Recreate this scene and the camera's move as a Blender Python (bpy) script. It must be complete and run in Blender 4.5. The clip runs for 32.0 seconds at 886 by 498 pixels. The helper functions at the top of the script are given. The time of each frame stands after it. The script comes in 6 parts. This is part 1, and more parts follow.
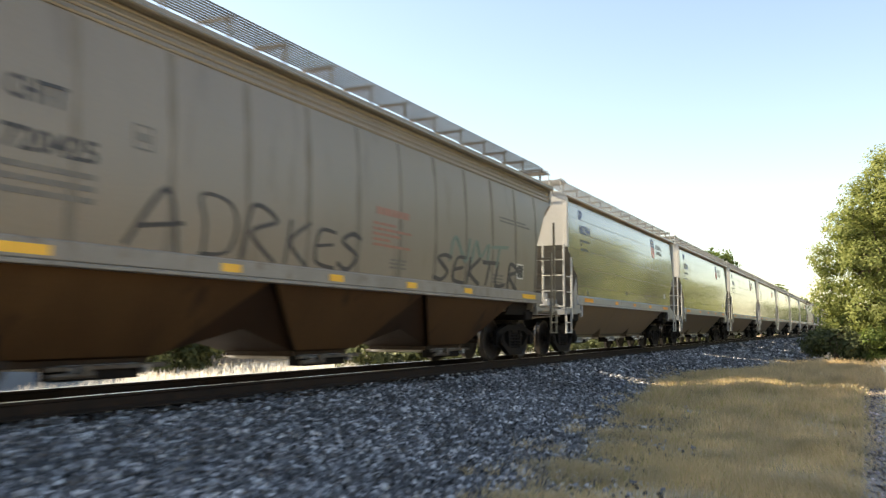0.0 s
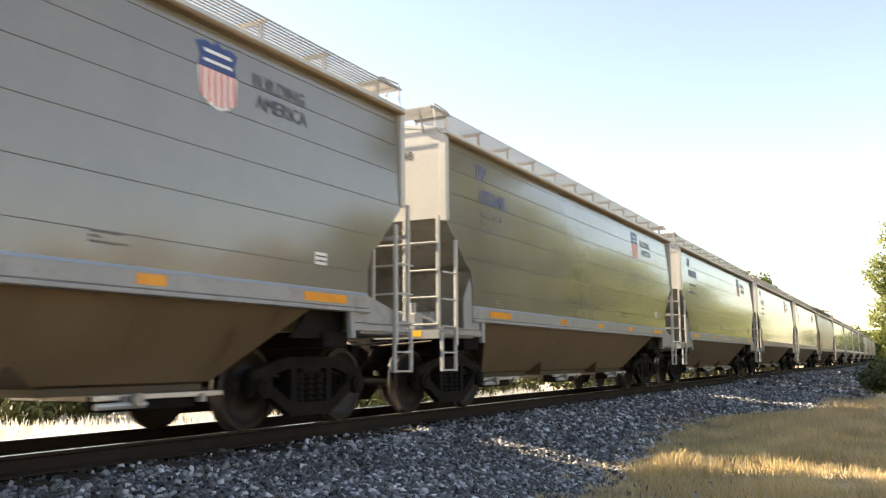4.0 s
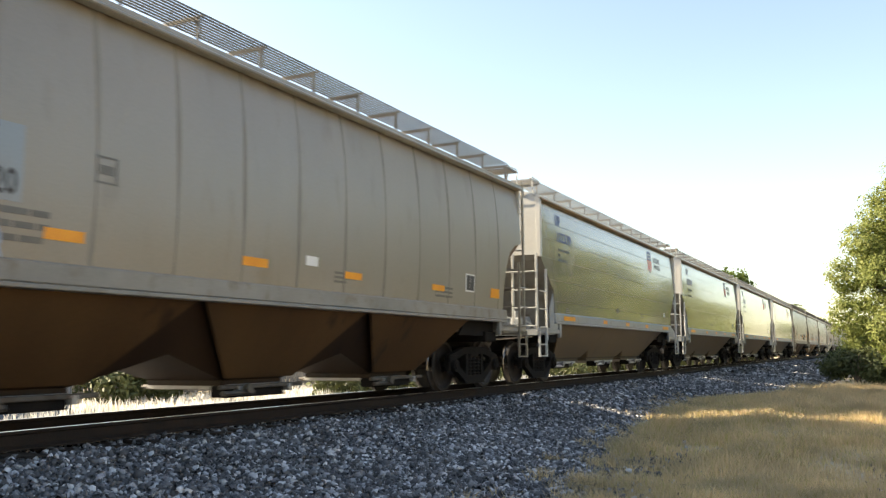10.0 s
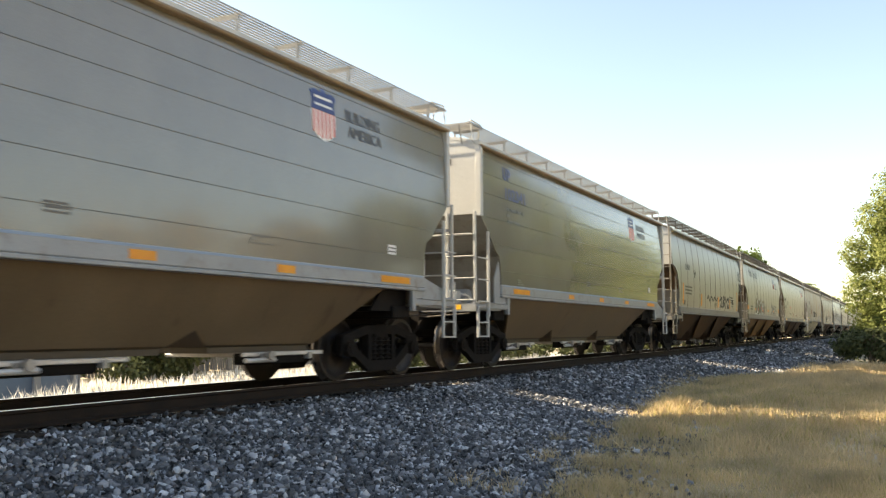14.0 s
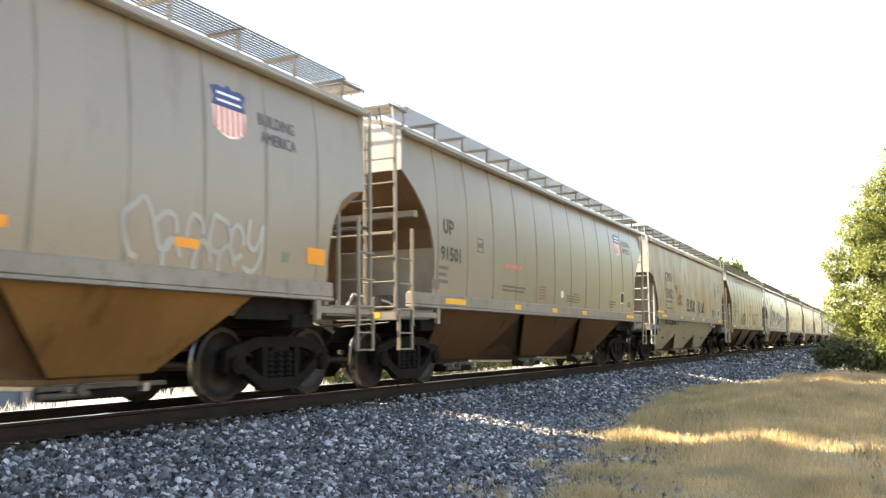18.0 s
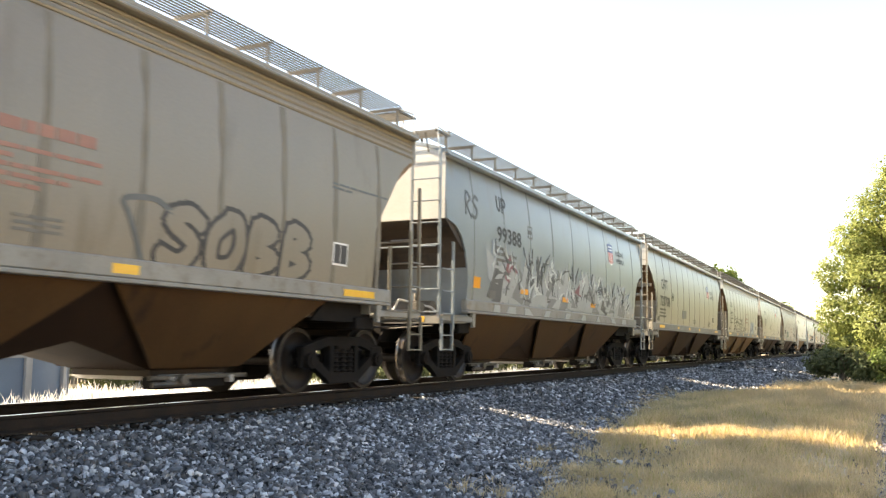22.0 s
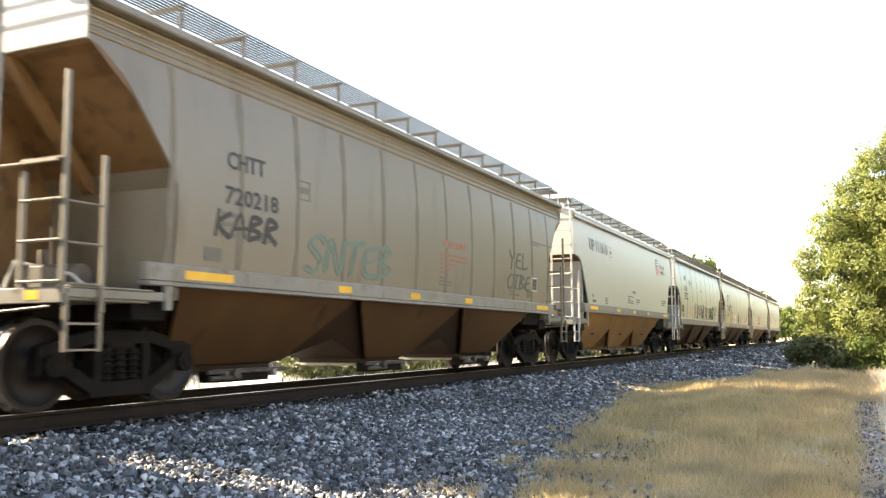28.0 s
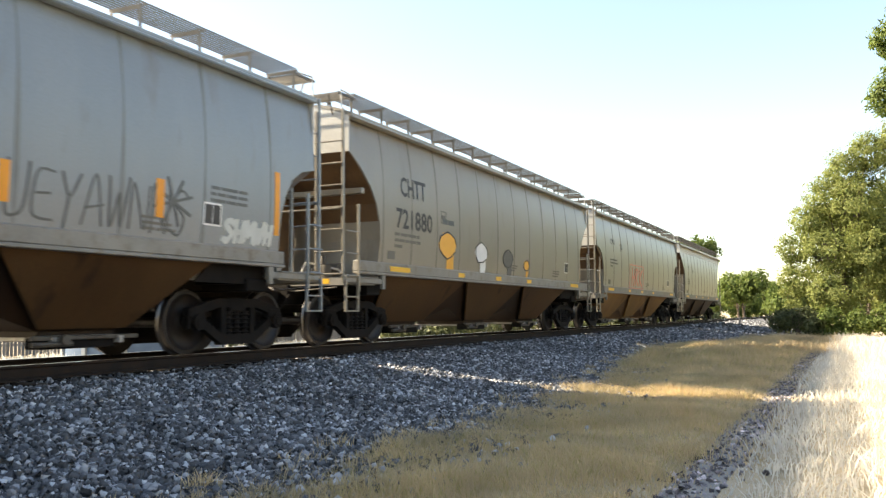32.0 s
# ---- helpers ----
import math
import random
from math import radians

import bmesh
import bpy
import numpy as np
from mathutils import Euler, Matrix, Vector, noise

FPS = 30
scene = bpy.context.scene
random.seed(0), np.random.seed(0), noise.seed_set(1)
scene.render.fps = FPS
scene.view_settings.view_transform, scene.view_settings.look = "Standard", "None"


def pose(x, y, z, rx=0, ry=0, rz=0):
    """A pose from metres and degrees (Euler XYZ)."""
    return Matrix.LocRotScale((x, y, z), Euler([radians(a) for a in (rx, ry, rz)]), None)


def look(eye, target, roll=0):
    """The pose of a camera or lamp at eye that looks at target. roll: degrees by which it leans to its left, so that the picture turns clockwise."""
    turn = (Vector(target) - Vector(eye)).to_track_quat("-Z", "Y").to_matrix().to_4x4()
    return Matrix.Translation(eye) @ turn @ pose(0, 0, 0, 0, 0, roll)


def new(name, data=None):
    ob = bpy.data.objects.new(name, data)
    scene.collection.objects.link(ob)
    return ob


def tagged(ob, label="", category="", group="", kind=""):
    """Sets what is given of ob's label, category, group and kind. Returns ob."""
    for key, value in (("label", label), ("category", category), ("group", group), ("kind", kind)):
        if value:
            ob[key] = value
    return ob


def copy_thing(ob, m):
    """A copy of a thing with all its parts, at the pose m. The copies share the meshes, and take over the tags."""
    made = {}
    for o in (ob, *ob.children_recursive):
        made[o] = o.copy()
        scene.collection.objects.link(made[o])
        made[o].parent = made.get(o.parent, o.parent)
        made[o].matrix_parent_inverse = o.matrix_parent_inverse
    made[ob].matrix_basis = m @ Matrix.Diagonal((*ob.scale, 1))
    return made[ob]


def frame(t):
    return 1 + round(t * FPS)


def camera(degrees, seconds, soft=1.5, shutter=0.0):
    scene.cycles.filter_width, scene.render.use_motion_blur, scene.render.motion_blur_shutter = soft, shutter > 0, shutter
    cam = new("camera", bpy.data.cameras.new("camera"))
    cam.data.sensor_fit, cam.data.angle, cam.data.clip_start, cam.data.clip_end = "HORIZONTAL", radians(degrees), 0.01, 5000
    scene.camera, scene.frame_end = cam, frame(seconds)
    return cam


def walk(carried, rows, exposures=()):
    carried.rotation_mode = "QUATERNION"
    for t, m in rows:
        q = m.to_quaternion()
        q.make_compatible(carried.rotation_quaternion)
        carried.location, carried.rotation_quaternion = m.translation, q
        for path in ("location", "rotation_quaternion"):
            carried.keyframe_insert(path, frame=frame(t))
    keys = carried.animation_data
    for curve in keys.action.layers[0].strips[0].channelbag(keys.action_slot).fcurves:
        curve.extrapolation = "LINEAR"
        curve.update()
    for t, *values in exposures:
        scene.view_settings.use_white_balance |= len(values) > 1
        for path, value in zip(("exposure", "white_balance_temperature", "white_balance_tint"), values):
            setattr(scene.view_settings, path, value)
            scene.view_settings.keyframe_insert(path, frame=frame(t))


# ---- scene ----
# The place: a straight railway beside a dry grass verge; a freight train of covered hoppers passes.
# x across the track (towards the verge), y along the track, z up; the ground is z = 0.
PATH = (
    (0.0, 0.11, -2.55, 1.60, 5.19, 0.01, 25.42),
    (0.5, -0.82, 4.54, 1.61, 5.89, 1.02, 26.60),
    (1.0, -0.60, 4.77, 1.50, 6.10, 2.08, 26.55),
    (1.5, -0.69, 4.29, 1.54, 6.46, 1.86, 26.48),
    (2.0, -0.78, 3.80, 1.59, 6.81, 1.11, 26.65),
    (2.5, -0.83, 4.09, 1.61, 7.25, 1.54, 27.01),
    (3.0, -0.87, 4.38, 1.64, 7.16, 1.08, 27.11),
    (3.5, -0.86, 4.60, 1.64, 7.20, 0.66, 27.52),
    (4.0, -0.85, 4.82, 1.64, 7.28, 0.48, 27.69),
    (4.5, -0.77, 4.47, 1.64, 6.94, 0.43, 28.09),
    (6.5, -0.02, 0.56, 1.58, 7.20, 0.38, 27.74),
    (7.0, -0.04, 0.50, 1.59, 7.24, 0.39, 27.84),
    (7.5, -0.02, 0.43, 1.58, 7.04, 0.58, 27.85),
    (8.0, -0.02, 0.37, 1.59, 7.05, 0.78, 27.59),
    (8.5, -0.00, 0.26, 1.59, 6.92, 0.43, 27.05),
    (9.0, -0.01, 0.29, 1.59, 6.64, 0.07, 26.83),
    (9.5, -0.01, 0.13, 1.59, 6.52, 0.25, 26.65),
    (10.0, 0.00, -0.01, 1.60, 6.71, 0.40, 26.44),
    (10.5, -0.00, 0.06, 1.60, 6.72, 0.66, 26.56),
    (11.0, -0.00, 0.11, 1.60, 6.73, 0.92, 26.64),
    (11.5, -0.01, 0.20, 1.59, 6.62, 0.99, 26.68),
    (12.0, -0.02, 0.25, 1.59, 6.45, 1.06, 26.70),
    (12.5, -0.01, 0.30, 1.59, 6.52, 1.13, 26.85),
    (13.0, -0.02, 0.35, 1.59, 6.14, 1.23, 27.06),
    (13.5, -0.01, 0.23, 1.59, 5.99, 0.80, 27.11),
    (14.0, -0.01, 0.23, 1.59, 5.40, 0.37, 27.24),
    (14.5, -0.02, 0.18, 1.59, 4.84, 0.31, 27.28),
    (16.5, 0.01, -0.11, 1.61, 5.10, -0.16, 27.24),
    (17.0, 0.01, -0.14, 1.61, 5.56, -0.16, 26.50),
    (17.5, 0.00, -0.09, 1.60, 6.11, 0.24, 26.18),
    (18.0, 0.00, -0.04, 1.60, 6.09, 0.61, 26.15),
    (18.5, 0.00, -0.06, 1.60, 6.13, 0.51, 26.26),
    (19.0, 0.00, -0.10, 1.60, 5.94, 0.41, 26.46),
    (19.5, 0.01, -0.16, 1.61, 6.04, 0.53, 26.68),
    (20.0, 0.01, -0.21, 1.61, 6.03, 0.66, 26.81),
    (20.5, 0.01, -0.20, 1.61, 5.95, 0.33, 26.72),
    (21.0, 0.01, -0.20, 1.61, 6.04, -0.00, 26.41),
    (21.5, 0.01, -0.27, 1.61, 6.08, -0.28, 26.46),
    (22.0, 0.02, -0.35, 1.61, 6.16, -0.56, 25.72),
    (22.5, 0.02, -0.28, 1.61, 5.85, -0.55, 25.67),
    (23.0, 0.01, -0.25, 1.61, 5.81, -0.55, 25.65),
    (23.5, 0.02, -0.26, 1.61, 5.85, -0.29, 25.66),
    (24.0, -0.00, -0.20, 1.61, 6.17, -0.03, 25.52),
    (24.5, 0.01, -0.24, 1.61, 6.11, 0.18, 25.34),
    (25.0, 0.02, -0.22, 1.61, 6.05, 0.37, 25.21),
    (25.5, 0.01, -0.21, 1.61, 6.16, 0.37, 25.07),
    (27.5, -0.00, 0.05, 1.60, 5.69, 0.38, 24.41),
    (28.0, -0.00, 0.04, 1.60, 5.81, 0.38, 24.55),
    (28.5, 0.00, -0.01, 1.60, 5.84, 0.56, 24.59),
    (29.0, 0.01, -0.07, 1.60, 5.97, 0.75, 24.48),
    (29.5, 0.01, -0.17, 1.60, 6.01, 0.80, 24.44),
    (30.0, 0.02, -0.27, 1.61, 5.77, 0.84, 24.40),
    (30.5, 0.10, -1.08, 1.53, 5.22, 0.43, 24.23),
    (30.7, 0.55, -3.43, 1.41, 4.77, 0.70, 22.34),
    (31.0, 0.90, -5.70, 1.38, 4.30, 0.70, 19.95),
    (31.5, 1.15, -8.00, 1.55, 3.95, 0.20, 24.40),
    (32.0, 1.50, -9.00, 1.42, 4.25, 0.45, 24.75),
)

EXPOSURES = ((0.0, 1.65, 7800, 10), (1.0, 1.98, 8450, 14), (2.5, 1.96, 8450, 14), (4.5, 1.8, 8250, 13), (7.0, 1.5, 7700, 10), (8.5, 1.5, 7650, 10), (10.0, 1.78, 7850, 10), (11.5, 1.53, 7550, 10), (12.5, 1.53, 7550, 10), (14.0, 1.75, 8100, 10), (16.5, 2.5, 8150, 12), (19.2, 2.5, 8150, 12), (20.0, 2.38, 8150, 12), (21.0, 2.34, 8150, 12), (22.5, 2.48, 8200, 12), (28.0, 2.5, 8150, 12), (30.0, 2.22, 8050, 12), (31.0, 2.2, 8000, 10), (32.0, 1.95, 7700, 10))
SKY_STRENGTH, SUN_POWER = 0.105, 5.0
STONES_A, STONES_B = 92000, 30000
cam = camera(53.36, 32.0, soft=1.3, shutter=0.17)
walk(cam, [(t, pose(x, y, z, 90 + p, r, w)) for t, x, y, z, p, r, w in PATH], EXPOSURES)

# ---- light ----
SUN_UP, SUN_TURN = radians(32.5), radians(11.0)
to_sun = Vector((-math.cos(SUN_UP) * math.cos(SUN_TURN), -math.cos(SUN_UP) * math.sin(SUN_TURN), math.sin(SUN_UP)))
world = bpy.data.worlds.new("sky")
scene.world = world
world.use_nodes = True
wn = world.node_tree.nodes
sky = wn.new("ShaderNodeTexSky")
sky.sky_type, sky.sun_disc = "NISHITA", False
sky.sun_elevation = SUN_UP
sky.sun_rotation = math.atan2(to_sun.x, to_sun.y)
sky.air_density, sky.dust_density, sky.ozone_density = 1.0, 0.9, 1.2
wn["Background"].inputs["Strength"].default_value = SKY_STRENGTH
world.node_tree.links.new(sky.outputs[0], wn["Background"].inputs["Color"])
sun = new("sun", bpy.data.lights.new("sun", "SUN"))
sun.data.energy, sun.data.angle, sun.data.color = SUN_POWER, radians(0.6), (1.0, 0.92, 0.78)
sun.matrix_world = look(to_sun * 50, (0, 0, 0))

# ---- plan ----
TRACK_X = -9.06      # track centre line
RAIL_Z = 0.805       # top of rail
BODY_Z = 0.905       # datum of the car bodies
AXLE_Z = 0.462       # axle height in the truck
SPEED = 13.825       # metres a second, towards -y
# y of each car's leading corner at 0 s
FRONTS = (1.10, 21.45, 38.52, 55.59, 72.66, 89.73, 106.80, 123.87, 140.86, 158.48, 175.56, 192.64, 209.76, 226.98, 244.43,
          262.24, 281.35, 300.21, 319.22, 337.18, 356.34, 375.63, 393.90, 412.97, 430.67, 448.26, 467.13, 486.09, 504.29)


# ---- materials ----
def nodes_of(m):
    m.use_nodes = True
    nt = m.node_tree
    return nt.nodes, nt.links, nt.nodes["Principled BSDF"]


def surface(name, a, b, rough=0.6, metal=0.0, grain=40.0, stain=1.2, bump=0.15, coat=0.0, third=None, amount=0.5,
            per_piece=0.0, island=0.0, spec=0.5, streak=0.0, satin=0.08):
    """A painted or raw surface: a and b mix by broad stains, a third colour by finer patches, relief by grain."""
    m = bpy.data.materials.new(name)
    nd, ln, bs = nodes_of(m)
    tc = nd.new("ShaderNodeTexCoord")
    mp = nd.new("ShaderNodeMapping")
    ln.new(tc.outputs["Object"], mp.inputs[0])
    if streak:
        mp.inputs["Scale"].default_value = (1.0, 1.0, streak)
    n1, n2 = nd.new("ShaderNodeTexNoise"), nd.new("ShaderNodeTexNoise")
    n1.inputs["Scale"].default_value, n1.inputs["Detail"].default_value = stain, 6
    n2.inputs["Scale"].default_value, n2.inputs["Detail"].default_value = grain, 4
    ln.new(mp.outputs[0], n1.inputs[0])
    ln.new(tc.outputs["Object"], n2.inputs[0])
    r1 = nd.new("ShaderNodeValToRGB")
    r1.color_ramp.elements[0].position, r1.color_ramp.elements[1].position = 0.35, 0.68
    r1.color_ramp.elements[0].color, r1.color_ramp.elements[1].color = (*a, 1), (*b, 1)
    ln.new(n1.outputs[0], r1.inputs[0])
    col = r1.outputs[0]
    if third:
        n3 = nd.new("ShaderNodeTexNoise")
        n3.inputs["Scale"].default_value, n3.inputs["Detail"].default_value = stain * 3.1, 8
        ln.new(mp.outputs[0], n3.inputs[0])
        r3 = nd.new("ShaderNodeValToRGB")
        r3.color_ramp.elements[0].position, r3.color_ramp.elements[1].position = 0.62 - 0.25 * amount, 0.78 - 0.2 * amount
        ln.new(n3.outputs[0], r3.inputs[0])
        mx = nd.new("ShaderNodeMixRGB")
        ln.new(r3.outputs[0], mx.inputs[0])
        ln.new(col, mx.inputs[1])
        mx.inputs[2].default_value = (*third, 1)
        col = mx.outputs[0]
    # fine value change
    hv = nd.new("ShaderNodeHueSaturation")
    mr = nd.new("ShaderNodeMapRange")
    mr.inputs["To Min"].default_value, mr.inputs["To Max"].default_value = 0.82, 1.18
    ln.new(n2.outputs[0], mr.inputs[0])
    val = mr.outputs[0]
    if per_piece or island:
        src = nd.new("ShaderNodeObjectInfo").outputs["Random"] if per_piece else nd.new("ShaderNodeNewGeometry").outputs["Random Per Island"]
        k = per_piece or island
        m2 = nd.new("ShaderNodeMapRange")
        m2.inputs["To Min"].default_value, m2.inputs["To Max"].default_value = 1 - k, 1 + k
        ln.new(src, m2.inputs[0])
        mu = nd.new("ShaderNodeMath")
        mu.operation = "MULTIPLY"
        ln.new(val, mu.inputs[0])
        ln.new(m2.outputs[0], mu.inputs[1])
        val = mu.outputs[0]
    ln.new(val, hv.inputs["Value"])
    ln.new(col, hv.inputs["Color"])
    ln.new(hv.outputs[0], bs.inputs["Base Color"])
    rr = nd.new("ShaderNodeMapRange")
    rr.inputs["To Min"].default_value, rr.inputs["To Max"].default_value = max(0.04, rough - 0.12), min(1, rough + 0.12)
    ln.new(n1.outputs[0], rr.inputs[0])
    ln.new(rr.outputs[0], bs.inputs["Roughness"])
    bs.inputs["Metallic"].default_value = metal
    bs.inputs["Specular IOR Level"].default_value = spec
    if coat:
        bs.inputs["Coat Weight"].default_value, bs.inputs["Coat Roughness"].default_value = coat, satin
    if bump:
        bp = nd.new("ShaderNodeBump")
        bp.inputs["Strength"].default_value, bp.inputs["Distance"].default_value = bump, 0.01
        ln.new(n2.outputs[0], bp.inputs["Height"])
        ln.new(bp.outputs[0], bs.inputs["Normal"])
    return m


def wavy(m, scale, strength, dist):
    """Adds the slow waviness of thin sheet steel to a material's relief."""
    nd, ln = m.node_tree.nodes, m.node_tree.links
    bs = nd["Principled BSDF"]
    tc, n, bp = nd.new("ShaderNodeTexCoord"), nd.new("ShaderNodeTexNoise"), nd.new("ShaderNodeBump")
    n.inputs["Scale"].default_value, n.inputs["Detail"].default_value = scale, 1
    bp.inputs["Strength"].default_value, bp.inputs["Distance"].default_value = strength, dist
    ln.new(tc.outputs["Object"], n.inputs[0])
    ln.new(n.outputs[0], bp.inputs["Height"])
    if bs.inputs["Normal"].links:
        ln.new(bs.inputs["Normal"].links[0].from_socket, bp.inputs["Normal"])
    ln.new(bp.outputs[0], bs.inputs["Normal"])
    return m


def leafy(name, a, b, glow=0.35, patch=None):
    """Leaves and blades: colour varies by piece and some light comes through."""
    m = bpy.data.materials.new(name)
    nd, ln, bs = nodes_of(m)
    gi = nd.new("ShaderNodeNewGeometry")
    rp = nd.new("ShaderNodeValToRGB")
    rp.color_ramp.elements[0].color, rp.color_ramp.elements[1].color = (*a, 1), (*b, 1)
    ln.new(gi.outputs["Random Per Island"], rp.inputs[0])
    tc, n = nd.new("ShaderNodeTexCoord"), nd.new("ShaderNodeTexNoise")
    n.inputs["Scale"].default_value = 0.8
    ln.new(tc.outputs["Object"], n.inputs[0])
    hv, mr = nd.new("ShaderNodeHueSaturation"), nd.new("ShaderNodeMapRange")
    mr.inputs["To Min"].default_value, mr.inputs["To Max"].default_value = 0.55, 1.45
    ln.new(n.outputs[0], mr.inputs[0])
    ln.new(mr.outputs[0], hv.inputs["Value"])
    col = rp.outputs[0]
    if patch:
        n2, r2, mx = nd.new("ShaderNodeTexNoise"), nd.new("ShaderNodeValToRGB"), nd.new("ShaderNodeMixRGB")
        n2.inputs["Scale"].default_value, n2.inputs["Detail"].default_value = 0.9, 5
        r2.color_ramp.elements[0].position, r2.color_ramp.elements[1].position = 0.44, 0.62
        ln.new(tc.outputs["Object"], n2.inputs[0])
        ln.new(n2.outputs[0], r2.inputs[0])
        ln.new(r2.outputs[0], mx.inputs[0])
        ln.new(col, mx.inputs[1])
        mx.inputs[2].default_value = (*patch, 1)
        col = mx.outputs[0]
    ln.new(col, hv.inputs["Color"])
    ln.new(hv.outputs[0], bs.inputs["Base Color"])
    bs.inputs["Roughness"].default_value = 0.6
    bs.inputs["Specular IOR Level"].default_value = 0.25
    tr, ad = nd.new("ShaderNodeBsdfTranslucent"), nd.new("ShaderNodeMixShader")
    ln.new(hv.outputs[0], tr.inputs["Color"])
    ad.inputs[0].default_value = glow
    ln.new(bs.outputs[0], ad.inputs[1])
    ln.new(tr.outputs[0], ad.inputs[2])
    ln.new(ad.outputs[0], nd["Material Output"].inputs[0])
    return m


def pebble(name, warm=1.0):
    """Crushed stone: each piece its own grey, a few nearly white, most dark."""
    m = bpy.data.materials.new(name)
    nd, ln, bs = nodes_of(m)
    gi, rp = nd.new("ShaderNodeNewGeometry"), nd.new("ShaderNodeValToRGB")
    e = rp.color_ramp.elements
    e[0].position, e[0].color = 0.0, (0.066 * warm, 0.067, 0.071, 1)
    e[1].position, e[1].color = 1.0, (0.66 * warm, 0.66, 0.66, 1)
    for at, c in ((0.35, 0.09), (0.65, 0.172), (0.86, 0.39)):
        k = e.new(at)
        k.color = (c * warm, c * 1.0, c * 1.025, 1)
    ln.new(gi.outputs["Random Per Island"], rp.inputs[0])
    tc, n = nd.new("ShaderNodeTexCoord"), nd.new("ShaderNodeTexNoise")
    n.inputs["Scale"].default_value, n.inputs["Detail"].default_value = 45, 4
    ln.new(tc.outputs["Object"], n.inputs[0])
    hv, mr = nd.new("ShaderNodeHueSaturation"), nd.new("ShaderNodeMapRange")
    mr.inputs["To Min"].default_value, mr.inputs["To Max"].default_value = 0.6, 1.4
    ln.new(n.outputs[0], mr.inputs[0])
    soil, sr, mu = nd.new("ShaderNodeTexNoise"), nd.new("ShaderNodeMapRange"), nd.new("ShaderNodeMath")
    soil.inputs["Scale"].default_value, soil.inputs["Detail"].default_value = 0.55, 5
    sr.inputs["From Min"].default_value, sr.inputs["From Max"].default_value = 0.35, 0.65
    sr.inputs["To Min"].default_value, sr.inputs["To Max"].default_value = 0.68, 1.2
    mu.operation = "MULTIPLY"
    ln.new(tc.outputs["Object"], soil.inputs[0])
    ln.new(soil.outputs[0], sr.inputs[0])
    ln.new(mr.outputs[0], mu.inputs[0])
    ln.new(sr.outputs[0], mu.inputs[1])
    ln.new(mu.outputs[0], hv.inputs["Value"])
    ln.new(rp.outputs[0], hv.inputs["Color"])
    ln.new(hv.outputs[0], bs.inputs["Base Color"])
    bs.inputs["Roughness"].default_value = 0.7
    return m


M = {}
# shade painted into the side grey, sunlight into the end grey below it
M["silver"] = wavy(surface("shaded_grey_gloss_paint", (0.1743, 0.1622, 0.1362), (0.1987, 0.1865, 0.1583), 0.2, 0, 60, 0.9, 0.02, coat=0.9, spec=0.6), 0.7, 0.13, 0.05)
M["silver_end"] = surface("sunlit_grey_end_paint", (0.4452, 0.4452, 0.4284), (0.4956, 0.4956, 0.4788), 0.4, 0, 50, 1.2, 0.05)
M["sill"] = surface("pale_blue_grey_sill_paint", (0.282, 0.296, 0.303), (0.324, 0.338, 0.345), 0.4, 0, 50, 1.5, 0.05, third=(0.239, 0.225, 0.197), amount=0.3)
M["cream"] = wavy(surface("weathered_cream_grey_paint", (0.1898, 0.1674, 0.1337), (0.2191, 0.195, 0.1589), 0.4, 0, 35, 0.8, 0.08, third=(0.1631, 0.1355, 0.09968), amount=0.15, streak=0.35, coat=0.8, satin=0.3), 0.9, 0.3, 0.05)
M["tan"] = wavy(surface("dusty_tan_grey_paint", (0.1577, 0.1352, 0.09972), (0.1816, 0.1571, 0.12), 0.5, 0, 35, 0.7, 0.08, third=(0.1276, 0.1006, 0.06712), amount=0.2, streak=0.3, coat=0.6, satin=0.3), 0.9, 0.3, 0.05)
M["bluish"] = wavy(surface("blue_grey_paint", (0.1577, 0.1853, 0.2065), (0.1887, 0.2171, 0.2375), 0.35, 0, 35, 0.8, 0.06, third=(0.1536, 0.1505, 0.1399), amount=0.12, streak=0.35, coat=0.8, satin=0.3), 0.9, 0.3, 0.05)
M["white"] = wavy(surface("fresh_white_grey_paint", (0.3245, 0.324, 0.308), (0.3634, 0.3642, 0.3504), 0.42, 0, 45, 0.8, 0.05, coat=0.8, satin=0.3), 0.8, 0.2, 0.04)
M["rusty"] = wavy(surface("rust_blotched_cream_paint", (0.27, 0.265, 0.24), (0.235, 0.125, 0.034), 0.5, 0, 30, 0.75, 0.1, third=(0.19, 0.08, 0.018), amount=0.36, streak=0.55, coat=0.3, satin=0.3), 0.8, 0.25, 0.05)
M["under"] = surface("dirty_brown_hopper_steel", (0.05832, 0.02916, 0.009914), (0.09331, 0.04959, 0.01808), 0.6, 0, 25, 0.8, 0.15, third=(0.02041, 0.009914, 0.004666), amount=0.18, streak=0.3, spec=0.3)
M["under_silver"] = surface("dusty_taupe_hopper_steel", (0.1375, 0.09828, 0.05728), (0.1966, 0.1433, 0.08349), 0.45, 0, 30, 0.7, 0.1, third=(0.08349, 0.05119, 0.0263), amount=0.14, streak=0.3)
M["under_cream"] = surface("stained_cream_hopper_steel", (0.36, 0.325, 0.22), (0.42, 0.385, 0.27), 0.6, 0, 25, 0.9, 0.15, third=(0.15, 0.09, 0.045), amount=0.12, streak=0.3)
# slope sheets darker than the side plates: their shade is painted in
M["facet"] = surface("shaded_rust_brown_hopper_slope_steel", (0.01643, 0.006839, 0.002088), (0.03282, 0.01492, 0.004475), 0.6, 0, 25, 0.9, 0.15, third=(0.00716, 0.00358, 0.00179), amount=0.25, streak=0.3, spec=0.3)
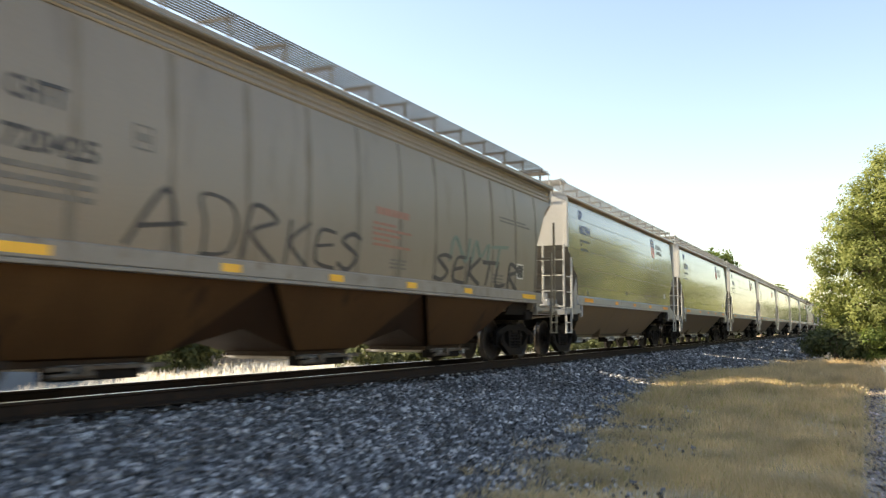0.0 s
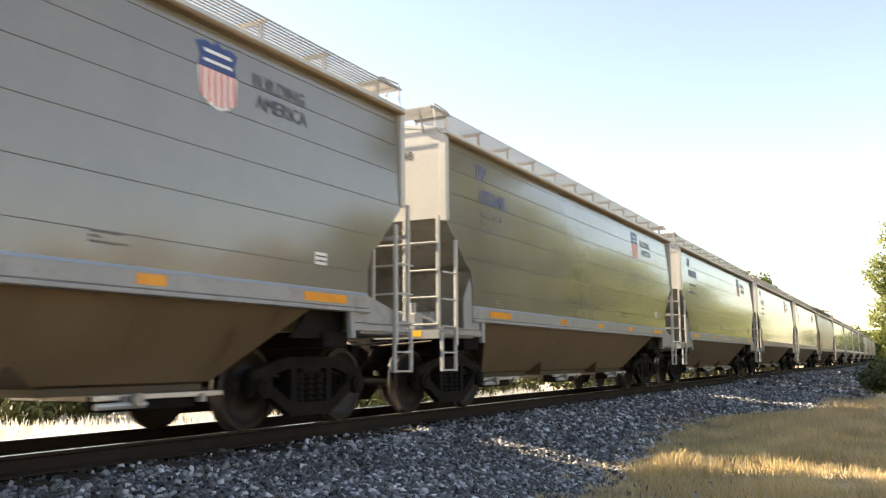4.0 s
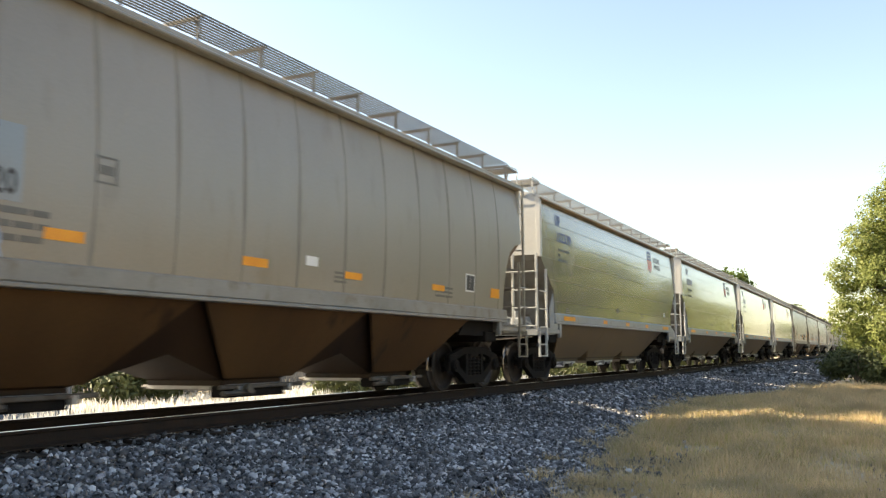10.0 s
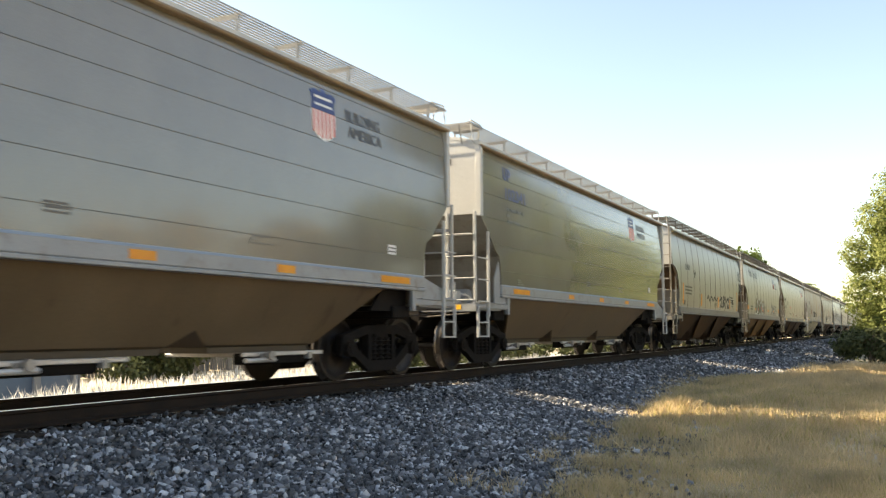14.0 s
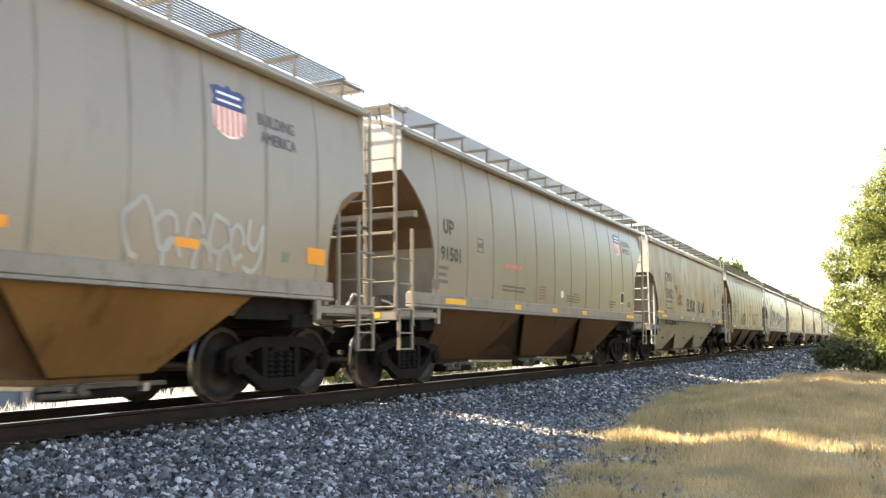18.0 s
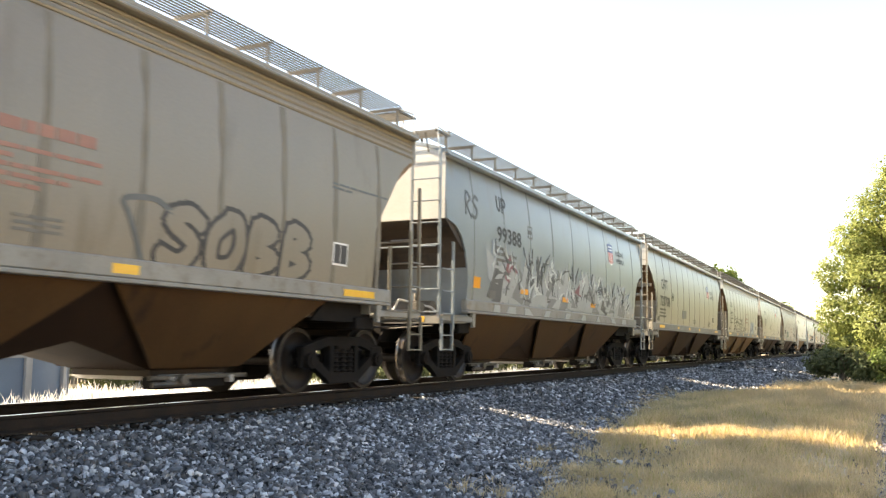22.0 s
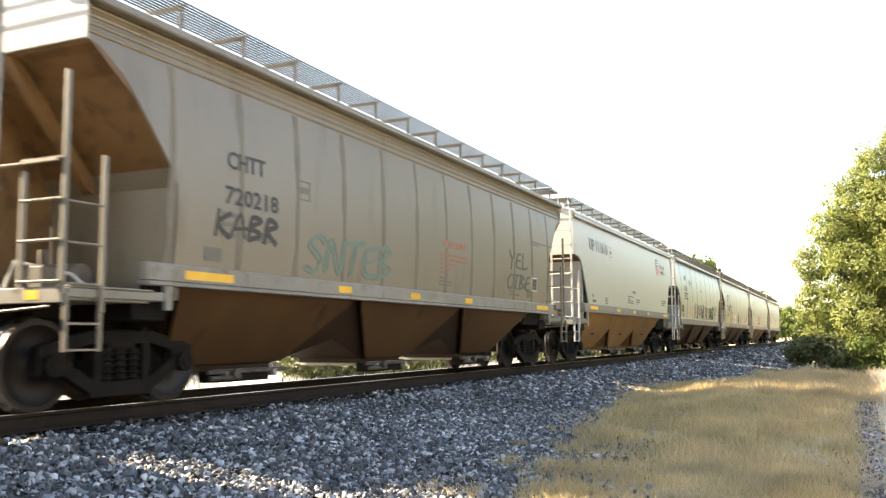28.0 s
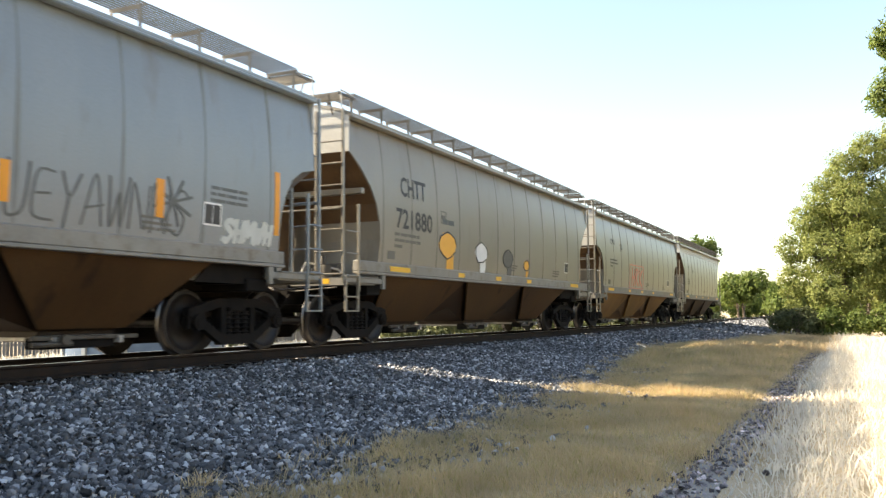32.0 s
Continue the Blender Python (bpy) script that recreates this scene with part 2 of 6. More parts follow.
M["facet_tan"] = surface("shaded_dusty_tan_hopper_slope_steel", (0.04416, 0.02995, 0.01613), (0.0672, 0.048, 0.02688), 0.5, 0, 25, 0.9, 0.15, third=(0.02304, 0.01459, 0.008448), amount=0.2, streak=0.3)
M["slope_brown"] = surface("rusty_brown_slope_steel", (0.09952, 0.05168, 0.02112), (0.1469, 0.0824, 0.03872), 0.65, 0, 25, 1.1, 0.15, third=(0.0824, 0.044, 0.02352), amount=0.4)
M["slope_rust"] = surface("orange_brown_slope_steel", (0.1495, 0.0805, 0.0322), (0.2185, 0.1207, 0.0506), 0.65, 0, 25, 1.1, 0.15, third=(0.09775, 0.0529, 0.0253), amount=0.4)
M["slope_dark"] = surface("dark_brown_slope_steel", (0.045, 0.032, 0.024), (0.07, 0.05, 0.036), 0.65, 0, 25, 1.1, 0.15, third=(0.03, 0.022, 0.017), amount=0.4)
M["slogan"] = surface("dark_slate_lettering", (0.06375, 0.07125, 0.08625), (0.09, 0.0975, 0.1125), 0.5, 0, 60, 4, 0.03)
M["slope_grey"] = surface("grey_slope_steel", (0.15, 0.142, 0.125), (0.20, 0.19, 0.17), 0.5, 0, 25, 1.1, 0.1, third=(0.115, 0.09, 0.065), amount=0.3)
M["sill_dust"] = surface("dusty_pale_grey_sill_paint", (0.2044, 0.1931, 0.1696), (0.261, 0.2479, 0.2175), 0.5, 0, 40, 1.5, 0.08, third=(0.1723, 0.1414, 0.1061), amount=0.35)
M["truck"] = surface("grimy_cast_steel", (0.00924, 0.00798, 0.00714), (0.0189, 0.0151, 0.0126), 0.8, 0.0, 30, 3, 0.3, spec=0.12)
M["wheel"] = surface("dark_wheel_steel", (0.0105, 0.00756, 0.0063), (0.021, 0.0134, 0.0101), 0.5, 0.0, 30, 3, 0.15, spec=0.35)
M["tread"] = surface("polished_tread_steel", (0.1575, 0.147, 0.14), (0.1925, 0.175, 0.161), 0.28, 0.9, 60, 3, 0.05)
M["gate"] = surface("dull_galvanised_gate_steel", (0.30, 0.29, 0.27), (0.42, 0.40, 0.38), 0.45, 0.4, 40, 3, 0.15)
M["rail"] = surface("brown_rail_steel", (0.0165, 0.011, 0.0077), (0.0303, 0.0187, 0.0121), 0.8, 0.0, 40, 3, 0.25, spec=0.25)
M["railtop"] = surface("worn_rail_head", (0.40, 0.38, 0.36), (0.5, 0.47, 0.45), 0.3, 0.9, 60, 2, 0.05)
M["tie"] = surface("creosoted_tie_wood", (0.025, 0.019, 0.015), (0.055, 0.042, 0.032), 0.9, 0, 30, 3, 0.5, per_piece=0.3, spec=0.2)
M["orange"] = surface("orange_reflective_tape", (0.75, 0.27, 0.015), (0.85, 0.34, 0.02), 0.35, 0, 80, 3, 0.05)
M["yellow"] = surface("yellow_reflective_tape", (0.80, 0.42, 0.03), (0.88, 0.50, 0.05), 0.35, 0, 80, 3, 0.05)
M["ink"] = surface("black_stencil_paint", (0.025, 0.025, 0.0275), (0.04, 0.04, 0.0425), 0.5, 0, 60, 4, 0.03)
M["faint"] = surface("faded_grey_stencil_paint", (0.121, 0.1155, 0.1045), (0.154, 0.1485, 0.132), 0.6, 0, 60, 4, 0.03)
M["blue"] = surface("navy_blue_decal", (0.02, 0.04, 0.16), (0.03, 0.055, 0.20), 0.35, 0, 60, 4, 0.02)
M["red"] = surface("faded_red_decal", (0.62, 0.16, 0.13), (0.68, 0.22, 0.18), 0.4, 0, 60, 4, 0.02)
M["pink"] = surface("sun_bleached_red_stencil", (0.2619, 0.119, 0.08525), (0.3055, 0.1488, 0.1085), 0.5, 0, 60, 4, 0.02)
M["decal_white"] = surface("white_decal", (0.74, 0.74, 0.73), (0.8, 0.8, 0.79), 0.35, 0, 60, 4, 0.02)
M["spray_black"] = surface("black_spray_paint", (0.0225, 0.0225, 0.025), (0.045, 0.045, 0.045), 0.55, 0, 60, 4, 0.03)
M["spray_white"] = surface("white_spray_paint", (0.66, 0.66, 0.64), (0.78, 0.78, 0.76), 0.5, 0, 60, 4, 0.03)
M["spray_green"] = surface("green_spray_paint", (0.085, 0.11, 0.05), (0.14, 0.15, 0.07), 0.5, 0, 60, 5, 0.03)
M["spray_olive"] = surface("olive_spray_paint", (0.10, 0.095, 0.05), (0.15, 0.14, 0.075), 0.5, 0, 60, 5, 0.03)
M["spray_teal"] = surface("faded_teal_spray_paint", (0.1155, 0.175, 0.1505), (0.14, 0.203, 0.175), 0.5, 0, 60, 5, 0.03)
M["spray_grey"] = surface("dark_grey_spray_paint", (0.08, 0.088, 0.088), (0.112, 0.116, 0.116), 0.5, 0, 60, 5, 0.03)
M["spray_maroon"] = surface("maroon_spray_paint", (0.18, 0.06, 0.072), (0.228, 0.084, 0.096), 0.5, 0, 60, 5, 0.03)
M["spray_orange"] = surface("orange_spray_paint", (0.78, 0.38, 0.05), (0.85, 0.45, 0.08), 0.5, 0, 60, 5, 0.03)
M["spray_purple"] = surface("purple_spray_paint", (0.18, 0.144, 0.252), (0.216, 0.168, 0.288), 0.5, 0, 60, 5, 0.03)
M["stone"] = pebble("blue_grey_ballast_stone")
M["gravel"] = pebble("warm_grey_gravel_stone", 1.15)
M["bed"] = surface("grey_ballast_fines", (0.03, 0.032, 0.036), (0.08, 0.083, 0.09), 0.9, 0, 14, 9, 1.0, third=(0.20, 0.205, 0.215), amount=0.55)
M["soil"] = surface("dry_straw_soil", (0.4041, 0.3203, 0.202), (0.4928, 0.4041, 0.271), 0.9, 0, 26, 0.5, 1.0, third=(0.2661, 0.2119, 0.1232), amount=0.5)
M["path"] = surface("pale_grey_path_gravel", (0.20, 0.185, 0.165), (0.30, 0.28, 0.25), 0.9, 0, 20, 3, 0.8)
M["straw"] = leafy("dry_straw_grass", (0.59, 0.445, 0.245), (0.76, 0.60, 0.365), 0.5, (0.50, 0.40, 0.25))
# field grass greyed so that less warm light bounces onto the cars
M["bleached"] = leafy("pale_dry_grass", (0.62, 0.575, 0.49), (0.80, 0.755, 0.66), 0.4)
M["seam"] = surface("grimy_weld_seam", (0.1705, 0.1567, 0.1308), (0.2074, 0.1917, 0.1641), 0.6, 0, 40, 2, 0.1)
M["seam_wide"] = surface("broad_dust_streak", (0.132, 0.115, 0.087), (0.168, 0.149, 0.118), 0.6, 0, 40, 2.5, 0.1)
# grime, darkened further to stand for shade under the car ends
M["grime_shade"] = surface("grimy_shade_dark_paint", (0.0763, 0.0635, 0.0483), (0.107, 0.0918, 0.0712), 0.6, 0, 40, 1.5, 0.1, third=(0.0458, 0.0305, 0.0203), amount=0.4)
M["under_gold"] = surface("ochre_hopper_steel", (0.187, 0.0968, 0.0308), (0.275, 0.154, 0.055), 0.6, 0, 25, 0.8, 0.15, third=(0.09896, 0.0495, 0.0198), amount=0.18, streak=0.3, spec=0.3)
M["leaf_tan"] = leafy("dry_olive_tan_leaves", (0.36, 0.288, 0.162), (0.552, 0.456, 0.2835), 0.35)
M["walk_pale"] = surface("pale_grey_grating", (0.27, 0.265, 0.25), (0.34, 0.335, 0.32), 0.45, 0.2, 40, 2, 0.1)
# gate rails of the silver cars: sunlight from the far side painted in
M["pipe"] = surface("sunlit_pale_pipe", (0.50, 0.49, 0.47), (0.62, 0.61, 0.59), 0.35, 0.3, 40, 2, 0.05)
M["leaf_dull"] = leafy("dull_olive_leaves", (0.055, 0.068, 0.028), (0.12, 0.135, 0.055), 0.2)
M["smoke_dark"] = surface("smoky_grey_spray_paint", (0.0675, 0.0675, 0.06525), (0.108, 0.1057, 0.1013), 0.5, 0, 60, 1.4, 0.03)
M["smoke_pale"] = surface("pale_grey_spray_paint", (0.165, 0.1705, 0.165), (0.209, 0.2145, 0.2063), 0.5, 0, 60, 1.4, 0.03)
M["smoke_light"] = surface("light_grey_spray_paint", (0.29, 0.30, 0.295), (0.37, 0.38, 0.37), 0.45, 0, 60, 1.4, 0.03)
M["chalk"] = surface("chalky_pale_spray_line", (0.46, 0.48, 0.455), (0.56, 0.58, 0.55), 0.5, 0, 60, 3, 0.03)
M["walk"] = surface("dark_galvanised_grating", (0.09, 0.08552, 0.0765), (0.153, 0.144, 0.1305), 0.55, 0.3, 40, 2, 0.1)
# grass beyond the track: its sunny white haze is put into the colour
M["whitish"] = leafy("glare_white_dry_grass", (0.60, 0.59, 0.56), (0.78, 0.77, 0.74), 0.4)
M["thin_seam"] = surface("thin_lap_seam", (0.09375, 0.087, 0.07125), (0.12, 0.111, 0.0915), 0.5, 0, 40, 2, 0.05)
# painted shade under the silver roof edge; also outlines one graffiti piece
M["eave"] = surface("brown_shade_and_outline_paint", (0.20, 0.135, 0.075), (0.28, 0.20, 0.12), 0.5, 0, 40, 1, 0.1)
M["green_grass"] = leafy("greenish_dry_grass", (0.47, 0.40, 0.16), (0.66, 0.55, 0.26), 0.5, (0.36, 0.32, 0.12))
M["leaf"] = leafy("sunlit_green_leaves", (0.13, 0.165, 0.045), (0.27, 0.29, 0.095), 0.45)
M["leaf_dark"] = leafy("deep_green_leaves", (0.0748, 0.114, 0.0282), (0.158, 0.202, 0.0528), 0.45)
M["bark"] = surface("grey_brown_bark", (0.10, 0.08, 0.06), (0.18, 0.14, 0.10), 0.9, 0, 18, 4, 0.8)
M["board"] = surface("weathered_grey_boards", (0.17, 0.155, 0.14), (0.23, 0.215, 0.195), 0.85, 0, 20, 2, 0.4, per_piece=0.2)
M["pool"] = surface("dull_blue_sheet_metal", (0.045, 0.09, 0.17), (0.065, 0.12, 0.205), 0.5, 0, 40, 1, 0.05)
M["stripe"] = surface("pale_blue_stripe", (0.234, 0.324, 0.45), (0.27, 0.36, 0.486), 0.4, 0, 40, 2, 0.03)
M["blue_seam"] = surface("grey_blue_weld_seam", (0.16, 0.172, 0.168), (0.196, 0.208, 0.204), 0.6, 0, 40, 2, 0.1)
M["pool_rim"] = surface("grey_blue_painted_steel", (0.15, 0.18, 0.22), (0.19, 0.22, 0.26), 0.5, 0, 40, 2, 0.05)


# ---- mesh helpers ----
class Geo:
    """Gathers vertices and faces of one mesh."""

    def __init__(self):
        self.v, self.f, self.slot = [], [], []

    def shifted(self, up):
        self.v = [(x, y, z + up) for x, y, z in self.v]
        return self

    def add(self, verts, faces, slot=0):
        o = len(self.v)
        self.v += [tuple(p) for p in verts]
        self.f += [tuple(o + i for i in q) for q in faces]
        self.slot += [slot] * len(faces)
        return self

    def box(self, x0, x1, y0, y1, z0, z1, b=0.0, slot=0):
        lo, hi = (x0, y0, z0), (x1, y1, z1)
        if b <= 0:
            vs = [(hi[0] if i & 1 else lo[0], hi[1] if i & 2 else lo[1], hi[2] if i & 4 else lo[2]) for i in range(8)]
            return self.add(vs, [(0, 2, 3, 1), (4, 5, 7, 6), (0, 1, 5, 4), (2, 6, 7, 3), (0, 4, 6, 2), (1, 3, 7, 5)], slot)
        vs, at = [], {}
        for i in range(8):
            s = [1 if i >> k & 1 else 0 for k in range(3)]
            c = [hi[k] if s[k] else lo[k] for k in range(3)]
            for k in range(3):      # on the face normal to axis k
                p = [c[j] if j == k else c[j] + (-b if s[j] else b) for j in range(3)]
                at[i, k] = len(vs)
                vs.append(p)
        fs = []
        for k in range(3):
            a, c = [j for j in range(3) if j != k]
            for s in (0, 1):
                q = [at[(s << k) | (u << a) | (w << c), k] for u, w in ((0, 0), (1, 0), (1, 1), (0, 1))]
                fs.append(q if (s == 1) == ((k, a, c) in ((0, 1, 2), (2, 0, 1))) else q[::-1])
        for k in range(3):          # edges along axis k
            a, c = [j for j in range(3) if j != k]
            for u in (0, 1):
                for w in (0, 1):
                    i0, i1 = (u << a) | (w << c), (1 << k) | (u << a) | (w << c)
                    fs.append([at[i0, a], at[i1, a], at[i1, c], at[i0, c]])
        fs += [[at[i, 0], at[i, 1], at[i, 2]] for i in range(8)]
        return self.add(vs, fs, slot)

    def tube(self, p, q, r, n=8, r2=None, slot=0):
        p, q = Vector(p), Vector(q)
        d = (q - p).normalized()
        u = d.orthogonal().normalized()
        w = d.cross(u)
        r2 = r if r2 is None else r2
        vs = []
        for c, rr in ((p, r), (q, r2)):
            vs += [c + (u * math.cos(2 * math.pi * i / n) + w * math.sin(2 * math.pi * i / n)) * rr for i in range(n)]
        fs = [(i, (i + 1) % n, n + (i + 1) % n, n + i) for i in range(n)] + [tuple(range(n))[::-1], tuple(range(n, 2 * n))]
        return self.add(vs, fs, slot)

    def pipe(self, pts, r, n=6):
        for a, c in zip(pts, pts[1:]):
            self.tube(a, c, r, n)
        return self

    def prism(self, poly, axis, a, c, slot=0):
        """poly: points in the two other axes, in their order."""
        n, vs = len(poly), []
        for s in (a, c):
            for u, w in poly:
                p = [u, w]
                p.insert(axis, s)
                vs.append(p)
        fs = [tuple(range(n)), tuple(range(n, 2 * n))[::-1]] + [(i, n + i, n + (i + 1) % n, (i + 1) % n) for i in range(n)]
        return self.add(vs, fs, slot)

    def loft(self, rings, caps=True, slot=0):
        n, vs, fs = len(rings[0]), [p for ring in rings for p in ring], []
        for k in range(len(rings) - 1):
            fs += [(k * n + i, k * n + (i + 1) % n, (k + 1) * n + (i + 1) % n, (k + 1) * n + i) for i in range(n)]
        if caps:
            fs += [tuple(range(n))[::-1], tuple((len(rings) - 1) * n + i for i in range(n))]
        return self.add(vs, fs, slot)

    def lathe(self, prof, n, axis_x=True, slot_of=None):
        """Turns (x, r) pairs round the x axis."""
        vs, fs, sl = [], [], []
        for x, r in prof:
            vs += [(x, r * math.cos(2 * math.pi * i / n), r * math.sin(2 * math.pi * i / n)) for i in range(n)]
        for k in range(len(prof) - 1):
            for i in range(n):
                fs.append((k * n + i, k * n + (i + 1) % n, (k + 1) * n + (i + 1) % n, (k + 1) * n + i))
                sl.append(slot_of[k] if slot_of else 0)
        o = len(self.v)
        self.v += vs
        self.f += [tuple(o + i for i in q) for q in fs]
        self.slot += sl
        return self

    def mesh(self, name, mats, smooth=False):
        me = bpy.data.meshes.new(name)
        me.from_pydata(self.v, [], self.f)
        for m in mats if isinstance(mats, (list, tuple)) else [mats]:
            me.materials.append(m)
        if any(self.slot):
            me.polygons.foreach_set("material_index", self.slot)
        bm = bmesh.new()
        bm.from_mesh(me)
        bmesh.ops.recalc_face_normals(bm, faces=bm.faces)
        bm.to_mesh(me)
        bm.free()
        if smooth:
            me.polygons.foreach_set("use_smooth", [True] * len(me.polygons))
            me.set_sharp_from_angle(angle=radians(40))
        return me


def part(name, geo, mats, parent, label="", smooth=False):
    ob = new(name, geo if isinstance(geo, bpy.types.Mesh) else geo.mesh(name, mats, smooth))
    ob.parent = parent
    return tagged(ob, label=label)


def thing(name, label, category, group="", kind="", at=None):
    ob = new(name)
    ob.empty_display_size = 0.3
    if at is not None:
        ob.matrix_basis = at
    return tagged(ob, label, category, group, kind)


def fast_mesh(name, verts, faces_flat, sizes, mat):
    """A large mesh from numpy arrays."""
    me = bpy.data.meshes.new(name)
    me.vertices.add(len(verts))
    me.vertices.foreach_set("co", np.asarray(verts, np.float32).ravel())
    me.loops.add(len(faces_flat))
    me.loops.foreach_set("vertex_index", np.asarray(faces_flat, np.int32))
    me.polygons.add(len(sizes))
    sizes = np.asarray(sizes, np.int32)
    me.polygons.foreach_set("loop_start", np.concatenate([[0], np.cumsum(sizes)[:-1]]).astype(np.int32))
    me.materials.append(mat)
    me.update(calc_edges=True)
    me.validate()
    return me


# ---- ground ----
def toe(y):
    """x of the ballast's foot on the verge."""
    base = -2.7 - 0.135 * max(0.0, min(y, 26.0) - 5.0)
    base += 2.9 * max(0.0, min(1.0, (y - 30.0) / 5.0))     # beyond the grass tongue the gravel spreads to the wood
    return base + 0.35 * noise.noise((y * 0.35, 3.1, 0)) + 0.18 * noise.noise((y * 1.3, 7.7, 0))


def ground_h(x, y):
    far = math.hypot(x, y)
    h = 0.05 * noise.noise((x * 0.25, y * 0.25, 1)) + 0.02 * noise.noise((x * 1.1, y * 1.1, 5))
    h += 0.16 * math.exp(-((x + 2.6) / 1.6) ** 2 - ((y - 22) / 6) ** 2)
    if x > 2.0:
        h += 0.035 * min(x - 2.0, 30)
    if -0.15 < x < 0.75:
        h -= 0.04
    return h * max(0.0, 1 - far / 400) if far < 400 else 0.0


def grid_mesh(name, xs, ys, fn, mat):
    verts = [(x, y, fn(x, y)) for y in ys for x in xs]
    n = len(xs)
    quads = [(j * n + i, j * n + i + 1, (j + 1) * n + i + 1, (j + 1) * n + i) for j in range(len(ys) - 1) for i in range(n - 1)]
    me = fast_mesh(name, verts, [i for q in quads for i in q], [4] * len(quads), mat)
    me.polygons.foreach_set("use_smooth", [True] * len(me.polygons))
    return me


def spread(lo, hi, n, k=3.0):
    """Stations that lie close near zero and far apart at the ends."""
    out = [-(abs(lo) * (1 - i / n) ** k) for i in range(n)] + [hi * (i / n) ** k for i in range(n + 1)]
    return out


ground = new("ground", grid_mesh("ground", spread(-2500, 2500, 70), spread(-2500, 2500, 80), lambda x, y: ground_h(x, y) - 0.03, M["soil"]))
tagged(ground, "dry straw-coloured verge with short parched grass", "ground", kind="structure")


def bed_h(x, y):
    c = x - TRACK_X
    if c > 0:
        s, e = 1.75, toe(y) - TRACK_X
        if c < s:
            h = 0.54
        else:
            h = 0.54 * (1 - (c - s) / max(0.5, e - s)) - 0.02
    else:
        s, e = -1.75, -4.2
        h = 0.54 if c > s else 0.54 * (1 - (c - s) / (e - s)) - 0.02
    return max(h, -0.08) + 0.03 * noise.noise((x * 1.5, y * 1.5, 2)) + 0.015 * noise.noise((x * 6, y * 6, 2))


bed_x = [TRACK_X - 4.4 + 0.22 * i for i in range(52)]
bed_y = [-60 + 1.5 * i for i in range(30)] + [-15 + 0.5 * i for i in range(150)] + [60 + 4 * i for i in range(100)]
bed = new("ballast_bed", grid_mesh("ballast_bed", bed_x, bed_y, bed_h, M["bed"]))
tagged(bed, "sloping bed of crushed blue-grey ballast under the rails", "ballast", kind="structure")


def stones(name, x_of, count, y0, y1, size0, size1, seed, h_fn, label, mat):
    """Loose stones: squashed, turned, uneven lumps, joined in one mesh."""
    rng = np.random.default_rng(seed)
    base = np.array([(-1, -1, -1), (1, -1, -1), (1, 1, -1), (-1, 1, -1), (-1, -1, 1), (1, -1, 1), (1, 1, 1), (-1, 1, 1)], float) * 0.5
    cap = np.array([(0, 0, 0.72)])
    shape = np.concatenate([base, cap])
    quads = np.array([(0, 1, 5, 4), (1, 2, 6, 5), (2, 3, 7, 6), (3, 0, 4, 7)])
    tris = np.array([(4, 5, 8), (5, 6, 8), (6, 7, 8), (7, 4, 8)])
    y = rng.uniform(y0, y1, count)
    x = x_of(rng, y)
    s = rng.uniform(size0, size1, count) * (0.7 + 0.6 * rng.random(count))
    pts = np.empty((count, 9, 3))
    q = rng.normal(size=(count, 4))
    q /= np.linalg.norm(q, axis=1, keepdims=True)
    w, a, b, c = q.T
    rot = np.stack([1 - 2 * (b * b + c * c), 2 * (a * b - c * w), 2 * (a * c + b * w),
                    2 * (a * b + c * w), 1 - 2 * (a * a + c * c), 2 * (b * c - a * w),
                    2 * (a * c - b * w), 2 * (b * c + a * w), 1 - 2 * (a * a + b * b)], 1).reshape(count, 3, 3)
    stretch = rng.uniform(0.6, 1.25, (count, 1, 3))
    local = shape[None] * stretch * (1 + rng.uniform(-0.28, 0.28, (count, 9, 1)))
    pts = np.einsum("nij,nkj->nki", rot, local) * s[:, None, None]
    z = np.array([h_fn(float(u), float(v)) for u, v in zip(x, y)])
    pts += np.stack([x, y, z + s * rng.uniform(0.05, 0.35, count)], 1)[:, None]
    off = (np.arange(count) * 9)[:, None, None]
    fq, ft = (quads[None] + off).reshape(-1, 4), (tris[None] + off).reshape(-1, 3)
    me = fast_mesh(name, pts.reshape(-1, 3), np.concatenate([fq.ravel(), ft.ravel()]), [4] * len(fq) + [3] * len(ft), mat)
    return tagged(new(name, me), label, "ballast", kind="stuff")


toes = np.vectorize(toe)
def slope_x(rng, y):
    t = toes(y)
    u = rng.random(len(y)) ** 0.9
    return (TRACK_X + 1.15) + (t + 0.35 - TRACK_X - 1.15) * u


stones("ballast_stones", slope_x, STONES_A, -12, 18, 0.026, 0.052, 1, bed_h, "loose crushed blue-grey ballast stones", M["stone"])
stones("ballast_stones", slope_x, STONES_B, 18, 46, 0.042, 0.078, 2, bed_h, "loose crushed blue-grey ballast stones", M["stone"])
stones("ballast_stones", slope_x, 11000, 46, 95, 0.085, 0.15, 12, bed_h, "loose crushed blue-grey ballast stones", M["stone"])
stones("ballast_stones", lambda rng, y: TRACK_X + rng.uniform(-1.2, 1.2, len(y)), 9000, -6, 40, 0.03, 0.055, 3, lambda x, y: bed_h(x, y) + 0.02, "ballast stones between the ties", M["stone"])


stones("stray_stones", lambda rng, y: toes(y) - 0.1 + np.abs(rng.normal(0, 0.55, len(y))), 2600, -7, 24, 0.03, 0.055, 9,
       lambda x, y: ground_h(x, y) - 0.02, "stray ballast stones in the grass", M["stone"])


